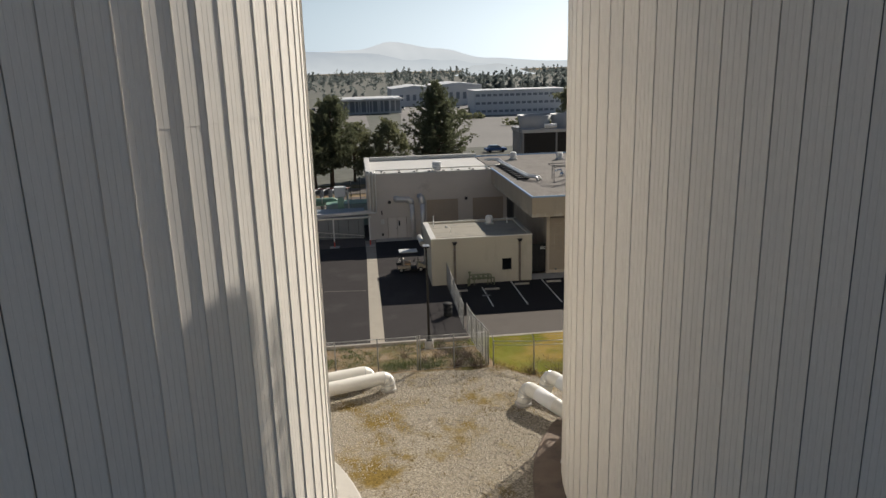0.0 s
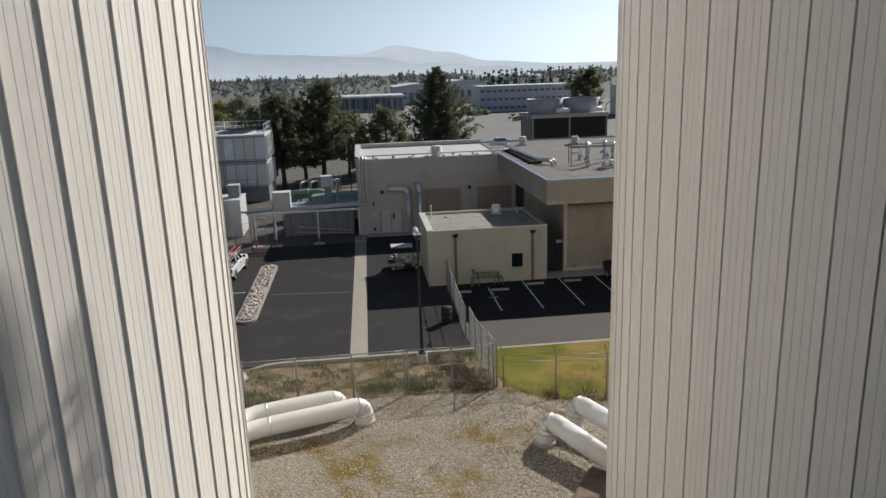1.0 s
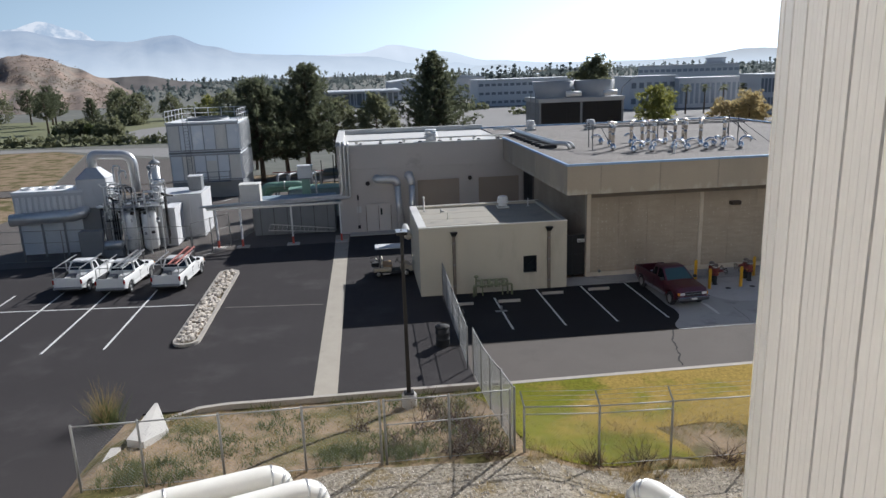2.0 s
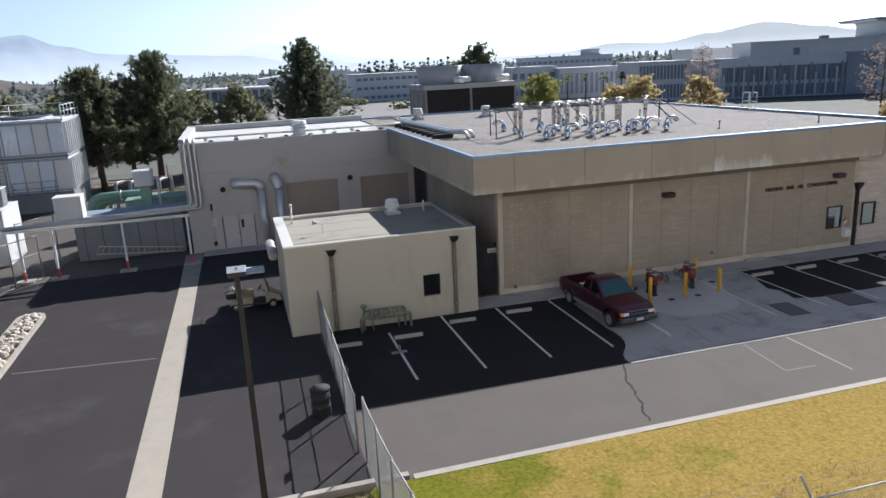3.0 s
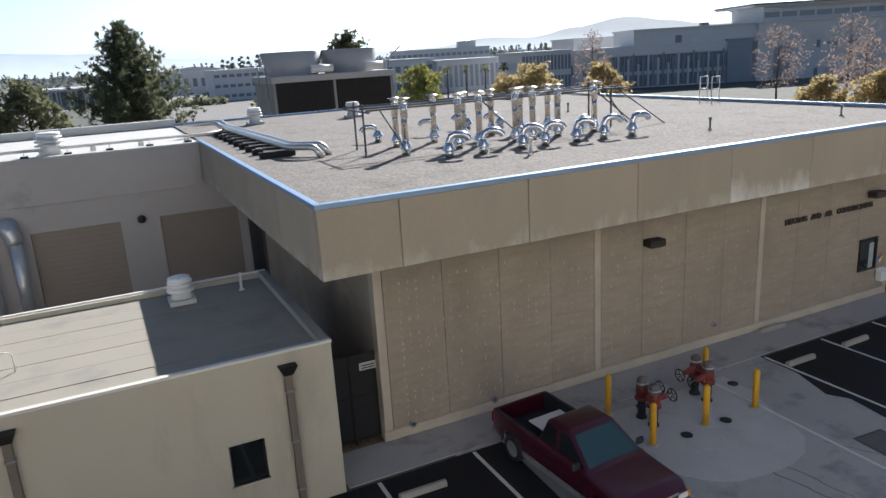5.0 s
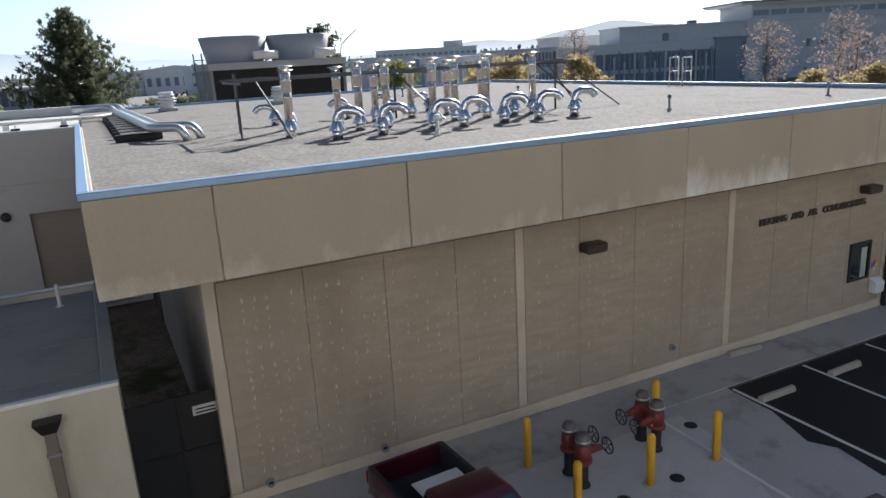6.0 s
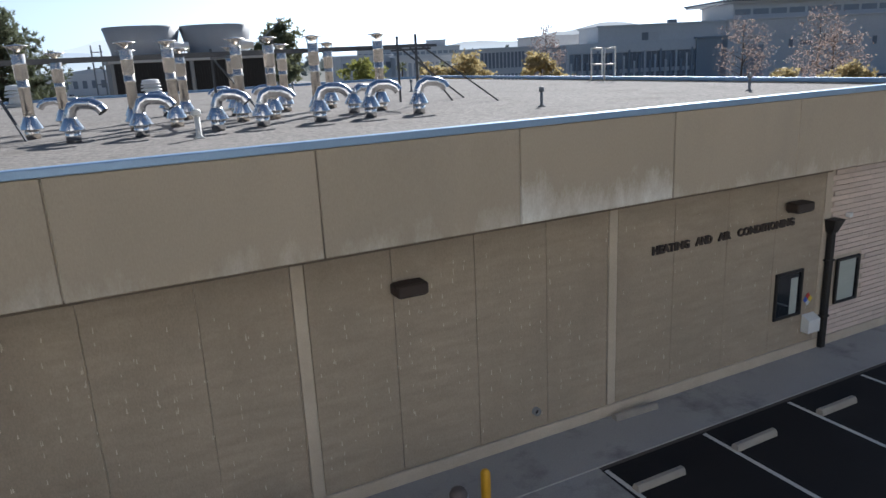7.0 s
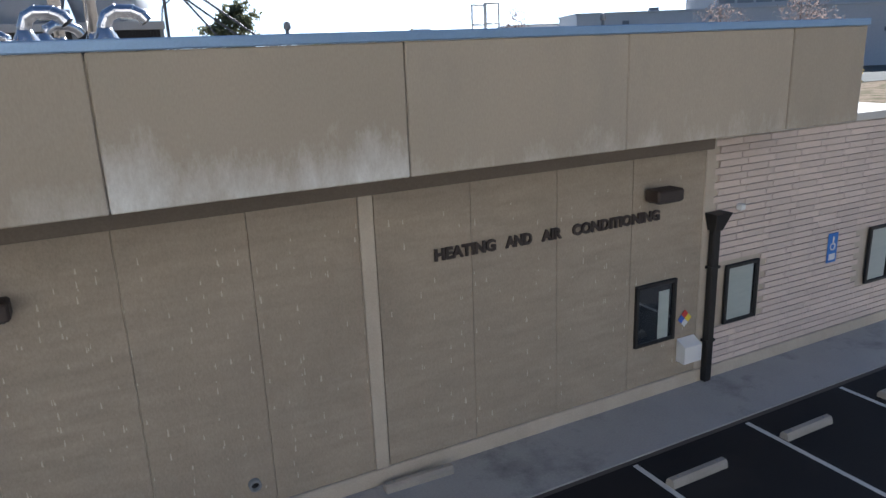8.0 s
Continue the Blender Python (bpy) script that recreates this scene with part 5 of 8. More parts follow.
def wall_window(name, x0, x1, z0, z1, y, parent_name=""):
    w_ = tagged(new(name), "dark framed fixed window in the wall", "window", kind="structure")
    part("pane", Mesh().box(x0 + 0.05, x1 - 0.05, y - 0.015, y - 0.005, z0 + 0.05, z1 - 0.05), M_GLASS, w_)
    for a in ((x0, x0 + 0.07, z0, z1), (x1 - 0.07, x1, z0, z1), (x0 + 0.07, x1 - 0.07, z0, z0 + 0.07), (x0 + 0.07, x1 - 0.07, z1 - 0.07, z1)):
        part("window_frame", Mesh().box(a[0], a[1], y - 0.06, y + 0.01, a[2], a[3], 0.008), M_DARK, w_)
    # Pale panel before the glass holds its painted reflection and the blind.
    w0, w1 = (x0 + 0.07, x0 + 0.85 * (x1 - x0)) if x0 > 35 else (x0 + 0.58 * (x1 - x0), x1 - 0.16)
    part("blind", Mesh().box(w0, w1, y - 0.02, y - 0.015, z0 + 0.07, z1 - (0.07 if x0 > 35 else 0.2)), M_BLINDSHEEN, w_, "pale greenish blind with a painted reflection" if x0 > 35 else "paler strip painted as a reflection")
    return w_


wall_window("window_1", 33.38, 34.37, 1.12, 2.34, WY - 0.012)
wall_window("window_2", 35.66, 36.58, 1.12, 2.35, WY - 0.03)
wall_window("window_3", 40.15, 41.0, 1.12, 2.45, WY - 0.03)


def lettering(body, size, x0, x1, z, y, mat, name, label, category, depth=0.02):
    cu = bpy.data.curves.new(name, "FONT")
    cu.body, cu.size, cu.extrude = body, size, depth
    cu.offset = 0.012 * size / 0.3
    ob = new(name, cu)
    bpy.context.view_layer.update()
    width = ob.dimensions.x
    dg = bpy.context.evaluated_depsgraph_get()
    me = bpy.data.meshes.new_from_object(ob.evaluated_get(dg))
    bpy.data.objects.remove(ob)
    out = new(name, me)
    me.materials.clear()
    me.materials.append(mat)
    out.matrix_basis = pose(x0, y, z, 90, 0, 0) @ Matrix.Diagonal(((x1 - x0) / width, 1, 1, 1))
    return tagged(out, label, category)


for word, x0, x1 in (("HEATING", 29.33, 30.41), ("AND", 30.62, 31.12), ("AIR", 31.32, 31.72), ("CONDITIONING", 31.93, 33.86)):
    lettering(word, 0.25, x0, x1, 3.54, WY - 0.045, M_FIXTURE, "wall_lettering", "brown raised metal letters on the wall", "lettering")

dsp = thing("downspout", (35.2, WY, 0), "dark brown downspout with a leader head", "downspout")
part("pipe", Mesh().box(-0.09, 0.09, -0.2, -0.06, 0.05, 3.2, 0.02), M_DARK, dsp)
part("leader_head", Mesh().add([(-0.10, -0.22, 3.15), (0.10, -0.22, 3.15), (0.10, -0.04, 3.15), (-0.10, -0.04, 3.15), (-0.2, -0.34, 3.5), (0.2, -0.34, 3.5), (0.2, -0.04, 3.5), (-0.2, -0.04, 3.5)], [(3, 2, 1, 0), (0, 1, 5, 4), (1, 2, 6, 5), (2, 3, 7, 6), (3, 0, 4, 7), (4, 5, 6, 7)]), M_DARK, dsp)
for z in (0.9, 2.4):
    part("strap", Mesh().box(-0.12, 0.12, -0.21, -0.05, z, z + 0.05), M_DARK, dsp)
bx = thing("wall_box", (34.68, WY, 0.62), "white sloped-top metal box on the wall", "utility box")
part("body", Mesh().add([(-0.22, -0.26, 0), (0.22, -0.26, 0), (0.22, -0.04, 0), (-0.22, -0.04, 0), (-0.22, -0.26, 0.34), (0.22, -0.26, 0.34), (0.22, -0.04, 0.46), (-0.22, -0.04, 0.46)], [(3, 2, 1, 0), (0, 1, 5, 4), (1, 2, 6, 5), (2, 3, 7, 6), (3, 0, 4, 7), (4, 5, 6, 7)]), M_CARWHITE, bx)
hz = thing("hazard_sign", (34.63, WY - 0.02, 1.47), "small diamond hazard placard in four colours", "sign")
for dx, dz, c in ((0, 0.09, (0.55, 0.05, 0.04)), (-0.09, 0, (0.05, 0.12, 0.5)), (0.09, 0, (0.7, 0.55, 0.05)), (0, -0.09, (0.75, 0.75, 0.75))):
    part("field", Mesh().add([(dx - 0.085, -0.028, dz), (dx, -0.028, dz - 0.085), (dx + 0.085, -0.028, dz), (dx, -0.028, dz + 0.085)] + [(dx - 0.085, -0.018, dz), (dx, -0.018, dz - 0.085), (dx + 0.085, -0.018, dz), (dx, -0.018, dz + 0.085)], [(0, 1, 2, 3), (0, 4, 5, 1), (1, 5, 6, 2), (2, 6, 7, 3), (3, 7, 4, 0)]), plain("placard", c, 0.5), hz)
dg = thing("parking_sign", (38.9, WY - 0.03, 1.85), "blue and white accessible parking sign", "sign")
part("plate", Mesh().box(-0.16, 0.16, -0.015, 0, 0, 0.66, 0.004), plain("blue sign", (0.03, 0.16, 0.50), 0.5), dg)
part("symbol", Mesh().lathe([(0.09, 0), (0.09, 0.006), (0.06, 0.006), (0.06, 0)], 16, pose(0.0, -0.016, 0.36, 90, 0, 0), False).box(-0.02, 0.03, -0.022, -0.016, 0.40, 0.58).box(-0.1, 0.1, -0.022, -0.016, 0.06, 0.2), plain("white sign", (0.7, 0.7, 0.7), 0.5), dg, "white symbol")
wm = thing("camera_dome", (35.9, WY - 0.02, 3.5), "small white camera on the wall", "camera")
part("body", Mesh().box(-0.07, 0.07, -0.14, 0, -0.06, 0.06, 0.02), M_CARWHITE, wm)
for x, z in ((26.29, 0.70), (18.0, 0.33), (15.5, 0.33)):
    v_ = thing("wall_vent", (x, WY, z), "small dark round wall outlet", "vent")
    part("sleeve", Mesh().lathe([(0.09, 0.0), (0.09, 0.1), (0.06, 0.1), (0.06, 0.02)], 14, pose(0, -0.005, 0, 90, 0, 0), False), M_GREYMETAL, v_)
    part("hole", Mesh().lathe([(0.06, 0.0), (0.06, 0.03)], 14, pose(0, -0.01, 0, 90, 0, 0)), M_BLACK, v_)

# dark gate in the passage
pg = thing("passage_gate", (13.12, 53.9, 0), "black metal mesh gate across the passage", "gate")
for x in (0.0, 0.9, 1.8):
    part("post", Mesh().tube([(x, 0, 0), (x, 0, 2.5)], 0.035, 6, square=True), M_DARK, pg)
for z in (0.1, 1.3, 2.45):
    part("rail", Mesh().box(0, 1.8, -0.025, 0.025, z, z + 0.05), M_DARK, pg)
part("mesh_panel", Mesh().box(0.03, 1.77, -0.004, 0.004, 0.15, 2.45), M_BLACK, pg, "dark expanded metal infill")
part("notice", Mesh().box(1.15, 1.62, -0.05, -0.03, 2.05, 2.25), M_PLATE, pg, "white notice plate")
bars = Mesh()
for k in range(2):
    bars.box(1.2, 1.57, -0.056, -0.05, 2.09 + 0.07 * k, 2.12 + 0.07 * k)
part("print", bars, M_BLACK, pg)
rdoor = thing("passage_door", (WX0, 66.0, 0.0), "tall dark brown double door in the side wall", "door")
for k in range(2):
    leaf = part("leaf", Mesh().box(-0.06, -0.002, 0.1 + 1.35 * k, 1.42 + 1.35 * k, 0.05, 4.75, 0.01), M_DARK, rdoor, "dark brown door leaf")
    part("handle", Mesh().box(-0.11, -0.06, 1.28 + 0.25 * k, 1.32 + 0.25 * k, 1.0, 1.25, 0.01), M_GREYMETAL, leaf)
part("frame", Mesh().box(-0.09, -0.002, -0.06, 0.09, 0.0, 4.9, 0.01).box(-0.09, -0.002, 2.8, 2.95, 0.0, 4.9, 0.01).box(-0.09, -0.002, 0.09, 2.8, 4.78, 4.9, 0.01), M_GREYBROWN, rdoor, "weathered brown frame")

# ---- foreground: pipes, fences, lamp ----
def big_pipe(points, label, seams):
    t = thing("insulated_pipe", points[-1][:2] + (ground_z(*points[-1][:2]),), label, "pipe", "insulated tank pipes")
    o = Vector(t.location)
    path = [p - o for p in bend(points, 0.55, 7)]
    part("jacket", Mesh().tube(path, 0.34, 20), M_INSUL, t, "white jacketed pipe")
    for s in seams:
        k = int(s * (len(path) - 1))
        a, b = path[k], path[k] + (path[min(k + 1, len(path) - 1)] - path[k]).normalized() * 0.07
        part("band", Mesh().tube([a, b], 0.35, 20), M_GALV, t, "metal strap band")
    # bright sheet collar where the elbow joins the straight run
    d = (path[1] - path[0]).normalized()
    L = (path[1] - path[0]).length
    part("collar", Mesh().tube([path[0] + d * (L - 1.6), path[0] + d * (L - 0.4)], 0.346, 20), M_WHITEMETAL, t, "shinier repaired jacket sheet")
    part("foot", Mesh().lathe([(0.40, 0.0), (0.40, 0.12), (0.36, 0.16)], 20), M_CONC, t, "concrete collar at the ground")
    return t


big_pipe([(-6.4, 27.2, 1.95), (-3.5, 29.75, 1.95), (0.45, 31.0, 1.95), (0.45, 31.0, 1.1)], "fat white insulated pipe elbowing down into gravel", (0.5, 0.62, 0.72, 0.82, 0.93))
big_pipe([(-5.6, 27.7, 1.95), (-3.75, 30.9, 1.95), (-0.5, 31.8, 1.95), (-0.5, 31.8, 1.1)], "fat white insulated pipe elbowing down into gravel", (0.5, 0.62, 0.72, 0.82, 0.93))
big_pipe([(8.6, 25.2, 1.75), (6.95, 28.5, 2.05), (6.75, 28.35, 1.1)], "fat white insulated pipe rising from gravel into the tank", (0.4, 0.55, 0.7, 0.9))
big_pipe([(9.9, 26.6, 1.75), (8.3, 29.6, 2.05), (8.1, 29.45, 1.1)], "fat white insulated pipe rising from gravel into the tank", (0.4, 0.55, 0.7, 0.9))
for x, y, a in ((7.35, 22.9, 155), (7.7, 22.0, 162), (-2.4, 22.6, 24), (-2.1, 21.2, 16)):
    t = thing("tank_bracket", (x, y, TZ0 + 0.2), "cream anchor box bolted at the tank foot", "anchor", "anchor boxes at the tank feet", a)
    part("box", Mesh().box(-0.18, 0.18, -0.28, 0.28, 0, 0.9, 0.03), M_INSUL, t)
    part("plate", Mesh().box(-0.3, 0.3, -0.36, 0.36, 0, 0.04), M_GALV, t)
    part("bolt", Mesh().lathe([(0.04, 0.04), (0.04, 0.12)], 8, Matrix.Translation((0.24, 0, 0))), M_GREYMETAL, t)


def wire_panel(a, b, h, za, zb, step=0.11):
    """Diamond wire between two posts, as thin real strands."""
    m = Mesh()
    a, b = Vector((*a, 0)), Vector((*b, 0))
    L = (b - a).length
    d = (b - a) / L
    nrm = Vector((-d.y, d.x, 0)) * 0.0035
    n = int((L + h) / step)
    for sgn in (1, -1):
        for k in range(n):
            s0 = k * step - h
            lo, hi = max(0, s0), min(L, s0 + h)
            if hi - lo < 0.02:
                continue
            q = []
            for s in (lo, hi):
                z = (s - s0) if sgn > 0 else h - (s - s0)
                p = a + d * s
                q.append(Vector((p.x, p.y, za + (zb - za) * s / L + z)))
            up = Vector((0, 0, 0.0028))
            v = [q[0] + nrm, q[0] - nrm, q[0] + up, q[1] + nrm, q[1] - nrm, q[1] + up]
            m.add(v, [(0, 1, 4, 3), (1, 2, 5, 4), (2, 0, 3, 5)])
    return m


def fence(name, pts, h, label, barb=False, mid=False, step=0.11, base=None):
    t = thing(name, (pts[0][0], pts[0][1], 0), label, "fence")
    o = Vector((pts[0][0], pts[0][1], 0))
    zs = [ground_z(x, min(y, 39.9)) if y < 40 else 0.0 for x, y in pts]
    if base is not None:
        zs = base if isinstance(base, list) else [base] * len(pts)
    for (x, y), z in zip(pts, zs):
        p = part("post", Mesh().lathe([(0.035, z - 0.1), (0.035, z + h + 0.02), (0.02, z + h + 0.06)], 10, Matrix.Translation((x - o.x, y - o.y, 0))), M_FENCE, t, "galvanised post")
        if barb:
            part("barb_arm", Mesh().tube([(x - o.x, y - o.y, z + h), (x - o.x - 0.05, y - o.y + 0.28, z + h + 0.36)], 0.018, 6, square=True), M_GREYMETAL, p, "angled barbed wire arm")
    for (a, za), (b, zb) in zip(zip(pts, zs), zip(pts[1:], zs[1:])):
        A, B = Vector((*a, za)) - o, Vector((*b, zb)) - o
        U = Vector((0, 0, 1))
        part("top_rail", Mesh().tube([A + U * h, B + U * h], 0.022, 8), M_FENCE, t)
        part("bottom_rail", Mesh().tube([A + U * 0.06, B + U * 0.06], 0.012, 6), M_FENCE, t)
        if mid and (not barb or a[0] < 10):
            m_ = h * (0.88 if barb else 0.62)
            part("mid_rail", Mesh().tube([A + U * m_, B + U * m_], 0.018, 8), M_FENCE, t)
        if barb:
            for k in range(3):
                off = Vector((-0.05, 0.28, 0.36)) * (0.4 + 0.3 * k)
                part("barbed_wire", Mesh().tube([A + U * h + off, B + U * h + off], 0.005, 4), M_GREYMETAL, t)
        w_ = part("wire_mesh", wire_panel((A.x, A.y), (B.x, B.y), h - 0.08, A.z + 0.06, B.z + 0.06, step), M_FENCE, t, "diamond wire mesh")
    return t


fence("chain_link_fence", [(-6.0, 33.2), (-4.3, 33.2), (-2.2, 33.2), (0.03, 33.2), (2.15, 33.2)], 1.95, "galvanised chain-link fence above the gravel")
fence("fence_gate", [(2.28, 33.2), (4.1, 33.2), (5.85, 33.2)], 1.95, "double chain-link gate in the fence", mid=True)
fence("chain_link_fence", [(6.26, 33.2), (8.5, 33.2), (10.72, 33.2), (13.37, 33.2), (15.9, 33.2), (18.5, 33.2), (21.1, 33.2), (23.7, 33.2)], 1.95, "chain-link fence with barbed wire arms by the lawn", True, True, base=[0.62, 0.45, 0.39, 0.33, 0.30, 0.28, 0.26, 0.25])
fence("chain_link_fence", [(6.0, 33.3), (6.02, 35.3), (6.05, 37.4), (6.08, 39.4), (6.1, 41.4)], 1.95, "chain-link fence running down the bank", step=0.09)
fence("vehicle_gate", [(5.95, 42.0), (6.0, 44.6), (6.05, 47.2), (6.1, 49.8), (6.15, 52.0)], 1.75, "galvanised chain-link vehicle gate standing open", mid=True, base=0.05)

for y, z in [(47.09, 1.83), (43.52, 1.94)]:
    t = thing("gate_sign", (6.03, y, z), "small dark plate wired to the vehicle gate", "sign", "plates on the gate")
    part("plate", Mesh().box(-0.012, 0.0, -0.24, 0.24, -0.09, 0.09, 0.003), M_DARK, t)
    part("tie", Mesh().tube([(-0.01, -0.2, 0.07), (0.03, -0.2, 0.07)], 0.004, 4), M_FENCE, t)

lp = thing("street_lamp", (3.29, 38.6, 0.1), "dark bronze car park lamp on a concrete pedestal", "street lamp")
part("pedestal", Mesh().lathe([(0.27, -0.3), (0.27, 0.58), (0.24, 0.63), (0.02, 0.64)], 24), M_CONC, lp, "round concrete pedestal")
part("base_plate", Mesh().box(-0.18, 0.18, -0.18, 0.18, 0.63, 0.69, 0.01), M_DARK, lp)
part("pole", Mesh().add([(-0.075, -0.075, 0.66), (0.075, -0.075, 0.66), (0.075, 0.075, 0.66), (-0.075, 0.075, 0.66), (-0.05, -0.05, 6.5), (0.05, -0.05, 6.5), (0.05, 0.05, 6.5), (-0.05, 0.05, 6.5)], [(0, 1, 5, 4), (1, 2, 6, 5), (2, 3, 7, 6), (3, 0, 4, 7), (4, 5, 6, 7)]), M_DARK, lp)
hd = part("lamp_head", Mesh().box(-0.19, 0.19, -0.26, 0.26, 6.52, 6.62, 0.02), M_DARK, lp, "dark shoebox lamp head")
# Pale plate puts the sun's sheen on the head's top into colour.
part("cover", Mesh().box(-0.195, 0.195, -0.265, 0.265, 6.622, 6.634, 0.003), M_GALV, hd, "pale plate standing in for sun glint on the top")
part("lens", Mesh().box(-0.16, 0.16, -0.22, 0.22, 6.505, 6.522), M_GLASS, hd)
part("photocell", Mesh().lathe([(0.03, 6.63), (0.03, 6.67), (0.01, 6.68)], 10), M_GREYMETAL, hd)

dr = thing("waste_drum", (5.25, 44.75, 0), "black ribbed drum beside the gate", "drum")
part("body", Mesh().lathe([(0.3, 0), (0.32, 0.06), (0.30, 0.3), (0.325, 0.32), (0.30, 0.34), (0.30, 0.6), (0.325, 0.62), (0.3, 0.64), (0.31, 0.88)], 20), M_BLACK, dr)
part("lid", Mesh().lathe([(0.33, 0.86), (0.33, 0.92), (0.02, 0.98)], 20), M_BLACK, dr)

# ---- bollards, hydrant valves, wheel stops ----
for x, y in ((20.52, 51.75), (20.42, 49.9), (22.22, 49.92), (24.0, 49.9), (23.95, 51.65)):
    t = thing("bollard", (x, y, 0.006), "yellow painted steel bollard", "bollard", "yellow bollards")
    part("post", Mesh().lathe([(0.085, 0), (0.085, 1.08), (0.06, 1.13), (0.01, 1.15)], 16), M_YELLOW, t)
    part("footing", Mesh().lathe([(0.17, 0), (0.16, 0.02), (0.1, 0.03)], 14), M_CONC, t)


def valve_set(x, y, side):
    t = thing("fire_valve_assembly", (x, y, 0.016), "red fire main backflow valves with dark hand wheels", "valve", "fire valve assemblies")
    for dx, dy in ((-0.02, -0.25), (0.02, 0.25)):
        part("riser", Mesh().lathe([(0.15, 0), (0.15, 0.04), (0.11, 0.05), (0.11, 0.56)], 16, Matrix.Translation((dx, dy, 0))), M_BLACK, t, "black riser pipe")
        part("flange", Mesh().lathe([(0.19, 0.54), (0.19, 0.61)], 16, Matrix.Translation((dx, dy, 0))), M_RED, t)
        part("valve_body", Mesh().tube([(dx, dy, 0.58), (dx, dy, 0.8), (dx, dy, 1.0)], [0.15, 0.17, 0.14], 14), M_RED, t, "red cast valve body")
        part("dome", Mesh().lathe([(0.15, 0.92), (0.15, 1.08), (0.11, 1.16), (0.02, 1.18)], 16, Matrix.Translation((dx, dy, 0))), M_GREYBROWN, t, "grey brown bonnet dome")
        part("clamp", Mesh().lathe([(0.16, 1.0), (0.16, 1.04)], 16, Matrix.Translation((dx, dy, 0))), M_GALV, t, "bright clamp band")
        part("bonnet", Mesh().tube([(dx, dy, 0.78), (dx + side * 0.45, dy - 0.02, 0.74)], [0.12, 0.06], 12), M_RED, t, "red valve bonnet")
        stem = part("stem", Mesh().tube([(dx + side * 0.4, dy, 0.74), (dx + side * 0.62, dy - 0.02, 0.72)], 0.018, 8), M_GALV, t)
        cx, cy, cz = dx + side * 0.6, dy - 0.02, 0.72
        wh = Mesh().tube([(cx, cy + 0.17 * math.cos(a), cz + 0.17 * math.sin(a)) for a in [2 * math.pi * k / 20 for k in range(21)]], 0.016, 6)
        for k in range(5):
            a = 2 * math.pi * k / 5
            wh.tube([(cx, cy, cz), (cx, cy + 0.17 * math.cos(a), cz + 0.17 * math.sin(a))], 0.012, 5)
        part("hand_wheel", wh, M_DARK, t, "dark spoked hand wheel")
    part("crossover", Mesh().tube([(-0.02, -0.25, 0.84), (0.02, 0.25, 0.84)], 0.10, 12), M_RED, t)
    part("tag", Mesh().box(side * 0.18 - 0.01, side * 0.18 + 0.01, -0.3, -0.24, 0.62, 0.78), M_YELLOW, t, "yellow inspection tag")


valve_set(21.1, 50.85, 1)
valve_set(23.25, 51.1, -1)
for x, y in ((21.5, 51.55), (22.83, 49.81), (21.45, 49.79), (24.6, 51.2)):
    t = thing("ground_cover", (x, y, 0.016), "dark round cast lid set in concrete", "cover", "ground covers")
    part("ring", Mesh().lathe([(0.15, 0), (0.15, 0.012), (0.12, 0.014)], 16), M_DARK, t)
    part("cover", Mesh().lathe([(0.115, 0.0), (0.115, 0.010), (0.02, 0.012)], 16), M_BLACK, t)
M_LID = material("worn iron lid", (0.135, 0.135, 0.135), 0.7, 0.2, (0.095, 0.095, 0.095), 5, 0.8, 30, 0.2, 0.1)
for x, y, a, b in ((25.12, 46.8, 0.42, 0.68), (28.3, 46.8, 0.62, 0.66)):
    mh = thing("manhole_cover", (x, y, 0.005), "flat grey iron cover set in the apron", "cover", "iron covers in the apron", -4)
    part("frame", Mesh().box(-a - 0.07, a + 0.07, -b - 0.07, b + 0.07, 0, 0.010), M_ROAD, mh, "dark patched surround")
    for k in range(2):
        part("plate", Mesh().box(-a, a, -b + k * b + 0.012, k * b - 0.012, 0.010, 0.017), M_LID, mh)


def stop(x, y, a=0.0, z=0.014):
    t = thing("wheel_stop", (x, y, z), "chipped pale concrete wheel stop", "wheel stop", "wheel stops in the bays", a)
    m = Mesh()
    pr = [(-0.09, 0), (0.09, 0), (0.075, 0.09), (0.045, 0.13), (-0.045, 0.13), (-0.075, 0.09)]
    v = [(-0.58, y_, z_) for y_, z_ in pr] + [(0.58, y_, z_) for y_, z_ in pr]
    m.add(v, [tuple(range(6)), tuple(range(11, 5, -1))] + [(i, i + 6, (i + 1) % 6 + 6, (i + 1) % 6) for i in range(6)])
    part("bar", m, M_KERB, t)
    for s in (-0.42, 0.42):
        part("pin", Mesh().lathe([(0.02, 0.12), (0.02, 0.14)], 8, Matrix.Translation((s, 0, 0))), M_GREYMETAL, t)


for x, y, a in ((6.93, 50.1, -2), (9.43, 50.1, -2), (12.0, 50.92, -1), (14.64, 51.08, -1), (27.4, 51.15, 0), (30.0, 51.19, 1), (32.63, 51.23, 0), (35.25, 51.25, 0), (38.0, 51.3, 1)):
    stop(x, y, a)
stop(28.78, 53.34, -2, 0.03)

# stone island
isl = thing("planter_island", (-6.5, 53.4, 0), "kerbed island heaped with pale stones", "island")
cap = [(0.62 * math.cos(a), 5.9 + 0.62 * math.sin(a)) for a in [math.pi * k / 8 for k in range(9)]] + [(0.62 * math.cos(a), -5.9 + 0.62 * math.sin(a)) for a in [math.pi + math.pi * k / 8 for k in range(9)]]
inn = [(x * 0.74, y + (-0.16 if y > 0 else 0.16)) for x, y in cap]
n = len(cap)
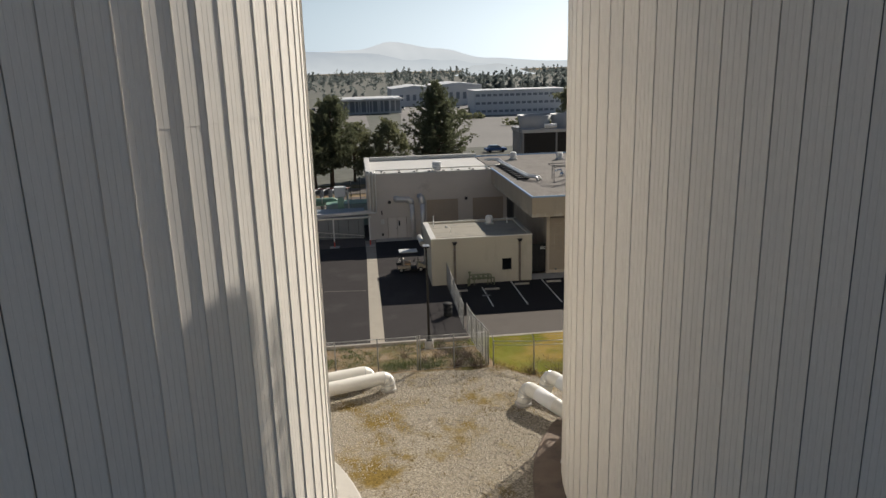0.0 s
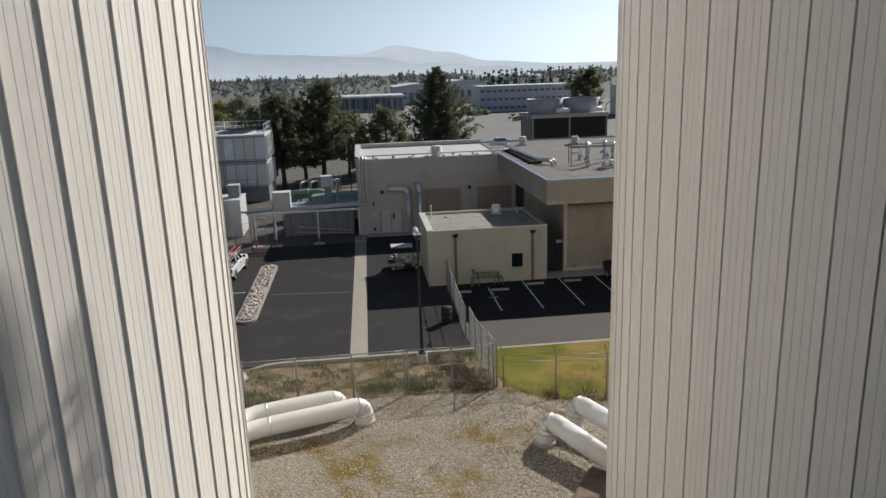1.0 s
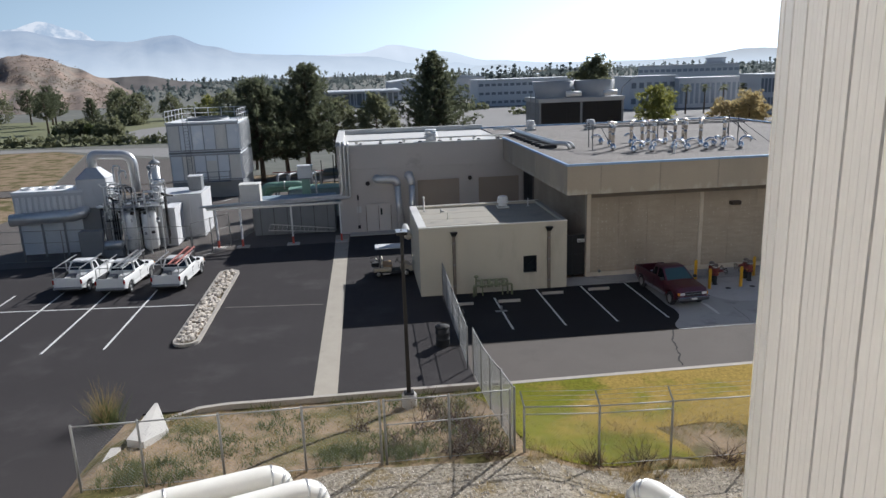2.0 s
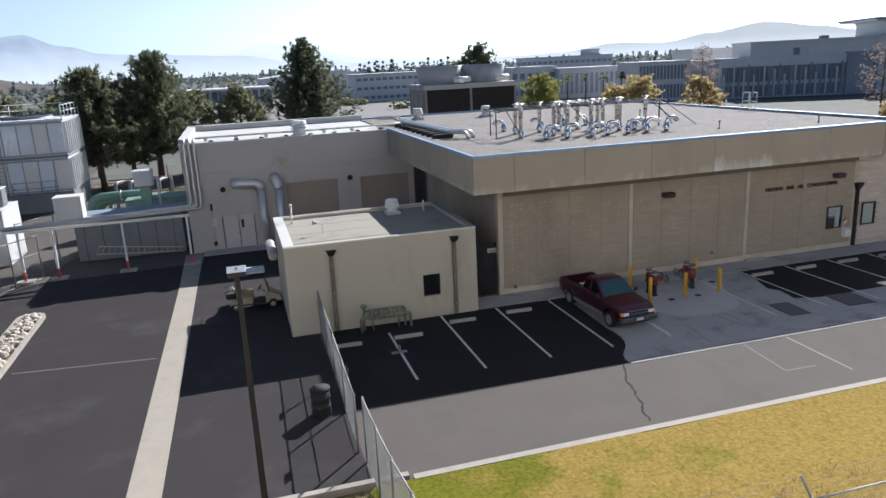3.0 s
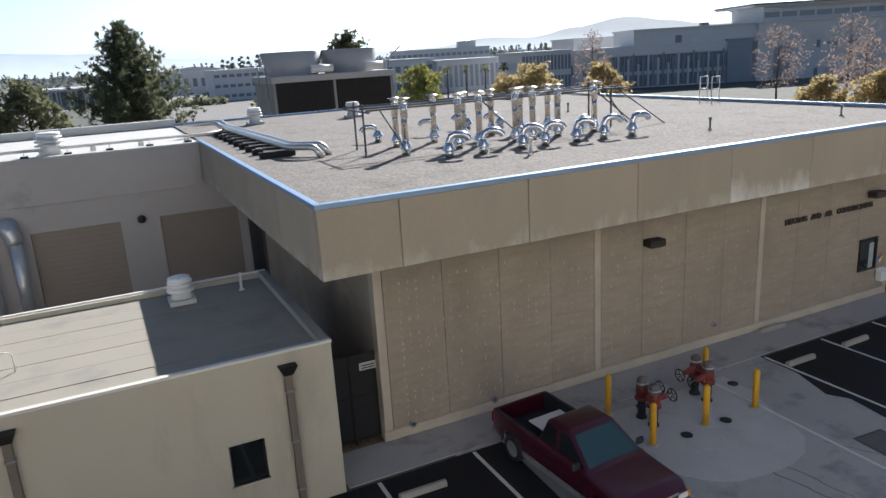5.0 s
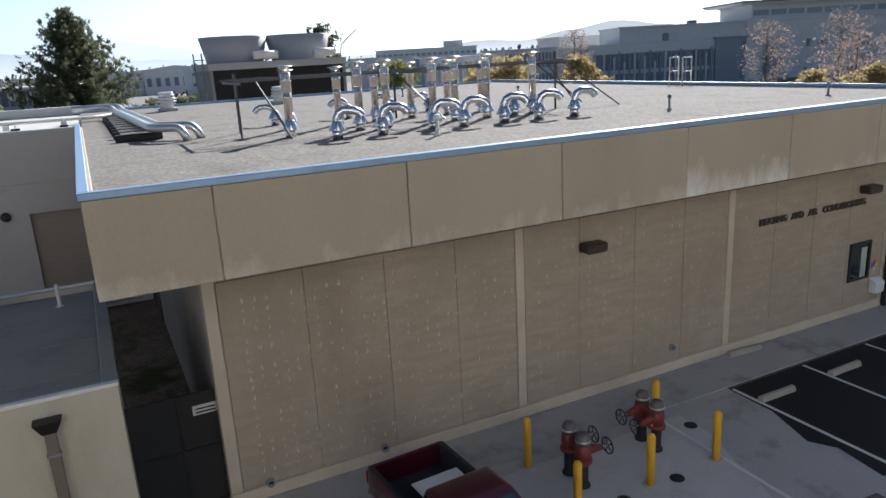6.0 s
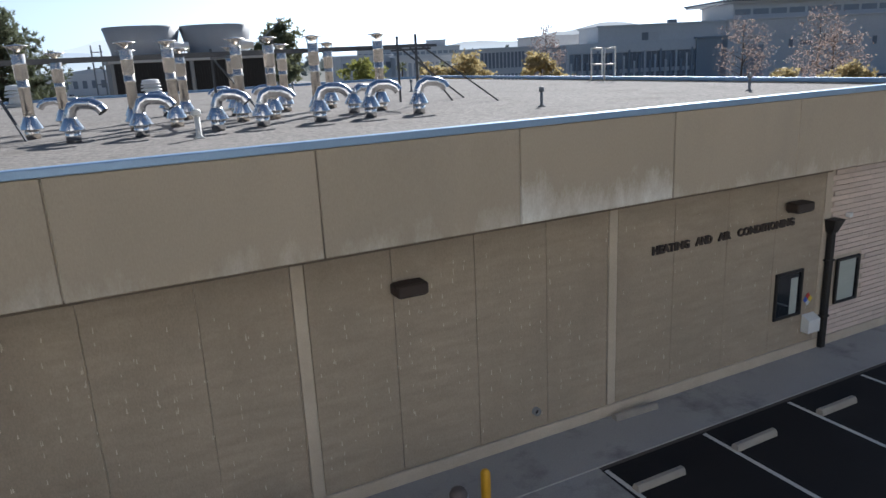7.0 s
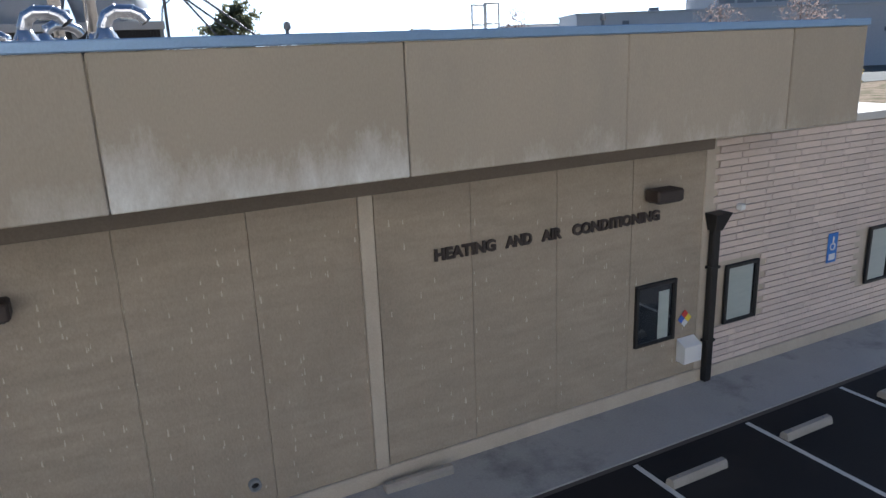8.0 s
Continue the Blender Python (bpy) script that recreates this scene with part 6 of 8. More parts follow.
km = Mesh().add([(x, y, -0.03) for x, y in cap] + [(x, y, 0.15) for x, y in cap] + [(x, y, 0.15) for x, y in inn] + [(x, y, 0.02) for x, y in inn], [(k * n + i, k * n + (i + 1) % n, (k + 1) * n + (i + 1) % n, (k + 1) * n + i) for k in range(3) for i in range(n)])
part("kerb", km, M_KERB, isl, "pale concrete kerb ring")
part("soil", Mesh().prism(inn, 0.0, 0.05), M_DIRT, isl)
rng = random.Random(5)


def stone_data(seed):
    m = Mesh()
    r = random.Random(seed)
    m.ball((0, 0, 0), 1.0, 6, (r.uniform(0.8, 1.3), r.uniform(0.7, 1.1), r.uniform(0.5, 0.8)))
    m.v = [tuple(c * (1 + 0.35 * noise.noise((p[0] * 1.7 + seed, p[1] * 1.7, p[2] * 1.7))) for c in p) for p in m.v]
    m.smooth = [False] * len(m.f)
    d = m.data("stone")
    d.materials.append(M_STONE)
    return d


stones = [stone_data(k) for k in range(8)]
for k in range(290):
    y = rng.uniform(-6.1, 6.1)
    x = rng.uniform(-0.42, 0.42) * (1 if abs(y) < 5.7 else 0.7)
    s = rng.uniform(0.09, 0.19)
    piece("stone", stones[k % 8], isl, pose(x, y, 0.10 + 0.4 * s, rng.uniform(-25, 25), rng.uniform(-25, 25), rng.uniform(0, 360)) @ Matrix.Scale(s, 4))

# green valve rig by the annex
vr = thing("valve_rig", (7.75, 51.35, 0), "olive green gas valve rig on pipe legs", "pipework")
part("header", Mesh().tube(bend([(0, 0, 0), (0, 0, 0.62), (2.1, 0, 0.62), (2.1, 0, 0)], 0.12), 0.06, 10), M_OLIVE, vr)
part("header", Mesh().tube(bend([(0.15, 0.2, 0), (0.15, 0.2, 0.85), (1.9, 0.2, 0.85), (1.9, 0.2, 0)], 0.12), 0.05, 10), M_OLIVE, vr)
for x in (0.45, 0.85, 1.25, 1.65):
    part("valve", Mesh().tube([(x, 0, 0.5), (x, 0.1, 0.7), (x, 0.1, 0.95)], [0.11, 0.12, 0.05], 10), M_OLIVE, vr)
    part("flange", Mesh().lathe([(0.13, -0.02), (0.13, 0.02)], 12, pose(x + 0.15, 0, 0.62, 0, 90, 0)), M_OLIVE, vr)
part("regulator", Mesh().lathe([(0.05, 0.85), (0.05, 1.05), (0.14, 1.08), (0.14, 1.14), (0.03, 1.2)], 14, Matrix.Translation((0.15, 0.1, 0))), M_OLIVE, vr, "green regulator")
for x in (0.5, 1.6):
    part("leg", Mesh().tube([(x, 0.1, 0), (x, 0.1, 0.6)], 0.035, 8), M_OLIVE, vr)
pb = thing("standpipe", (8.72, 48.7, 0.01), "small dark pipe stub on the bay line", "standpipe")
part("plate", Mesh().box(-0.3, 0.3, -0.1, 0.1, 0, 0.03), M_GREYMETAL, pb)
part("stub", Mesh().lathe([(0.06, 0.03), (0.06, 0.28)], 10), M_GREYMETAL, pb)

# ---- brick courses of the low wing ----
rows_z, per = 34, 8
bm_ = Mesh().box(-0.375, 0.375, -0.02, 0.03, -0.058, 0.058, 0.006)
bd = bm_.data("brick")
bd.materials.append(material("pinkish tan roman brick", (0.68, 0.57, 0.495), 0.92, 0, (0.60, 0.505, 0.44), 1.0, 0.8, 40, 0.12, 0.3, island=0.08))
for r in range(rows_z):
    z = 0.35 + 0.134 * r
    for k in range(per):
        x = 35.72 + 0.76 * k - (0.18 if r % 2 else 0)
        if any(a - 0.3 < x < b + 0.3 and 1.05 < z < 2.45 for a, b in ((35.66, 36.58), (40.15, 41.0))):
            continue
        piece("brick", bd, wing, pose(x, WY, z))
part("footing", Mesh().box(35.2, 41.32, WY - 0.05, WY + 0.02, 0.0, 0.28, 0.02), M_PIL, wing, "pale concrete footing band")

# pale weep streaks on the wall panels
st = Mesh()
for k in range(760):
    x, z = 15.4 + 0.24 * int(81 * rng.random() ** 1.7) + rng.uniform(-0.03, 0.03), 0.6 + 0.2 * rng.randint(0, 18) + rng.uniform(-0.03, 0.03)
    h, ww = rng.uniform(0.03, 0.11), rng.uniform(0.006, 0.013)
    if z + h > 4.6:
        continue
    st.add([(x - ww, WY - 0.016, z), (x + ww, WY - 0.016, z), (x + ww * 0.4, WY - 0.016, z + h), (x - ww * 0.4, WY - 0.016, z + h)], [(0, 1, 2, 3)])
tagged(part("weep_streaks", st, material("pale lime streak", (0.62, 0.56, 0.45), 0.95), main, "pale lime streaks weeping from the wall"), kind="stuff")

# ---- plant yard ----
# ducts and pipes on the plant wall
for pts, r, lab in (([(3.3, 68.95, 4.15), (3.35, 68.55, 4.15), (4.75, 68.5, 4.1), (4.95, 68.5, 0.1)], 0.30, "shiny round duct elbowing down the plant wall"), ([(5.7, 68.95, 4.3), (5.72, 68.45, 4.3), (5.85, 68.4, 3.9), (5.9, 68.45, 0.1)], 0.30, "shiny round duct dropping down the plant wall")):
    t = thing("wall_duct", pts[-1], lab, "duct", "ducts on the plant wall")
    o = Vector(pts[-1])
    path = [p - o for p in bend(pts, 0.45, 6)]
    k = len(path)
    part("elbow", Mesh().tube(path[:k - 1], [r] * (k - 2) + [r * 0.85], 16), M_DUCT, t, "silver jacketed elbow")
    part("drop", Mesh().tube([path[-2], path[-1]], r * 0.8, 14), M_DUCT, t, "silver straight drop")
    part("collar", Mesh().lathe([(r + 0.05, 0), (r + 0.05, 0.05)], 18, pose(path[0].x, path[0].y, path[0].z, 90, 0, 0)), M_DUCT, t)
dp = thing("duct_end", (4.70, 57.3, 2.25), "short silver duct end behind the annex", "duct")
part("duct", Mesh().tube([(0, 0, 0), (0, 2.6, 0)], 0.22, 16), M_DUCT, dp)
part("cap", Mesh().lathe([(0.225, 0), (0.225, 0.1), (0.1, 0.12)], 16, pose(0, 0, 0, 90, 0, 0)), M_PIL, dp, "dull tan end cap")
part("hanger", Mesh().box(0.0, 0.26, 0.5, 0.58, -0.03, 0.03), M_DUCT, dp)
pb2 = thing("plant_pipes", (0.9, 68.8, 0), "three silver pipes dropping down the plant corner", "pipes")
for k in range(3):
    x = -0.25 + 0.28 * k
    part("pipe", Mesh().tube(bend([(x, 0.9, 6.95), (x, -0.02, 6.95), (x, -0.06, 3.1 - 0.12 * k), (x - 10.1 + 0.1 * k, -2.3 + 0.16 * k, 3.1 - 0.1 * k)], 0.25, 5), 0.085, 10), M_GALV, pb2, "silver jacketed pipe")
cd_ = thing("conduit_box", (1.75, 68.98, 1.5), "pale notice and dark conduit box on the plant wall", "utility box")
part("notice", Mesh().box(-0.12, 0.22, -0.02, 0, 0.1, 0.6), M_PLATE, cd_)
part("box", Mesh().box(-0.1, 0.1, -0.12, 0, -1.1, -0.85, 0.01), M_DARK, cd_)
part("conduit", Mesh().tube([(0.0, -0.05, -0.85), (0.0, -0.05, 1.2)], 0.02, 6), M_PLANT, cd_)
part("box", Mesh().box(-0.06, 0.06, -0.1, 0, 1.1, 1.5, 0.01), M_DARK, cd_)

br = thing("pipe_bridge", (-9, 66.6, 0), "steel pipe bridge on white posts with red feet", "pipe bridge")
part("beam", Mesh().box(0.0, 9.6, -0.1, 0.1, 2.82, 2.96), M_GALV, br)
for x in (0.6, 2.3, 5.9, 9.4):
    p = part("post", Mesh().tube([(x, 0, 0.55), (x, 0, 2.82)], 0.06, 8, square=True), M_WHITEMETAL, br, "white post")
    part("red_foot", Mesh().tube([(x, 0, 0.0), (x, 0, 0.6)], 0.072, 8, square=True), M_REDBASE, p, "red painted foot")
    part("plinth", Mesh().box(x - 0.45, x + 0.45, -0.35, 0.35, 0.0, 0.08, 0.01), M_CONC, p, "low concrete plinth")
gw = thing("equipment_screen", (-6.3, 70.2, 0), "dark grey sheet metal equipment enclosure", "enclosure")
part("body", Mesh().box(0.0, 6.2, 0, 3.5, 0, 2.45, 0.03), M_GREYMETAL, gw)
for k in range(6):
    part("seam", Mesh().box(1.02 * k + 0.5, 1.02 * k + 0.53, -0.015, 0.0, 0.05, 2.42), M_DARK, gw)
part("lid", Mesh().box(-0.1, 6.3, -0.1, 3.6, 2.45, 2.52, 0.01), material("blue grey tank top", (0.26, 0.33, 0.38), 0.5), gw, "blue grey lid")
part("trim", Mesh().box(0.4, 2.1, 0.2, 0.8, 2.52, 2.62), M_ROOFWHITE, gw, "white sheet on top")
ld = thing("extension_ladder", (-5.2, 69.6, 0), "metal ladder lying on its side against the enclosure", "ladder")
for z, dx in ((0.25, 0), (0.72, 0.2)):
    part("rail", Mesh().tube([(0 + dx, 0, z + 0.25), (5.0, 0.0, z * 0.55)], 0.03, 6, square=True), M_GALV, ld)
for k in range(15):
    f_ = k / 15
    part("rung", Mesh().tube([(5.0 * f_, 0, 0.5 - 0.36 * f_), (0.2 + 4.8 * f_, 0, 0.97 - 0.57 * f_)], 0.015, 6), M_GALV, ld)


def unit(name, x, y, z, w, d, h, mat, label, category="air handler", top=None):
    t = thing(name, (x, y, z), label, category)
    part("casing", Mesh().box(-w / 2, w / 2, -d / 2, d / 2, 0.08, h, 0.03), mat, t)
    part("skid", Mesh().box(-w / 2 + 0.05, w / 2 - 0.05, -d / 2 + 0.05, d / 2 - 0.05, 0, 0.08), M_GREYMETAL, t)
    part("lid", Mesh().box(-w / 2 - 0.04, w / 2 + 0.04, -d / 2 - 0.04, d / 2 + 0.04, h, h + 0.05, 0.01), top or mat, t)
    for k in range(max(2, int(w / 0.7))):
        x0 = -w / 2 + 0.06 + k * (w - 0.12) / max(2, int(w / 0.7))
        part("access_panel", Mesh().box(x0, x0 + (w - 0.12) / max(2, int(w / 0.7)) - 0.05, -d / 2 - 0.012, -d / 2 + 0.01, 0.18, h - 0.1, 0.006), mat, t)
    return t


unit("air_handler", -6.4, 70.6, 2.52, 1.5, 1.2, 1.5, M_INSUL, "cream white air handler box on the enclosure")
cu = unit("air_handler", -2.45, 74.0, 3.75, 1.15, 0.9, 1.05, M_UNIT, "small white condenser on a pedestal behind the enclosure")
part("pedestal", Mesh().box(-0.3, 0.35, -0.3, 0.3, -3.75, 0.0, 0.02), M_SEAFOAM, cu, "pale green pedestal")
part("side_pipe", Mesh().tube(bend([(0.6, -0.2, 0.6), (0.85, -0.2, 0.6), (0.85, -0.2, -3.75)], 0.12, 4), 0.07, 8), M_INSUL, cu)
for x, y, h in ((-1.35, 79.0, 4.6), (-0.3, 79.5, 5.0)):
    vp = thing("yard_pole", (x, y, 0), "thin dark pole behind the enclosure", "pole", "thin yard poles")
    part("pole", Mesh().tube([(0, 0, 0), (0, 0, h)], 0.045, 8), M_DARK, vp)
    part("foot", Mesh().box(-0.12, 0.12, -0.12, 0.12, 0, 0.03), M_GREYMETAL, vp)
unit("storage_vessel", -1.6, 77.5, 0, 5.0, 2.5, 2.5, material("teal grey paint", (0.30, 0.38, 0.37), 0.55), "teal grey equipment skid behind the enclosure", "equipment skid", M_SEAFOAM)
unit("air_handler", -11.9, 72.8, 0, 3.4, 3.6, 3.4, M_UNIT, "tall dull white equipment cabinet")
unit("roof_vent_box", -10.9, 72.9, 3.45, 1.0, 1.0, 1.1, M_GREYMETAL, "grey vent box with a pale lid on the cabinet", "vent box", M_UNIT)

gp = thing("green_pipework", (-6.8, 78, 0), "pale green painted pipes looping over supports", "pipework")
for k in range(2):
    part("pipe", Mesh().tube(bend([(0.2 + 0.4 * k, 0.5 * k, 0), (0.2 + 0.4 * k, 0.5 * k, 2.7 - 0.4 * k), (4.0 + 0.3 * k, 0.5 + 0.5 * k, 2.7 - 0.4 * k), (4.0 + 0.3 * k, 0.5 + 0.5 * k, 0)], 0.9, 6), 0.30, 14), M_SEAFOAM, gp, "pale green pipe")
    part("flange", Mesh().lathe([(0.38, -0.04), (0.38, 0.04)], 14, pose(2.2 + 0.3 * k, 0.25 + 0.5 * k, 2.7 - 0.4 * k, 0, 90, 0)), M_INSUL, gp)
for x in (1.4, 3.2):
    part("support", Mesh().box(x - 0.08, x + 0.08, 0.1, 1.1, 0, 2.0), M_GREYMETAL, gp)
lp2 = thing("yard_pipework", (-3.0, 84, 0), "grey pipe loops on low supports by the tower", "pipework")
for k in range(4):
    part("pipe", Mesh().tube(bend([(-3 + 1.1 * k, 1.5, 0), (-3 + 1.1 * k, 1.5, 2.6), (-2.2 + 1.1 * k, 3.5, 2.6), (-2.2 + 1.1 * k, 3.5, 0)], 0.4), 0.13, 10), M_GREYMETAL, lp2)
part("rail", Mesh().tube([(-3.4, 1.2, 2.9), (1.5, 1.2, 2.9)], 0.05, 8), M_RED, lp2, "rusty rail")

# scrubber: louvred box with hood, goose-neck duct, vessels and platform
sc = thing("scrubber_unit", (-15.4, 69.0, 0), "silver scrubber with a hooded stack, vessels and a platform", "process equipment")
part("lower_box", Mesh().box(-2.9, -0.7, -0.9, 1.0, 0.0, 3.5, 0.03), M_GREYMETAL, sc, "dark lower casing")
part("upper_box", Mesh().box(-2.95, -0.75, -0.95, 1.0, 3.5, 5.75, 0.03), M_UNIT, sc, "dull white upper casing")
part("hood", Mesh().add([(-3.0, -1.0, 5.75), (-0.7, -1.0, 5.75), (-0.7, 1.05, 5.75), (-3.0, 1.05, 5.75), (-2.25, -0.35, 6.55), (-1.5, -0.35, 6.55), (-1.5, 0.4, 6.55), (-2.25, 0.4, 6.55)], [(0, 1, 5, 4), (1, 2, 6, 5), (2, 3, 7, 6), (3, 0, 4, 7), (4, 5, 6, 7)]), M_DUCT, sc, "tapered metal hood")
part("duct", Mesh().tube(bend([(-1.87, 0, 6.45), (-1.87, 0, 7.55), (1.1, 0.3, 7.35), (1.1, 0.3, 4.4)], 0.85, 8), 0.37, 18), M_DUCT, sc, "fat silver arched duct")
VY = -2.2
M_VESSEL = material("pale silver vessel jacket", (0.78, 0.78, 0.77), 0.4, 0.25, (0.66, 0.66, 0.65), 1.2, 0.8, 30, 0.06, 0.05, stretch=(1, 1, 0.3))
for k, (x, r) in enumerate(((1.1, 0.60), (2.5, 0.56))):
    v_ = part("vessel", Mesh().lathe([(0.05, 0.2), (r * 0.8, 0.28), (r, 0.5), (r, 3.0), (r * 0.8, 3.25), (0.05, 3.35)], 24, Matrix.Translation((x, VY, 0))), M_VESSEL, sc, "upright pale silver vessel")
    part("hatch", Mesh().lathe([(0.18, 0), (0.18, 0.08), (0.05, 0.1)], 14, pose(x, VY - r + 0.03, 1.2, 90, 0, 0)), M_DUCT, v_)
    part("neck", Mesh().lathe([(0.16, 3.3), (0.16, 3.75), (0.24, 3.76), (0.24, 3.85)], 14, Matrix.Translation((x, VY, 0))), M_DUCT, v_)
    part("girth_band", Mesh().lathe([(r + 0.02, 2.0), (r + 0.02, 2.08)], 24, Matrix.Translation((x, VY, 0)), False), M_WHITEMETAL, v_)
    for a in (0.6, 2.5, 4.6):
        part("leg", Mesh().tube([(x + r * 0.8 * math.cos(a), VY + r * 0.8 * math.sin(a), 0), (x + r * 0.8 * math.cos(a), VY + r * 0.8 * math.sin(a), 0.6)], 0.04, 6), M_DUCT, v_)
pf = part("platform", Mesh().box(-0.1, 3.6, -2.9, -0.4, 3.62, 3.7), M_GREYMETAL, sc, "grating platform")
for x in (-0.1, 0.8, 1.7, 2.6, 3.6):
    part("upright", Mesh().tube([(x, -2.9, 3.7), (x, -2.9, 4.75)], 0.03, 6), M_DUCT, pf)
    part("column", Mesh().tube([(x, -2.85, 0), (x, -2.85, 3.62)], 0.05, 6, square=True), M_DUCT, pf)
for z in (4.2, 4.75):
    part("rail", Mesh().tube([(-0.1, -0.4, z), (-0.1, -2.9, z), (3.6, -2.9, z), (3.6, -0.4, z)], 0.028, 6), M_DUCT, pf)
rng8 = random.Random(11)
for k in range(56):
    x, y = rng8.choice((rng8.uniform(-0.8, 0.5), rng8.uniform(-0.8, 3.6))), rng8.uniform(-2.9, -0.8)
    z0, z1 = rng8.uniform(0.2, 1.6), rng8.uniform(2.6, 5.6)
    part("pipe", Mesh().tube(bend([(x, y, z0), (x, y, z1), (x + rng8.choice((-1, 1)) * rng8.uniform(0.3, 0.9), y, z1), (x + rng8.uniform(-0.6, 0.6), y + 0.5, z1 - rng8.uniform(0.1, 0.6))], 0.12, 3), rng8.uniform(0.03, 0.08), 8), rng8.choice((M_DUCT, M_WHITEMETAL, M_GREYMETAL, M_DARK, M_CHROME)), sc)
for k in range(32):
    x, z = rng8.uniform(-0.8, 3.4), rng8.choice((rng8.uniform(0.6, 3.2), rng8.uniform(3.8, 4.7)))
    part("valve", Mesh().box(x - 0.12, x + 0.12, -2.75, -2.5, z - 0.1, z + 0.12, 0.03), rng8.choice((M_DUCT, M_GREYMETAL, M_WHITEMETAL, M_DARK)), sc)
part("twin_stack", Mesh().tube([(2.35, 0.1, 4.1), (2.35, 0.1, 6.2)], 0.14, 12), M_DUCT, sc)
part("twin_stack", Mesh().tube([(2.75, 0.2, 4.1), (2.75, 0.2, 5.9)], 0.14, 12), M_DUCT, sc)
part("cap", Mesh().box(2.2, 2.95, -0.1, 0.4, 6.2, 6.45, 0.03), M_GREYMETAL, sc)
for x, z1 in ((-0.25, 6.6), (0.15, 6.2)):
    part("riser", Mesh().tube(bend([(x, -0.4, 3.4), (x, -0.4, z1), (x + 0.5, -0.4, z1), (x + 0.5, -0.4, z1 - 0.6)], 0.14, 4), 0.07, 8), M_VESSEL, sc, "pale looped riser pipe")
sc.scale = (0.92, 0.92, 0.92)
cs = thing("capped_stack", (-12.7, 68.6, 0), "pale round flue with a pointed dark rain cap", "flue")
part("flue", Mesh().lathe([(0.34, 0), (0.34, 4.6), (0.30, 4.7), (0.30, 5.9)], 20), M_VESSEL, cs)
part("collar", Mesh().lathe([(0.40, 4.55), (0.40, 4.7)], 20, None, False), M_DUCT, cs)
for a in (0.5, 2.0, 3.6, 5.2):
    part("strut", Mesh().tube([(0.28 * math.cos(a), 0.28 * math.sin(a), 5.9), (0.28 * math.cos(a), 0.28 * math.sin(a), 6.3)], 0.03, 5), M_GREYMETAL, cs)
part("rain_cap", Mesh().lathe([(0.40, 6.15), (0.40, 6.2), (0.16, 6.4), (0.05, 6.42), (0.03, 6.8), (0.0, 6.8)], 18), M_GREYMETAL, cs, "pointed dark cap with a spike")
unit("equipment_cabinet", -12.0, 69.4, 0, 0.8, 2.4, 2.85, M_UNIT, "stained white equipment cabinet beside the vessels", "cabinet")
pl8 = thing("yard_locker", (-16.8, 66.3, 0), "dark and silver pump cabinet behind the fence", "cabinet")
part("body", Mesh().box(-0.9, 0.7, -0.3, 0.5, 0.1, 1.9, 0.03), M_GREYMETAL, pl8)
part("pump", Mesh().lathe([(0.3, -0.6), (0.34, -0.4), (0.34, 0.4), (0.25, 0.6)], 16, pose(1.3, 0, 0.8, 0, 90, 0)), M_DUCT, pl8)
part("pump_base", Mesh().box(0.7, 1.9, -0.3, 0.3, 0, 0.5, 0.02), M_GREYMETAL, pl8)
lc = thing("condenser_unit", (-20.0, 69.2, 0), "white louvred condenser with finned sides and a fat duct", "condenser")
part("casing", Mesh().box(-2.5, 2.2, -1.2, 1.4, 2.9, 4.4, 0.04), M_UNIT, lc)
for k in range(11):
    part("fin", Mesh().box(-2.3 + 0.42 * k, -2.08 + 0.42 * k, -1.3, -1.2, 3.1, 4.2), M_WHITEMETAL, lc)
part("fan_deck", Mesh().box(-2.55, 2.25, -1.25, 1.45, 4.4, 4.6, 0.03), M_WHITEMETAL, lc)
for k in range(4):
    part("fan_ring", Mesh().lathe([(0.42, 4.6), (0.42, 4.75), (0.36, 4.75), (0.36, 4.62)], 16, Matrix.Translation((-1.9 + 1.2 * k, 0, 0)), False), M_WHITEMETAL, lc)
part("duct", Mesh().tube([(-2.6, -1.7, 2.7), (1.6, -1.7, 2.85), (2.3, -1.7, 3.05), (2.7, -1.6, 3.3)], [0.45, 0.45, 0.42, 0.2], 16), M_DUCT, lc, "fat silver duct")
part("base", Mesh().box(-2.4, 2.0, -1.0, 1.2, 0, 2.9), M_TOWERBLUE, lc)
for x in (-2.0, -0.5, 1.0):
    part("leg", Mesh().tube([(x, -1.9, 0), (x, -1.9, 2.4)], 0.06, 6, square=True), M_GREYMETAL, lc)
pn = thing("vent_stack", (-16.1, 66.4, 0), "black vent pole with a pale round cap", "vent stack")
part("pole", Mesh().tube([(0, 0, 0), (0, 0, 3.5)], 0.05, 8), M_BLACK, pn)
part("cap", Mesh().lathe([(0.2, 3.45), (0.24, 3.55), (0.05, 3.66)], 14), M_WHITEMETAL, pn)
fence("chain_link_fence", [(-24, 66.0), (-21.3, 65.8), (-18.6, 65.5), (-15.9, 65.2), (-13.2, 64.9), (-9.8, 64.5)], 2.2, "chain-link fence round the plant yard", base=0.0, mid=True, step=0.16)
fence("chain_link_fence", [(-9.55, 63.8), (-8.6, 65.4), (-7.6, 67.0)], 2.5, "chain-link gate leaf standing open in the plant yard", base=0.0, mid=True, step=0.1)
fence("chain_link_fence", [(-8.6, 67.2), (-7.2, 69.6), (-6.6, 72)], 3.2, "tall chain-link fence beside the enclosure", base=0.0, step=0.2)
lay("pavement_yard", [(-30, 64.2), (-9, 64.2), (-9, 66), (1, 66.5), (1, 69), (0.4, 95), (-30, 95)], 0.004, M_ROAD, "worn paving under the plant equipment", "paving")

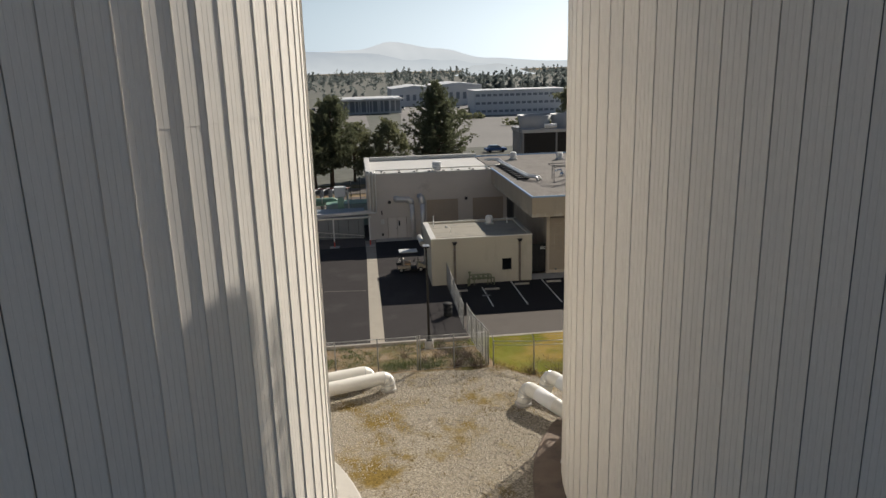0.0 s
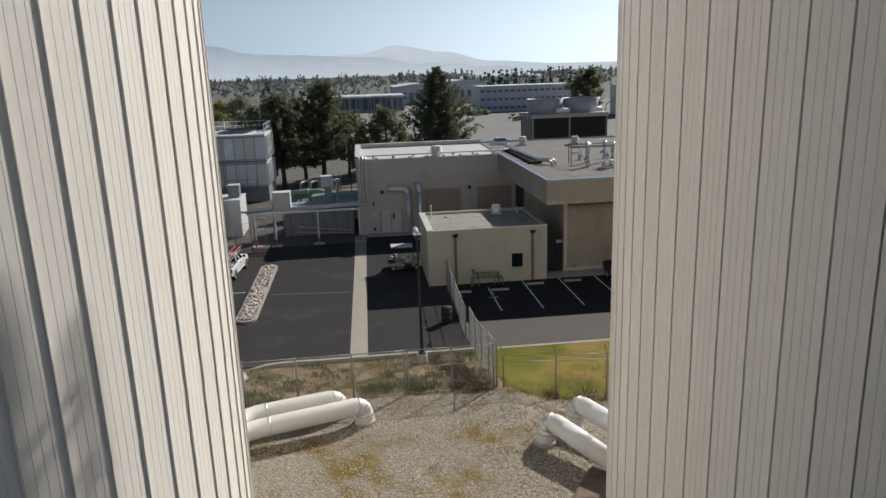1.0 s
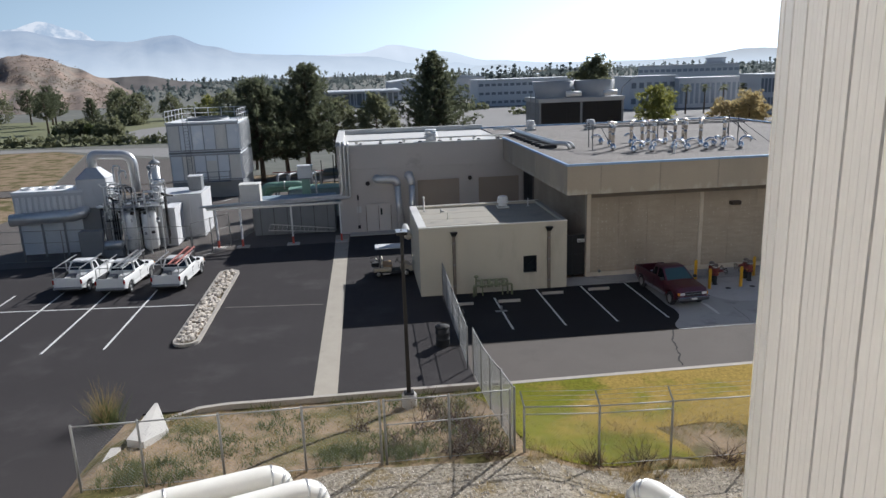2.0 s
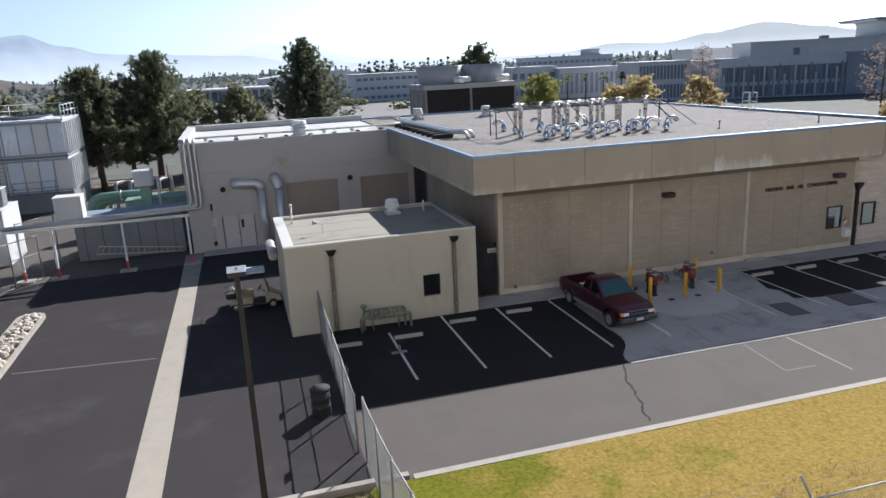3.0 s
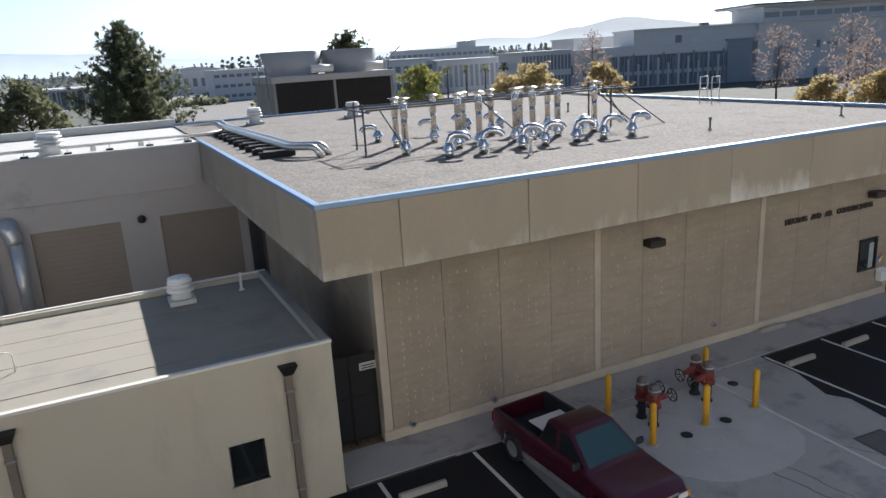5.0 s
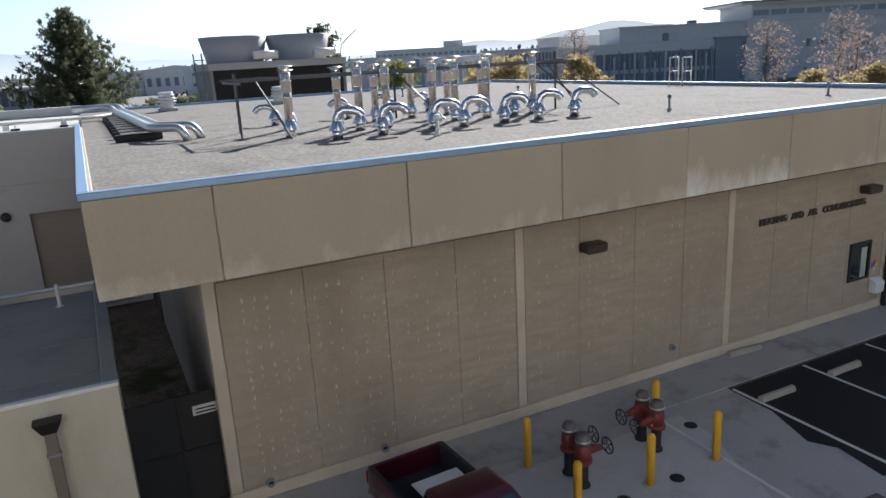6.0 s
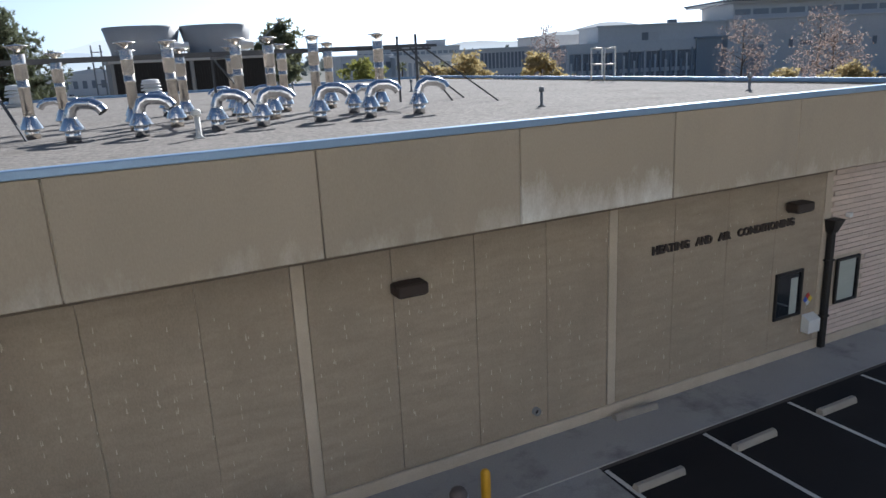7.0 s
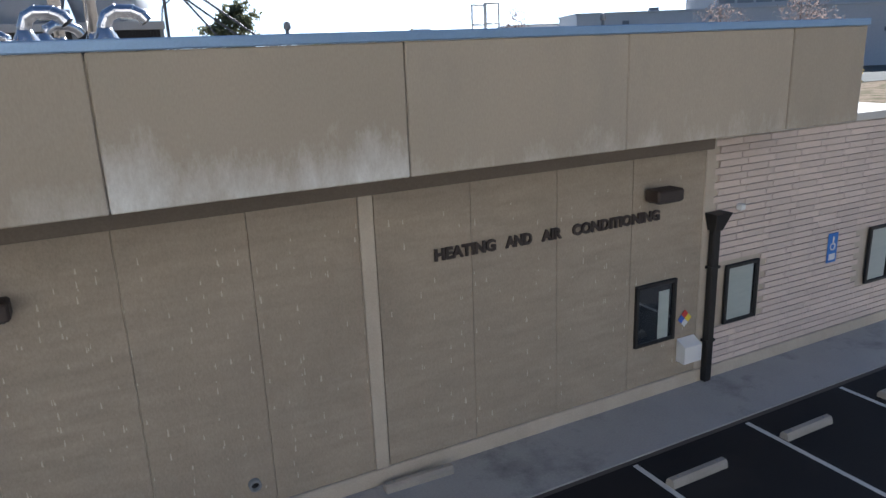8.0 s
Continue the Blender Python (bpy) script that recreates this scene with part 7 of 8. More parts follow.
# cooling tower block (white, two tiers)
M_COWL = material("grey fan stack", (0.40, 0.41, 0.42), 0.6, 0, (0.34, 0.35, 0.36), 1.0, 0.8, 30, 0.06, 0.05, stretch=(1, 1, 0.3))
ct = thing("cooling_tower", (-17.1, 90.4, 0), "white two-tier cooling tower with side louvres and roof rails", "cooling tower")
part("plinth", Mesh().box(0, 6.7, 0, 7.0, 0, 1.6), M_GREYMETAL, ct)
part("lower_tier", Mesh().box(0, 6.7, 0, 7.0, 1.6, 4.35, 0.03), M_TOWERBLUE, ct)
part("upper_tier", Mesh().box(0, 6.7, 0, 7.0, 4.5, 7.2, 0.03), M_TOWERBLUE, ct)
part("waist", Mesh().box(-0.06, 6.76, -0.06, 7.06, 4.33, 4.52, 0.02), M_GREYMETAL, ct)
for tz in (1.7, 4.6):
    for k in range(6):
        part("side_panel", Mesh().box(0.1 + 1.1 * k, 1.12 + 1.1 * k, -0.03, 0.0, tz + 0.12, tz + 2.4, 0.01), M_TOWERBLUE if (k * 3 + int(tz)) % 4 else M_INSUL, ct)
        part("panel_rib", Mesh().box(0.03 + 1.1 * k, 0.1 + 1.1 * k, -0.09, 0.0, tz, tz + 2.5), M_COWL, ct)
    part("girt", Mesh().box(0, 6.7, -0.12, 0.0, tz + 2.42, tz + 2.56), M_COWL, ct)
    part("girt", Mesh().box(0, 6.7, -0.12, 0.0, tz - 0.02, tz + 0.1), M_COWL, ct)
    for k in range(9):
        lv = part("louver_bay", Mesh().box(6.70, 6.80, 0.1 + 0.76 * k, 0.76 + 0.76 * k, tz + 0.05, tz + 2.45), M_GREYMETAL, ct, "grey louvre bay")
        part("mullion", Mesh().box(6.70, 6.92, 0.03 + 0.76 * k, 0.11 + 0.76 * k, tz, tz + 2.5), M_WHITEMETAL, lv)
part("deck", Mesh().box(-0.1, 6.8, -0.1, 7.1, 7.2, 7.35, 0.02), M_WHITEMETAL, ct)
for z in (7.9, 8.4):
    part("rail", Mesh().tube([(0, 0, z), (0, 7, z), (6.7, 7, z), (6.7, 0, z)], 0.035, 6), M_WHITEMETAL, ct)
for x, y in [(0, 7 * k / 5) for k in range(6)] + [(6.7, 7 * k / 5) for k in range(6)] + [(6.7 * k / 5, 7) for k in range(1, 5)]:
    part("rail_post", Mesh().tube([(x, y, 7.35), (x, y, 8.4)], 0.035, 6), M_WHITEMETAL, ct)
la = part("ladder", Mesh().tube([(1.6, -0.15, 1.0), (1.6, -0.15, 8.2)], 0.03, 6).tube([(2.05, -0.15, 1.0), (2.05, -0.15, 8.2)], 0.03, 6), M_GREYMETAL, ct, "grey access ladder")
for k in range(24):
    part("rung", Mesh().tube([(1.6, -0.15, 1.1 + 0.3 * k), (2.05, -0.15, 1.1 + 0.3 * k)], 0.015, 5), M_GREYMETAL, la)
part("balcony", Mesh().box(2.6, 5.6, -0.9, -0.1, 1.55, 1.63), M_GREYMETAL, ct, "small access balcony")
for x in (2.6, 3.6, 4.6, 5.6):
    part("balcony_post", Mesh().tube([(x, -0.88, 1.6), (x, -0.88, 2.6)], 0.03, 6), M_GREYMETAL, ct)
for z in (2.1, 2.6):
    part("balcony_rail", Mesh().tube([(2.6, -0.1, z), (2.6, -0.88, z), (5.6, -0.88, z), (5.6, -0.1, z)], 0.025, 6), M_GREYMETAL, ct)
part("door", Mesh().box(3.4, 4.4, -0.05, -0.03, 1.7, 3.6), M_INSUL, ct, "white access door")
part("fan_cowl", Mesh().lathe([(2.2, 7.35), (2.0, 7.5), (2.1, 7.62)], 24, Matrix.Translation((3.3, 3.5, 0)), False), M_GREYMETAL, ct)

ct.scale = (1.055, 1.06, 1.055)

# large cooling tower behind the workshop roof
cb = thing("cooling_tower", (21.2, 89.6, 0), "dark louvred cooling tower with two wide grey fan stacks", "cooling tower")
part("basin", Mesh().box(-0.2, 9.2, -0.2, 6.2, 0, 4.5), M_GREYMETAL, cb)
for k in range(2):
    part("fill_louver", Mesh().box(0.15 + 4.55 * k, 4.4 + 4.55 * k, -0.12, 0.0, 4.6, 8.3), M_BLACK, cb, "dark louvre face")
    for q in range(26):
        part("blade", Mesh().box(0.2 + 4.55 * k + 0.16 * q, 0.23 + 4.55 * k + 0.16 * q, -0.17, -0.12, 4.6, 8.3), M_DARK, cb)
part("frame", Mesh().box(0, 9.1, 0, 6, 4.5, 8.3, 0.02), M_GREYMETAL, cb)
for x in (-0.05, 4.42, 8.95):
    part("corner_post", Mesh().box(x, x + 0.2, -0.2, 0.05, 4.4, 8.3), M_GREYMETAL, cb)
part("deck", Mesh().box(-0.15, 9.25, -0.25, 6.2, 8.3, 8.75, 0.03), M_COWL, cb)
for k in range(2):
    part("fan_cowl", Mesh().lathe([(1.9, 8.7), (1.95, 9.1), (2.28, 10.45), (2.2, 10.45), (1.88, 9.0)], 32, Matrix.Translation((2.2 + 4.5 * k, 2.6, 0)), False), M_COWL, cb, "wide flared fan stack")
part("motor", Mesh().tube([(2.9, -0.1, 9.15), (4.5, -0.1, 9.15)], 0.28, 12), M_WHITEMETAL, cb)
part("motor", Mesh().tube([(7.0, -0.1, 9.15), (8.4, -0.1, 9.15)], 0.28, 12), M_WHITEMETAL, cb)
sd = part("stair", Mesh().tube([(-0.9, 0, 3), (-0.9, 0, 9.4)], 0.05, 6).tube([(-0.4, 0, 3), (-0.4, 0, 9.4)], 0.05, 6), M_GREYMETAL, cb, "grey caged ladder")
for k in range(7):
    part("hoop", Mesh().tube([(-0.9, 0, 3.6 + 0.9 * k), (-0.95, -0.5, 3.6 + 0.9 * k), (-0.35, -0.5, 3.6 + 0.9 * k), (-0.4, 0, 3.6 + 0.9 * k)], 0.03, 5), M_GREYMETAL, sd)
part("davit", Mesh().tube([(9.2, 1, 8.4), (9.4, 1, 9.6), (10.6, 1, 10.6)], 0.05, 6), M_GREYMETAL, cb)

# ---- vegetation ----
def leaf_cloud(m, blobs, count, size, rng, flat=0.0, droop=0.0, slim=0.5, clumps=9):
    """Leaves gathered in small clumps over a set of boughs, with gaps between."""
    tot = sum(b[3] ** 2 for b in blobs)
    for bx, by, bz, br in blobs:
        n = max(3, int(count * br ** 2 / tot))
        for c in range(clumps):
            u = Vector((rng.gauss(0, 1), rng.gauss(0, 1), rng.gauss(0, 1))).normalized()
            rad = br * rng.uniform(0.35, 1.05)
            q = Vector((bx + u.x * rad, by + u.y * rad, bz + u.z * rad * (1 - flat)))
            cr = br * rng.uniform(0.16, 0.34)
            for k in range(max(1, n // clumps)):
                p = q + Vector((rng.gauss(0, cr), rng.gauss(0, cr), rng.gauss(0, cr * 0.7)))
                s = size * rng.uniform(0.5, 1.3)
                a = (Vector((rng.gauss(0, 1), rng.gauss(0, 1), rng.gauss(0, 1) - droop)) + u * 0.8).normalized()
                b = a.orthogonal().normalized()
                b.rotate(Matrix.Rotation(rng.uniform(0, 6.28), 3, a))
                b = b * s * slim
                m.add([p - a * s * 0.6 - b * 0.3, p + b - a * 0.1 * s, p + a * s * 0.6, p - b - a * 0.1 * s], [(0, 1, 2, 3)])
    return m


def tree(x, y, h, width, mat, label, seed, leaves=2600, size=0.34, trunk=0.22, bare=0.28, shape="round", z=0.0, group=""):
    rng = random.Random(seed)
    t = thing("tree", (x, y, z), label, "tree", group)
    tm = Mesh()
    lean = rng.uniform(-0.3, 0.3)
    pts = [(0, 0, -0.1), (lean * 0.3, 0.1, h * 0.3), (lean * 0.7, 0.0, h * 0.6), (lean, 0.1, h * 0.92)]
    tm.tube(pts, [trunk, trunk * 0.8, trunk * 0.5, 0.03], 8)
    blobs = []
    nb = 46 if shape == "pine" else 30
    for k in range(nb):
        f_ = k / (nb - 1)
        zz = h * (bare + (0.97 - bare) * f_)
        if shape == "pine":
            prof = (1 - f_) ** 0.72 * (0.8 + 0.3 * min(1, f_ * 6))
            a = k * 2.4 + rng.uniform(-0.4, 0.4)
            rad = width * 0.5 * prof * rng.uniform(0.45, 0.85)
            br = max(0.35, width * 0.135 * (0.55 + prof) * rng.uniform(0.7, 1.2))
        else:
            prof = math.sin(math.pi * min(1, 0.16 + 0.84 * f_)) ** 0.6
            a = k * 2.4 + rng.uniform(-0.5, 0.5)
            rad = width * 0.5 * prof * rng.uniform(0.35, 0.85)
            br = width * 0.14 * rng.uniform(0.6, 1.35)
        c = (lean * f_ + rad * math.cos(a), rad * math.sin(a), zz)
        blobs.append((*c, br))
        base = Vector((lean * f_, 0, max(h * bare * 0.8, zz - rad * 0.45)))
        tm.tube([base, (base + Vector(c)) / 2 + Vector((0, 0, 0.1)), c], [trunk * 0.28, trunk * 0.18, 0.02], 5)
    part("trunk", tm, M_BARK, t, "brown trunk and limbs")
    part("crown", leaf_cloud(Mesh(), blobs, leaves, size, rng, 0.25 if shape == "pine" else 0.1, -0.6 if shape == "pine" else 0.0, 0.26 if shape == "pine" else 0.42), mat, t, "uneven leafy crown")
    return t


def pine(x, y, h, width, label, seed, limbs=110, bare=0.1, group="", top=0.72):
    """A pine with upswept limbs, each carrying tufts of long needles."""
    rng = random.Random(seed)
    t = thing("tree", (x, y, 0.0), label, "tree", group)
    tm, cr = Mesh(), Mesh()
    lean = rng.uniform(-0.4, 0.4)
    tm.tube([(0, 0, -0.1), (lean * 0.3, 0.1, h * 0.3), (lean * 0.7, 0.0, h * 0.65), (lean, 0.05, h * 0.97)], [0.034 * h ** 0.9, 0.026 * h ** 0.9, 0.014 * h ** 0.9, 0.03], 9)
    for k in range(limbs):
        f_ = (k + rng.random()) / limbs
        z0 = h * (bare + (0.95 - bare) * f_)
        prof = (1 - f_) ** top * (0.75 + 0.25 * min(1, f_ * 4.5))
        a = k * 2.4 + rng.uniform(-0.5, 0.5)
        L = max(0.45, width * 0.54 * prof * rng.choice((0.5, 0.75, 0.9, 1.0, 1.12)))
        d = Vector((math.cos(a), math.sin(a), 0))
        o = Vector((lean * f_, 0.05, z0))
        rise = rng.uniform(0.12, 0.5) + 0.5 * f_
        path = [o, o + d * L * 0.5 + Vector((0, 0, L * rise * 0.25)), o + d * L * 0.85 + Vector((0, 0, L * rise * 0.62)), o + d * L + Vector((0, 0, L * rise * 0.95))]
        tm.tube(path, [0.02 + 0.012 * L, 0.012 + 0.008 * L, 0.012, 0.006], 5, caps=False)
        nt = max(3, int(3.4 * L) + 2)
        for q in range(nt):
            u = 0.25 + 0.75 * (q + rng.random()) / nt
            i = 0 if u < 0.5 else (1 if u < 0.85 else 2)
            w0, w1 = ((0, 0.5), (0.5, 0.85), (0.85, 1.0))[i]
            c = path[i].lerp(path[i + 1], (u - w0) / (w1 - w0)) + Vector((rng.gauss(0, 0.16), rng.gauss(0, 0.16), rng.gauss(0.05, 0.12))) * (0.4 + 0.16 * L)
            ax = (d * rng.uniform(0.3, 0.9) + Vector((rng.gauss(0, 0.35), rng.gauss(0, 0.35), rng.uniform(0.3, 1.0)))).normalized()
            for n_ in range(13):
                e = (ax * 0.75 + Vector((rng.gauss(0, 0.5), rng.gauss(0, 0.5), rng.gauss(0, 0.5)))).normalized()
                b = e.orthogonal().normalized()
                b.rotate(Matrix.Rotation(rng.uniform(0, 6.28), 3, e))
                ln, wd_ = rng.uniform(0.3, 0.62), rng.uniform(0.035, 0.075)
                cr.add([c, c + e * ln * 0.5 + b * wd_, c + e * ln, c + e * ln * 0.5 - b * wd_], [(0, 1, 2, 3)])
    part("trunk", tm, M_BARK, t, "brown trunk and limbs")
    part("crown", cr, M_PINE, t, "spiky dark needle crown")
    return t


pine(13.6, 121.0, 15.1, 13.4, "large dark green pine behind the plant building", 3, 260, 0.05, "", 0.78)
for x, y, h, w_, s in ((-9.2, 100, 12.0, 8.4, 21), (-6.6, 103, 10.4, 7.2, 28), (-4.3, 105, 13.6, 8.4, 22)):
    pine(x, y, h, w_, "tall dark green pine with open limbs behind the yard", s, 185, 0.2, "trees behind the yard", 0.5)
tree(-0.9, 109, 9.0, 7.5, M_OAK, "rounded olive green tree behind the plant building", 24, 7000, 0.34, 0.22, 0.25)
tree(4.6, 109, 9.2, 7.5, M_OAK, "rounded olive green tree behind the plant building", 25, 7000, 0.34, 0.22, 0.2)
tree(-11.5, 112, 8.0, 5.0, M_OAK, "small olive green tree by the campus road", 23, 3000, 0.34, 0.2, 0.2)
tree(47.3, 150, 13.6, 8.5, M_OAK, "broad olive tree beyond the cooling tower", 26, 5200, 0.5, 0.3, 0.4)
tree(60, 150, 7.6, 9.0, M_YELLOWLEAF, "yellow green tree beyond the workshop", 31, 3800, 0.45, 0.2, 0.15)
for x, y, h, w_, s in ((50.2, 106, 6.6, 6.5, 33), (53.6, 105, 7.6, 6.5, 34), (59.6, 101, 7.4, 6.0, 35), (78.0, 88.5, 4.9, 6.0, 36), (84.5, 86, 5.0, 6.5, 38), (57.5, 112, 7.4, 6.5, 39)):
    tree(x, y, h, w_, M_AUTUMN, "golden autumn street tree", s, 3600, 0.36, 0.18, 0.15, group="autumn trees by the campus")
for x, y, h, w_, s in ((82.0, 132, 11.5, 8, 37), (100, 112, 10.5, 9, 40), (110, 108, 11.5, 10, 41), (90, 92, 8.6, 9, 42)):
    tree(x, y, h, w_, M_RUST, "thinly leaved rust coloured tree", s, 2500, 0.2, 0.16, 0.22, group="rust trees by the campus")
for x, y, h, w_, s in ((-74, 204, 10.0, 8.5, 51), (-80.5, 226, 9.5, 8, 53), (-88, 243, 11.5, 10, 55), (-97, 250, 10.5, 10, 57), (-57.5, 188, 8.6, 4.2, 59)):
    pine(x, y, h, w_, "dark park pine on a bare trunk", s, 60, 0.32, "park pines", 0.5)
for x, y, h, w_, s in ((-67, 240, 9.4, 11, 52), (-60, 232, 8, 10, 54), (-72, 252, 9.5, 11, 56), (-54, 246, 7, 9, 58), (-46, 262, 6.5, 9, 60), (-33, 220, 8.5, 10, 62), (-26, 200, 6.5, 8, 64), (-24, 225, 7, 10, 66), (-14, 205, 6, 8, 68), (-20, 250, 7, 10, 70), (-112, 262, 9, 11, 71), (-104, 232, 8, 9, 73)):
    tree(x, y, h, w_, M_OAK if s != 60 else M_YELLOWLEAF, "olive green park tree beyond the yard", s, 2600, 0.5, 0.2, 0.12, group="park trees")
for x, y, w_, s in ((-61.5, 183, 1.7, 1), (-58.5, 181, 2.2, 2), (-54.8, 180, 1.7, 3), (-51, 177, 2.3, 4), (-48.6, 174, 1.5, 5), (-65, 188, 1.4, 6), (-65, 232, 2.6, 7), (-60, 226, 2.4, 8), (-45, 240, 2.4, 10)):
    rng = random.Random(s)
    t = thing("shrub", (x, y, 0), "tall rounded green shrub on the park lawn", "shrub", "park shrubs")
    part("foliage", leaf_cloud(Mesh(), [(rng.uniform(-0.8, 0.8) * w_, rng.uniform(-0.7, 0.7) * w_, rng.uniform(0.3, 1.55) * w_, rng.uniform(0.5, 0.85) * w_) for k in range(11)], 1600, 0.5, rng), M_OAK if s % 3 else M_SHRUB, t)
    part("stems", Mesh().tube([(0, 0, 0), (0.2, 0, 1.6)], [0.1, 0.03], 6), M_BARK, t)

# Distance haze is put into this leaf colour, paler and bluer.
M_FARLEAF = leaf_material("haze paled far leaves", (0.175, 0.20, 0.19), (0.135, 0.16, 0.155))
# far woods and suburb: one body of small trees
fw = Mesh()
rng = random.Random(77)
for k in range(3600):
    a = radians(rng.uniform(-33, 46))
    d = 420 * 6 ** (rng.random() ** 0.6)
    x, y = d * math.sin(a), d * math.cos(a)
    s = rng.uniform(2.4, 5.2) * (0.9 + d / 2200)
    cone = rng.random() < 0.12
    if cone:
        s *= 1.6
    bl = [(x, y, s * 0.25, s * 0.38), (x + rng.uniform(-1, 1), y, s * 0.55, s * 0.30), (x, y, s * 0.85, s * 0.14 if cone else s * 0.24)]
    if cone:
        bl.append((x, y, s * 1.15, s * 0.07))
    leaf_cloud(fw, bl, 24, s * 0.36, rng, clumps=3)
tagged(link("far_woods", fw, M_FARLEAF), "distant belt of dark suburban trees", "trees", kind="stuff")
cw = Mesh()
for k in range(26):
    x = 70 + rng.uniform(0, 62)
    y = 415 + rng.uniform(-10, 30)
    s = rng.uniform(8, 14)
    leaf_cloud(cw, [(x, y, s * (0.2 + 0.2 * q), s * 0.2 * (1.05 - 0.24 * q)) for q in range(5)], 130, s * 0.14, rng)
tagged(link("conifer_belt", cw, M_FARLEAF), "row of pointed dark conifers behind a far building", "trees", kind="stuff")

# weeds on the bank and gravel
wd = Mesh()
rng = random.Random(9)


def tuft(m, x, y, h, n, spread):
    z = ground_z(x, y)
    for k in range(n):
        a = rng.uniform(0, 6.28)
        r = rng.uniform(0, spread)
        p = Vector((x + r * math.cos(a), y + r * math.sin(a), z))
        q = p + Vector((rng.uniform(-0.5, 0.5) * h, rng.uniform(-0.5, 0.5) * h, h * rng.uniform(0.5, 1.1)))
        s = Vector((math.cos(a + 1.57), math.sin(a + 1.57), 0)) * 0.012
        m.add([p - s, p + s, q], [(0, 1, 2)])


for k in range(700):
    x, y = rng.uniform(-6, 24), rng.uniform(20, 33)
    if noise.noise((x * 0.33, y * 0.33, 5)) > -0.05 and math.hypot(x - 16.2, y - 18.7) > 11.3 and math.hypot(x + 11.8, y - 18.7) > 11.3:
        tuft(wd, x, y, rng.uniform(0.06, 0.18), 12, 0.22)
for k in range(900):
    x, y = rng.uniform(-6, 6), rng.uniform(33, 39.7)
    tuft(wd, x, y, rng.uniform(0.04, 0.14), 9, 0.2)
for k in range(220):
    x, y = rng.uniform(6.3, 26), rng.uniform(32.4, 33.6)
    tuft(wd, x, y, rng.uniform(0.15, 0.45), 14, 0.25)
for k in range(650):
    x, y = rng.uniform(8.5, 28), rng.gauss(35.3, 0.6)
    tuft(wd, x, y, rng.uniform(0.05, 0.16), 13, 0.3)
tuft(wd, -7.7, 39.9, 1.5, 150, 0.5)
gw2 = Mesh()
tagged(link("dry_weeds", wd, M_DRYSTALK), "dry straw coloured weeds on the bank", "weeds", kind="stuff")
tuft(gw2, -7.5, 39.7, 1.1, 220, 0.6)
for k in range(150):
    x, y = rng.choice(((-5, 33.6), (-3.9, 33.5), (0.9, 33.8), (2.7, 33.7), (3.4, 33.9), (1.3, 34.4), (-4.6, 34.5)))
    x, y = x + rng.gauss(0, 0.5), y + rng.gauss(0, 0.3)
    tuft(gw2, x, y, rng.uniform(0.2, 0.5), 14, 0.25)
for k in range(900):
    x, y = rng.uniform(-5.8, 6), rng.uniform(33.3, 39.6)
    if noise.noise((x * 0.5, y * 0.5, 9)) > 0.05 - 0.03 * max(0.0, x - 1):
        tuft(gw2, x, y, rng.uniform(0.08, 0.3), 15, 0.3)
tagged(link("green_weeds", gw2, M_SHRUB), "green weeds along the fence foot", "weeds", kind="stuff")
bt = Mesh()
rb = random.Random(4)
for x, y, n in ((4.4, 33.6, 60), (4.9, 35.5, 50), (4.1, 37.0, 40), (5.0, 34.5, 60), (10.0, 33.6, 36), (4.6, 36.4, 50), (3.6, 35.6, 40), (2.6, 34.2, 50), (5.3, 33.2, 60), (1.6, 36.2, 30), (3.9, 38.2, 30), (8.4, 33.3, 40), (12.5, 33.2, 40)):
    for k in range(n):
        a, el = rb.uniform(0, 6.28), rb.uniform(0.1, 1.3)
        z = ground_z(x, y)
        L = rb.uniform(0.3, 0.95)
        p = Vector((x + rb.gauss(0, 0.2), y + rb.gauss(0, 0.2), z))
        q = p + L * Vector((math.cos(a) * math.cos(el), math.sin(a) * math.cos(el), math.sin(el)))
        bt.tube([p, (p + q) / 2 + Vector((rb.gauss(0, 0.06), rb.gauss(0, 0.06), 0.05)), q], [0.014, 0.009, 0.004], 4, caps=False)
tagged(link("dead_brush", bt, material("dead brown twigs", (0.10, 0.065, 0.045), 0.95)), "dead brown brush tangled on the bank", "brush", kind="stuff")

# short turf on the lawn
tf = Mesh()
rng = random.Random(63)
for k in range(9000):
    x, y = 6.4 + 22 * rng.random() ** 1.6, rng.uniform(33.4, 39.75)
    if x > 11 and y < 35.4 + 0.4 * noise.noise((x * 0.5, 2, 1)):
        continue
    if noise.noise((x * 0.9, y * 0.9, 3)) > -0.1:
        tuft(tf, x, y, rng.uniform(0.015, 0.045), 6, 0.12)
tagged(link("turf", tf, M_GRASS), "short uneven green and golden turf", "grass", kind="stuff")

# loose stones on the gravel
pb_ = Mesh()
rng = random.Random(31)
for k in range(11000):
    x, y = rng.uniform(-6, 14), rng.uniform(20, 32.7)
    if math.hypot(x - 16.19, y - 18.74) < 11.25 or math.hypot(x + 11.8, y - 18.66) < 11.25 or noise.noise((x * 0.33, y * 0.33, 5)) > 0.22:
        continue
    s, z = rng.uniform(0.025, 0.06), ground_z(x, y) + 0.015
    a = rng.uniform(0, 6.28)
    c, d = s * math.cos(a), s * math.sin(a)
    pb_.add([(x + c, y + d, z), (x - d, y + c, z + 0.2 * s), (x - c * 0.9, y - d * 0.9, z), (x + d, y - c, z), (x + 0.2 * c, y, z + 0.8 * s)], [(0, 1, 4), (1, 2, 4), (2, 3, 4), (3, 0, 4)])
tagged(link("loose_stones", pb_, M_STONE), "pale crushed stones scattered over the yard", "stones", kind="stuff")

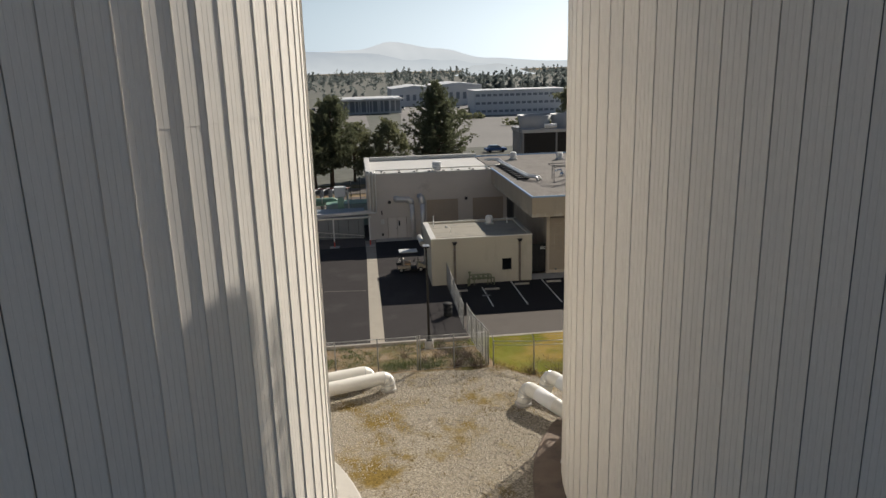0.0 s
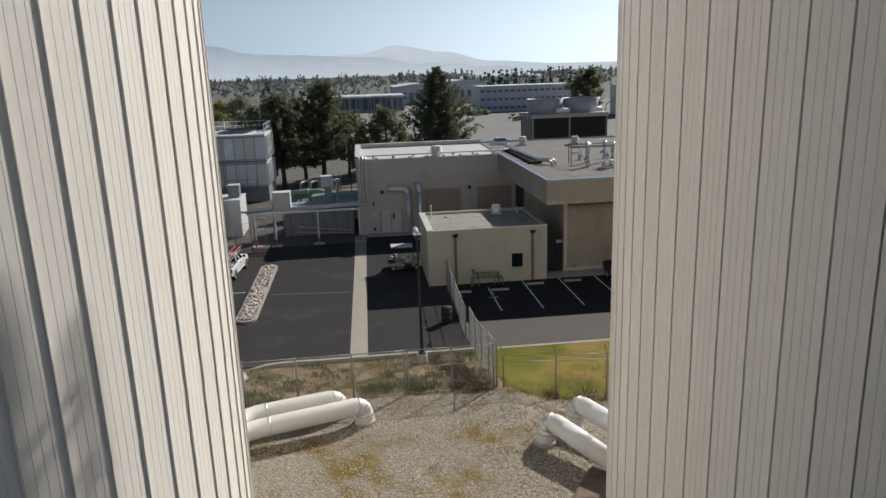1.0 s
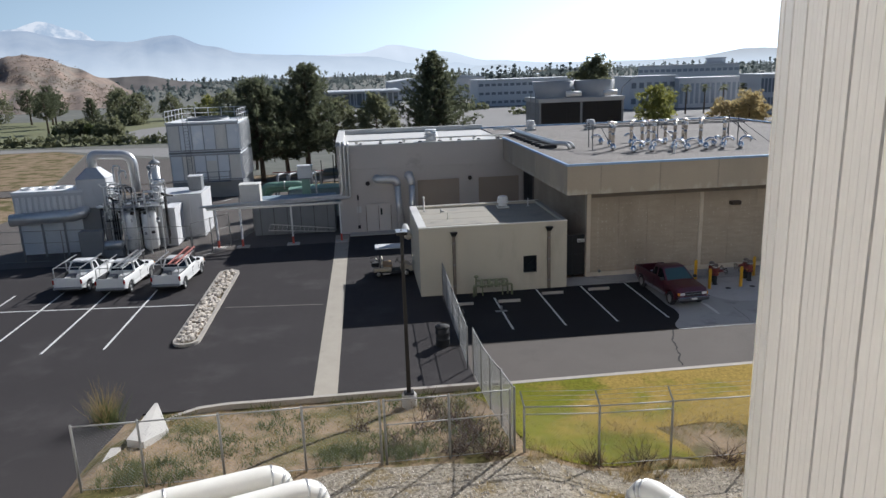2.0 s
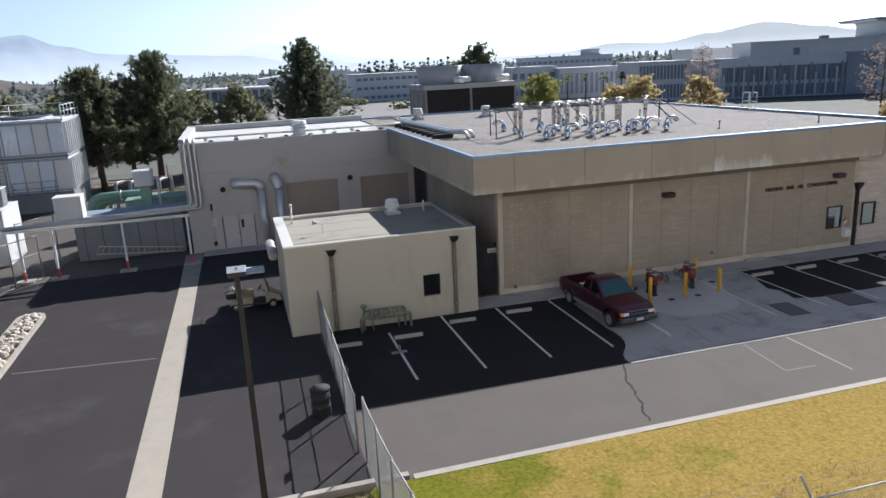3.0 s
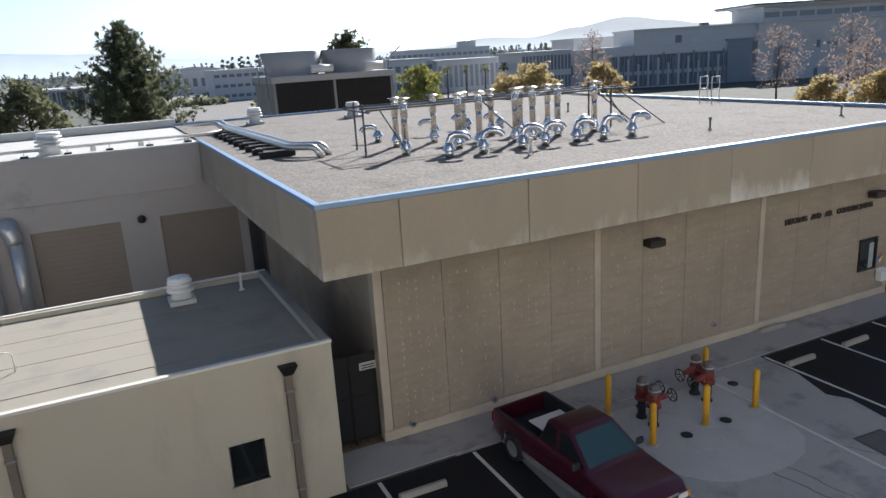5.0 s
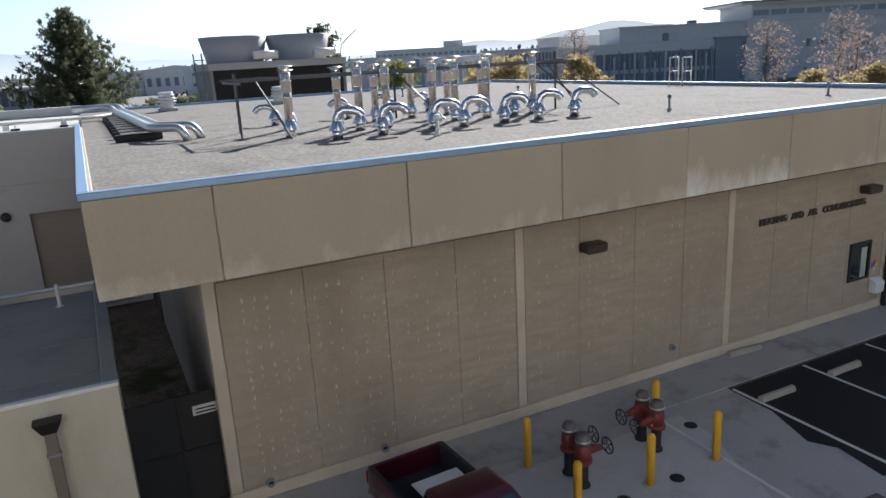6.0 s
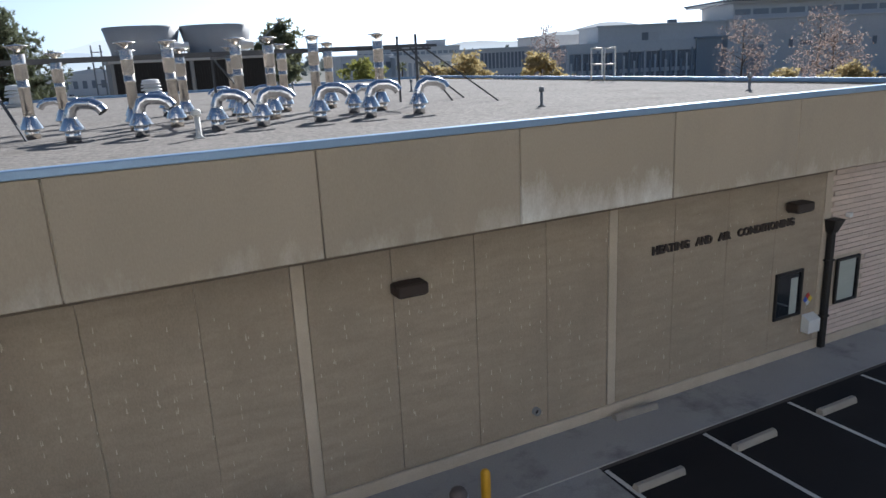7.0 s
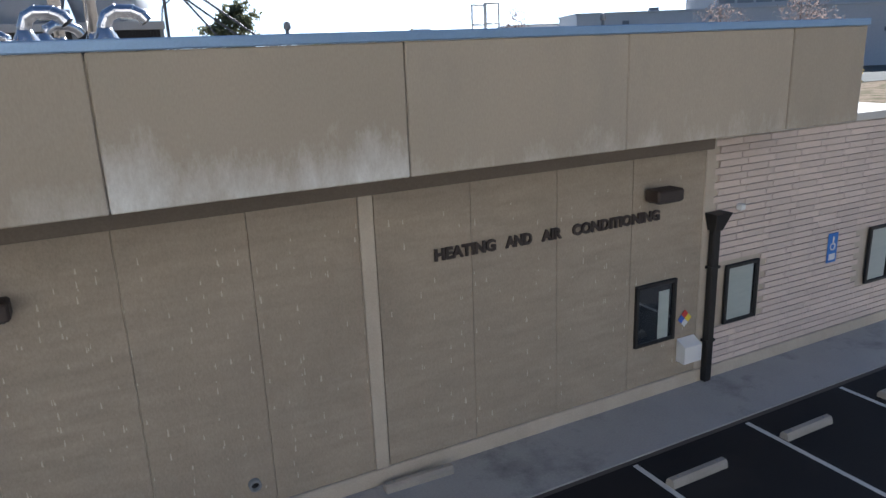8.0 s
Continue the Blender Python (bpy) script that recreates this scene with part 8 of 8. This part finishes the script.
# ---- far grounds ----
M_LOT = material("far car park paving", (0.235, 0.225, 0.21), 0.95, 0, (0.185, 0.175, 0.165), 0.05, 0.8, 1.0, 0.1, 0.0)
M_PARKGRASS = material("park lawn", (0.105, 0.125, 0.045), 0.95, 0, (0.16, 0.15, 0.075), 0.05, 0.8, 2, 0.15, 0.0)
lay("ground_far", rect(-1500, 1500, 106, 2400), 0.0, M_FARDIRT, "dull suburban ground beyond the yard", "ground", 0.02)
lay("road_far", rect(-300, 60, 97.5, 102.5), 0.02, M_ROAD, "campus road beyond the yard", "road", 0.02)
lay("road_avenue", [(6.2, 102), (11.6, 102), (30, 300), (19, 300)], 0.03, M_LOT, "pale avenue between car parks", "road", 0.02)
lay("car_park", rect(-36, 4, 215, 330), 0.02, M_LOT, "pale far car park", "car park", 0.02)
lay("car_park_2", rect(17, 110, 150, 390), 0.02, M_LOT, "pale far car park with hedges", "car park", 0.02)
lay("park_lawn", [(-190, 170), (-34, 160), (-30, 205), (-62, 262), (-190, 270)], 0.03, M_PARKGRASS, "green park lawn with worn edges", "grass", 0.02)
lay("park_path", [(-46, 166), (-50, 176), (-53.5, 192), (-52.5, 205), (-49, 213), (-44, 211), (-40, 196), (-36, 166)], 0.05, M_LOT, "pale gravel oval on the park lawn", "path", 0.02)
lay("road_park", [(-140, 160), (-64, 158.5), (-34, 150.5), (-20, 143), (-12, 130), (-22, 128), (-30, 134.5), (-51.5, 152), (-64, 152), (-140, 154)], 0.03, M_LOT, "pale park road", "road", 0.02)
lay("road_lot", [(-34, 103), (-14, 103), (-12, 126), (-30, 132), (-44, 143)], 0.02, M_ROAD, "grey paved lot behind the yard", "road", 0.02)
lay("ground_lot", [(-90, 103), (-34.3, 103), (-44.3, 143), (-52, 151.5), (-90, 151.5)], 0.02, M_DIRT, "bare tan dirt lot", "ground", 0.02)
hg = Mesh()
rng = random.Random(14)
for x, y, L in ((38, 262, 16), (30, 235, 12), (52, 300, 16), (44, 205, 14), (-22, 265, 16), (-70, 165, 12), (-58, 163.5, 12), (-46, 162.5, 12), (-82, 166, 12)):
    leaf_cloud(hg, [(x + L * k / 8, y + rng.uniform(-0.6, 0.6), 0.8, 1.2) for k in range(9)], 360, 0.8, rng)
tagged(link("hedges", hg, M_OAK), "low clipped hedges between the car park rows", "hedge", kind="stuff")


def far_car(x, y, a, colour):
    t = thing("parked_car", (x, y, 0.03), "small distant parked car", "car", "far parked cars", a)
    part("body", Mesh().box(-0.9, 0.9, -2.2, 2.2, 0.3, 0.85, 0.12), colour, t)
    part("cabin", Mesh().add([(-0.82, -1.1, 0.84), (0.82, -1.1, 0.84), (0.82, 1.6, 0.84), (-0.82, 1.6, 0.84), (-0.65, -0.4, 1.42), (0.65, -0.4, 1.42), (0.65, 1.1, 1.42), (-0.65, 1.1, 1.42)], [(0, 1, 5, 4), (1, 2, 6, 5), (2, 3, 7, 6), (3, 0, 4, 7), (4, 5, 6, 7)]), M_GLASS, t, "dark glazed cabin")
    for wx in (-0.8, 0.8):
        for wy in (-1.35, 1.35):
            part("wheel", Mesh().lathe([(0.32, -0.1), (0.32, 0.1)], 10, pose(wx, wy, 0.32, 0, 90, 0)), M_BLACK, t)


cols = [M_CARWHITE, M_GREYMETAL, M_BLACK, M_GALV, M_MAROON, M_DARK]
for row, n in ((300, 17), (288, 14), (312, 15)):
    for k in range(n):
        if rng.random() < 0.75:
            far_car(-30 + 3.1 * k + rng.uniform(-0.3, 0.3), row, rng.choice((0, 180)), rng.choice(cols))
for k in range(9):
    far_car(42 + 5.2 * k, rng.choice((268, 300, 330)), 90, rng.choice(cols))
far_car(27.5, 140, 96, material("blue car paint", (0.06, 0.12, 0.28), 0.3))


def far_block(name, x, y, w_, d, h, turn, mat, label, rows=2, cols_=10, wmat=None, win=(0.7, 0.5), roofmat=None, z=0.0, face=True):
    t = thing(name, (x, y, z), label, "building", "", turn)
    part("wall", Mesh().box(0, w_, 0, d, 0, h, 0.05), mat, t)
    part("roof", Mesh().box(-0.3, w_ + 0.3, -0.3, d + 0.3, h, h + 0.35, 0.05), roofmat or mat, t)
    cw_, rh = w_ / cols_, h / rows
    if face:
        for r in range(rows):
            for c in range(cols_):
                wd_ = part("window", Mesh().box(c * cw_ + cw_ * (1 - win[0]) / 2, c * cw_ + cw_ * (1 + win[0]) / 2, -0.06, 0.02, r * rh + rh * (1 - win[1]) / 2, r * rh + rh * (1 + win[1]) / 2), wmat or M_GLASS, t, "dark window")
    return t


# Distance haze is mixed into these far base colours, greying and lifting them.
M_FARGREY = material("haze paled grey concrete", (0.66, 0.675, 0.69), 0.9, 0, (0.60, 0.615, 0.63), 0.1, 0.8, 2, 0.05, 0.0)
M_FARTAN = material("haze paled tan panels", (0.70, 0.69, 0.69), 0.9, 0, (0.64, 0.63, 0.63), 0.1, 0.8, 2, 0.05, 0.0)
M_FARDARK = material("haze lifted dark cladding", (0.24, 0.26, 0.29), 0.7, 0, (0.20, 0.22, 0.25), 0.1, 0.8, 2, 0.05, 0.0)
M_FARGLASS = material("haze tinted grey glazing", (0.30, 0.34, 0.39), 0.4, 0, (0.25, 0.29, 0.335), 0.2, 0.8, 2, 0.05, 0.0)
M_FARWHITE = material("white roof sheet", (0.62, 0.63, 0.64), 0.8, 0, (0.57, 0.58, 0.6), 0.1, 0.8, 2, 0.04, 0.0)
far_block("campus_building", 42.0, 250, 33, 16, 8.3, 0, M_FARGREY, "grey three-storey campus building", 3, 16, M_FARDARK, (0.7, 0.3))
low = far_block("campus_building", -11, 282, 29, 20, 5.6, 0, M_FARGREY, "long low building with deep dark bays under a pale roof", 1, 13, M_FARDARK, (0.78, 0.74), M_FARWHITE)
part("canopy", Mesh().box(-1.0, 30.0, -3.2, 0.2, 5.3, 5.75, 0.04), M_FARWHITE, low, "pale projecting canopy")
for k in range(8):
    part("column", Mesh().box(0.2 + 4.05 * k, 0.6 + 4.05 * k, -3.0, -2.6, 0.0, 5.3), M_FARGREY, low, "pale canopy column")
for x, y, w_, h in ((17, 330, 21, 7.6), (36, 326, 22, 8.6)):
    hall = far_block("storage_hall", x, y, w_, 40, h, 0, M_FARTAN, "wide hall with a shallow white gabled roof", 1, 7, M_FARDARK, (0.5, 0.35), M_FARWHITE)
    part("gable", Mesh().add([(-0.3, -0.2, h + 0.3), (w_ + 0.3, -0.2, h + 0.3), (w_ / 2, -0.2, h + 1.5), (-0.3, 40, h + 0.3), (w_ + 0.3, 40, h + 0.3), (w_ / 2, 40, h + 1.5)], [(0, 1, 2), (0, 2, 5, 3), (1, 4, 5, 2), (3, 5, 4)]), M_FARWHITE, hall, "shallow white gable")
# campus blocks to the east
far_block("campus_building", 113, 292, 37, 20, 10.9, -24, M_FARGREY, "long distant grey campus building", 3, 18, M_FARGLASS, (0.75, 0.3))
far_block("roof_penthouse", 138, 286, 7, 6, 1.9, -24, M_FARWHITE, "white plant room on the distant roof", 1, 1, M_FARWHITE, (0.5, 0.5), M_FARWHITE, 11.25)
far_block("campus_building", 76, 205, 13, 12, 8.4, 0, M_FARGREY, "low grey campus wing", 2, 6, M_FARDARK, (0.6, 0.35))
far_block("campus_building", 88.5, 202, 17, 10, 7.6, -6, M_FARWHITE, "pale campus wing with slim columns", 1, 12, M_FARGLASS, (0.6, 0.7))
far_block("campus_building", 93, 170, 11.4, 14, 8.5, -10, M_FARTAN, "dark slatted campus block with a flat rim", 2, 14, M_FARDARK, (0.66, 0.72), M_FARGREY)
far_block("campus_building", 104.5, 171, 9, 8, 8.2, -24, M_FARTAN, "tan recessed campus wall", 1, 3, M_FARDARK, (0.3, 0.3))
far_block("campus_building", 121, 190, 22, 14, 10.9, -12, M_FARTAN, "tan upper block behind the campus", 1, 2, M_FARTAN, (0.3, 0.3))
slat = far_block("campus_building", 108.7, 162.6, 26.4, 9, 8.4, -24.2, M_FARGREY, "grey campus block with tall slatted windows", 1, 30, M_FARDARK, (0.72, 0.86), face=False)
for lo, hi in ((0.3, 2.7), (3.5, 6.7)):
    for k in range(26):
        part("window", Mesh().box(0.6 + 0.985 * k, 1.5 + 0.985 * k, -0.06, 0.03, lo, hi), M_FARDARK if (k * 7) % 5 else M_FARGLASS, slat, "dark tall window")
for k in range(24):
    part("fin", Mesh().box(0.75 + 1.07 * k, 1.1 + 1.07 * k, -0.5, -0.06, 0.4 + 1.5 * (k % 2), 5.0 + 1.1 * (k % 3)), M_FARGLASS if k % 2 else M_FARGREY, slat, "grey upright fin")
part("string_course", Mesh().box(0.0, 26.4, -0.3, 0.0, 6.75, 8.5, 0.05), M_FARGREY, slat, "plain grey band over the windows")
up_ = far_block("campus_building", 114.7, 160.2, 29, 16, 11.7, -24.2, M_FARGREY, "tall grey campus block with one square opening", 1, 1, M_FARGREY, (0.1, 0.1), face=False)
part("opening", Mesh().box(8.9, 10.2, -0.1, 0.05, 8.9, 10.4), M_FARDARK, up_, "dark square opening")
part("pale_panel", Mesh().box(10.2, 12.3, -0.08, 0.05, 8.9, 10.4), M_FARWHITE, up_, "pale square panel")
part("roof_box", Mesh().box(14.8, 16.4, 1.0, 2.6, 11.9, 12.7, 0.05), M_FARDARK, up_, "dark roof box")
bay = far_block("campus_bay", 132.4, 151.2, 6.4, 5, 8.7, -24.2, M_FARGLASS, "blue grey projecting bay", 1, 2, M_FARDARK, (0.3, 0.7), face=False)
part("window", Mesh().box(5.2, 6.1, -0.08, 0.05, 0.5, 8.2), M_FARDARK, bay, "dark window strip")
tall = far_block("campus_building", 138.2, 148.6, 60, 20, 11.8, -24.2, M_FARTAN, "tall pale campus block with small slit windows", 1, 1, M_FARTAN, (0.1, 0.1), face=False)
for x, w_, z in ((12.6, 0.8, 6.2), (15.0, 2.2, 6.6), (19.5, 2.0, 6.6), (25, 0.9, 6.0), (30, 0.9, 6.0), (15.0, 2.2, 1.0), (21, 2.2, 1.0), (12.4, 0.8, 0.4), (35, 2.2, 6.6)):
    part("window", Mesh().box(x, x + w_, -0.08, 0.05, z, z + (0.8 if w_ > 1 else 1.6)), M_FARDARK, tall, "small dark slit window")
part("window", Mesh().box(3.6, 7.4, -0.08, 0.05, 0.5, 7.0), M_FARGLASS, tall, "tall glazed stair strip")
part("string_course", Mesh().box(0.0, 60, -0.12, 0.0, 8.6, 8.75), M_FARGREY, tall, "thin grey joint line")
far_block("roof_storey", 140.5, 149.6, 60, 16, 2.7, -24.2, M_FARGREY, "set-back roof storey with an overhanging rim", 1, 16, M_FARGLASS, (0.85, 0.4), M_FARGREY, 12.1)
far_block("roof_canopy", 137.5, 149.5, 64, 20, 0.35, -24.2, M_FARTAN, "overhanging flat roof rim on the campus block", 1, 1, M_FARTAN, (0.1, 0.1), M_FARDARK, 15.15, face=False)
for k in range(7):
    x, y = 72 + 4.0 * k, 182 - 1.2 * k
    t = thing("palm_tree", (x, y, 0), "slim fan palm by the campus", "palm", "palms by the campus")
    part("trunk", Mesh().tube([(0, 0, 0), (0.1, 0, 6.0)], [0.2, 0.13], 7), M_BARK, t)
    pm_ = Mesh()
    rr_ = random.Random(k)
    for q in range(26):
        a, el = rr_.uniform(0, 6.28), rr_.uniform(-0.7, 1.0)
        d = Vector((math.cos(a) * math.cos(el), math.sin(a) * math.cos(el), math.sin(el)))
        s = d.cross(Vector((0, 0, 1))).normalized() * 0.25
        c = Vector((0.1, 0, 6.0))
        pm_.add([c, c + d * 0.9 + s, c + d * 1.5 - Vector((0, 0, 0.2)), c + d * 0.9 - s], [(0, 1, 2, 3)])
    part("fronds", pm_, M_OAK, t)

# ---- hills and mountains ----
# Aerial haze is painted as a glowing colour, palest towards the foot.
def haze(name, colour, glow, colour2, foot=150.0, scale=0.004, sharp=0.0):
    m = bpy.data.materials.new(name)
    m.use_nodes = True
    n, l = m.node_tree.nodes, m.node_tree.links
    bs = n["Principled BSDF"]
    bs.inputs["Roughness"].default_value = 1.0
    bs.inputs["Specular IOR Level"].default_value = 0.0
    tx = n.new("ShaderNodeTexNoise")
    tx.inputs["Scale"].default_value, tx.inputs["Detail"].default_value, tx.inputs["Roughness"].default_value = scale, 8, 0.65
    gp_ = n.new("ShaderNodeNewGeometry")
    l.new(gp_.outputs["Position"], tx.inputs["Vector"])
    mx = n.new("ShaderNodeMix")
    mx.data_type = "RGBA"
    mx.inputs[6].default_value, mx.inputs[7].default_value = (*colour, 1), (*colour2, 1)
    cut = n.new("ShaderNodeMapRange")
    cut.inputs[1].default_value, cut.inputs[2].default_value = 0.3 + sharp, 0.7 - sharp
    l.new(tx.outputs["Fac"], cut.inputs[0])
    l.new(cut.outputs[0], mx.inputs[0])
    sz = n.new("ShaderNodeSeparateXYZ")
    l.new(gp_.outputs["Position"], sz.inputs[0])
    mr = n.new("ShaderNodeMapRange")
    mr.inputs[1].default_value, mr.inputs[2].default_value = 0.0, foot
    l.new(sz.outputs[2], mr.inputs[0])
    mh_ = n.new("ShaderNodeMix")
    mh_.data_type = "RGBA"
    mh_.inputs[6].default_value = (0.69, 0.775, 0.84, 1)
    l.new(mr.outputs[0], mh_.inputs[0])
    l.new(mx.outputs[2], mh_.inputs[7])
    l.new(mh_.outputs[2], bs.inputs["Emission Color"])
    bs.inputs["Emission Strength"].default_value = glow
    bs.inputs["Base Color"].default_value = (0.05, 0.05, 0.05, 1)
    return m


def ridge(name, az0, az1, radius, depth, elev, mat, label, seed, rough=0.25, n=160):
    """A mountain range: elev(azimuth in degrees) gives its crest in degrees above the horizon."""
    m = Mesh()
    v = []
    rows = 12
    for i in range(n + 1):
        az = az0 + (az1 - az0) * i / n
        e = elev(az) * (1 + rough * noise.noise((az * 0.35, seed, 0)) + rough * 0.4 * noise.noise((az * 1.3, seed, 1)) + rough * 0.15 * noise.noise((az * 5, seed, 2)))
        H = (radius + depth) * math.tan(radians(max(0.02, e)))
        for k in range(rows):
            f_ = k / (rows - 1)
            r = radius + depth * f_ + depth * 0.12 * noise.noise((az * 0.8, f_ * 3, seed))
            z = -6 + (H + 6) * f_ ** 1.2 + H * 0.22 * f_ * (1 - f_) * noise.noise((az * 1.1, f_ * 5, seed + 3))
            v.append((r * math.sin(radians(az)), r * math.cos(radians(az)), z))
    m.add(v, [(i * rows + k, (i + 1) * rows + k, (i + 1) * rows + k + 1, i * rows + k + 1) for i in range(n) for k in range(rows - 1)], True)
    return structure(name, m, mat, label, "mountains")


def crest(*pts):
    """Height of a skyline in degrees, eased between (azimuth, degrees) pairs."""
    def at(az):
        if az <= pts[0][0]:
            return pts[0][1]
        for (a, p), (b, q) in zip(pts, pts[1:]):
            if az <= b:
                return p + (q - p) * smooth_step(a, b, az)
        return pts[-1][1]
    return at


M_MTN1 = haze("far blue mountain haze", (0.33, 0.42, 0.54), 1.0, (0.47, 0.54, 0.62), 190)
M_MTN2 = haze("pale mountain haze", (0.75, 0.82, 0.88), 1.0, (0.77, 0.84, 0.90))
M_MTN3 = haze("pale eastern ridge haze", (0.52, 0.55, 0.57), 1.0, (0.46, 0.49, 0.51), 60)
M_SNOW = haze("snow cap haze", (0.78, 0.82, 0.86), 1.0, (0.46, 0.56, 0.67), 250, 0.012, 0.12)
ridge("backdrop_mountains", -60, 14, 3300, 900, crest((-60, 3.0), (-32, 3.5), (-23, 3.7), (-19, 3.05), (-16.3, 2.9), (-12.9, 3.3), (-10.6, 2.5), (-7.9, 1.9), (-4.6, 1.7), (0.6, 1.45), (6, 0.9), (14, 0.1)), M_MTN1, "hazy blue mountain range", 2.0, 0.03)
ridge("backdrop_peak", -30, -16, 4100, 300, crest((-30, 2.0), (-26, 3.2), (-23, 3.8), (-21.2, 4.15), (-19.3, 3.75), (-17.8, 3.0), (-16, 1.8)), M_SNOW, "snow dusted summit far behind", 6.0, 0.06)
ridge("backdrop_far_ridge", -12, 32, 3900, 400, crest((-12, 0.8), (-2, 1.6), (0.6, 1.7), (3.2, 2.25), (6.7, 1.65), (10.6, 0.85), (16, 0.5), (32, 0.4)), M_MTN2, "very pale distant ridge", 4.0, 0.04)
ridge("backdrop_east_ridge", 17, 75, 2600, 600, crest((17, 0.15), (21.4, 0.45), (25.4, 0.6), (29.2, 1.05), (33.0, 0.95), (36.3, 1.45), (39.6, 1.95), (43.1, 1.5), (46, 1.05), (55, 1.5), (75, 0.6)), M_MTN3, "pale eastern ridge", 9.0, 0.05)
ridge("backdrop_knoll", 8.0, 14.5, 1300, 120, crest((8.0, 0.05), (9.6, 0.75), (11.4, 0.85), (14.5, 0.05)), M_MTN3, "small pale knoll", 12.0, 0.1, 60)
M_BRUSH = material("dry brush hillside", (0.25, 0.185, 0.145), 1.0, 0, (0.185, 0.14, 0.11), 0.02, 0.8, 0.35, 0.45, 0.0, third=(0.19, 0.16, 0.13), third_scale=0.05, third_at=0.50, third_soft=0.1)
ridge("hill_brown", -60, -15.5, 330, 200, crest((-60, 3.2), (-42, 3.5), (-30, 3.4), (-22.2, 3.06), (-20.6, 2.95), (-19, 2.4), (-17.3, 1.6), (-15.5, 0.7)), M_BRUSH, "dry brown brush covered hill", 15.0, 0.10)
ridge("hill_dark", -19, -10.5, 900, 150, crest((-19, 0.9), (-15, 1.0), (-12, 0.5), (-10.5, 0.1)), material("burnt dark hillside", (0.085, 0.075, 0.07), 1.0, 0, (0.11, 0.095, 0.085), 0.02, 0.8, 0.3, 0.1, 0.0), "dark burnt low hill", 18.0, 0.15, 60)

# low brush scattered over the brown hill
hill = bpy.data.objects["hill_brown"]
hb = Mesh()
rng = random.Random(55)
vs_ = [q.co.copy() for q in hill.data.vertices]
polys = [tuple(q.vertices) for q in hill.data.polygons]
for k in range(5200):
    a, b, c, d = polys[rng.randrange(len(polys))]
    u, w_ = rng.random(), rng.random()
    p = vs_[a].lerp(vs_[b], u).lerp(vs_[d].lerp(vs_[c], u), w_)
    if noise.noise((p.x * 0.02, p.y * 0.02, p.z * 0.05)) < -0.12 or p.x < -360:
        continue
    r = rng.uniform(0.5, 1.3)
    for q in range(5):
        e = Vector((rng.gauss(0, 1), rng.gauss(0, 1), abs(rng.gauss(0, 0.6)))) * r * 0.7
        f_ = Vector((rng.gauss(0, 1), rng.gauss(0, 1), rng.gauss(0, 1))) * r * 0.5
        hb.add([p + e, p + e + f_, p + e + f_.cross(Vector((0.3, 0.2, 1))).normalized() * r * 0.6 + Vector((0, 0, 0.4))], [(0, 1, 2)])
tagged(link("hill_brush", hb, leaf_material("dull brush leaves", (0.20, 0.155, 0.11), (0.14, 0.115, 0.085))), "dark low brush dotted over the dry hill", "brush", kind="stuff")
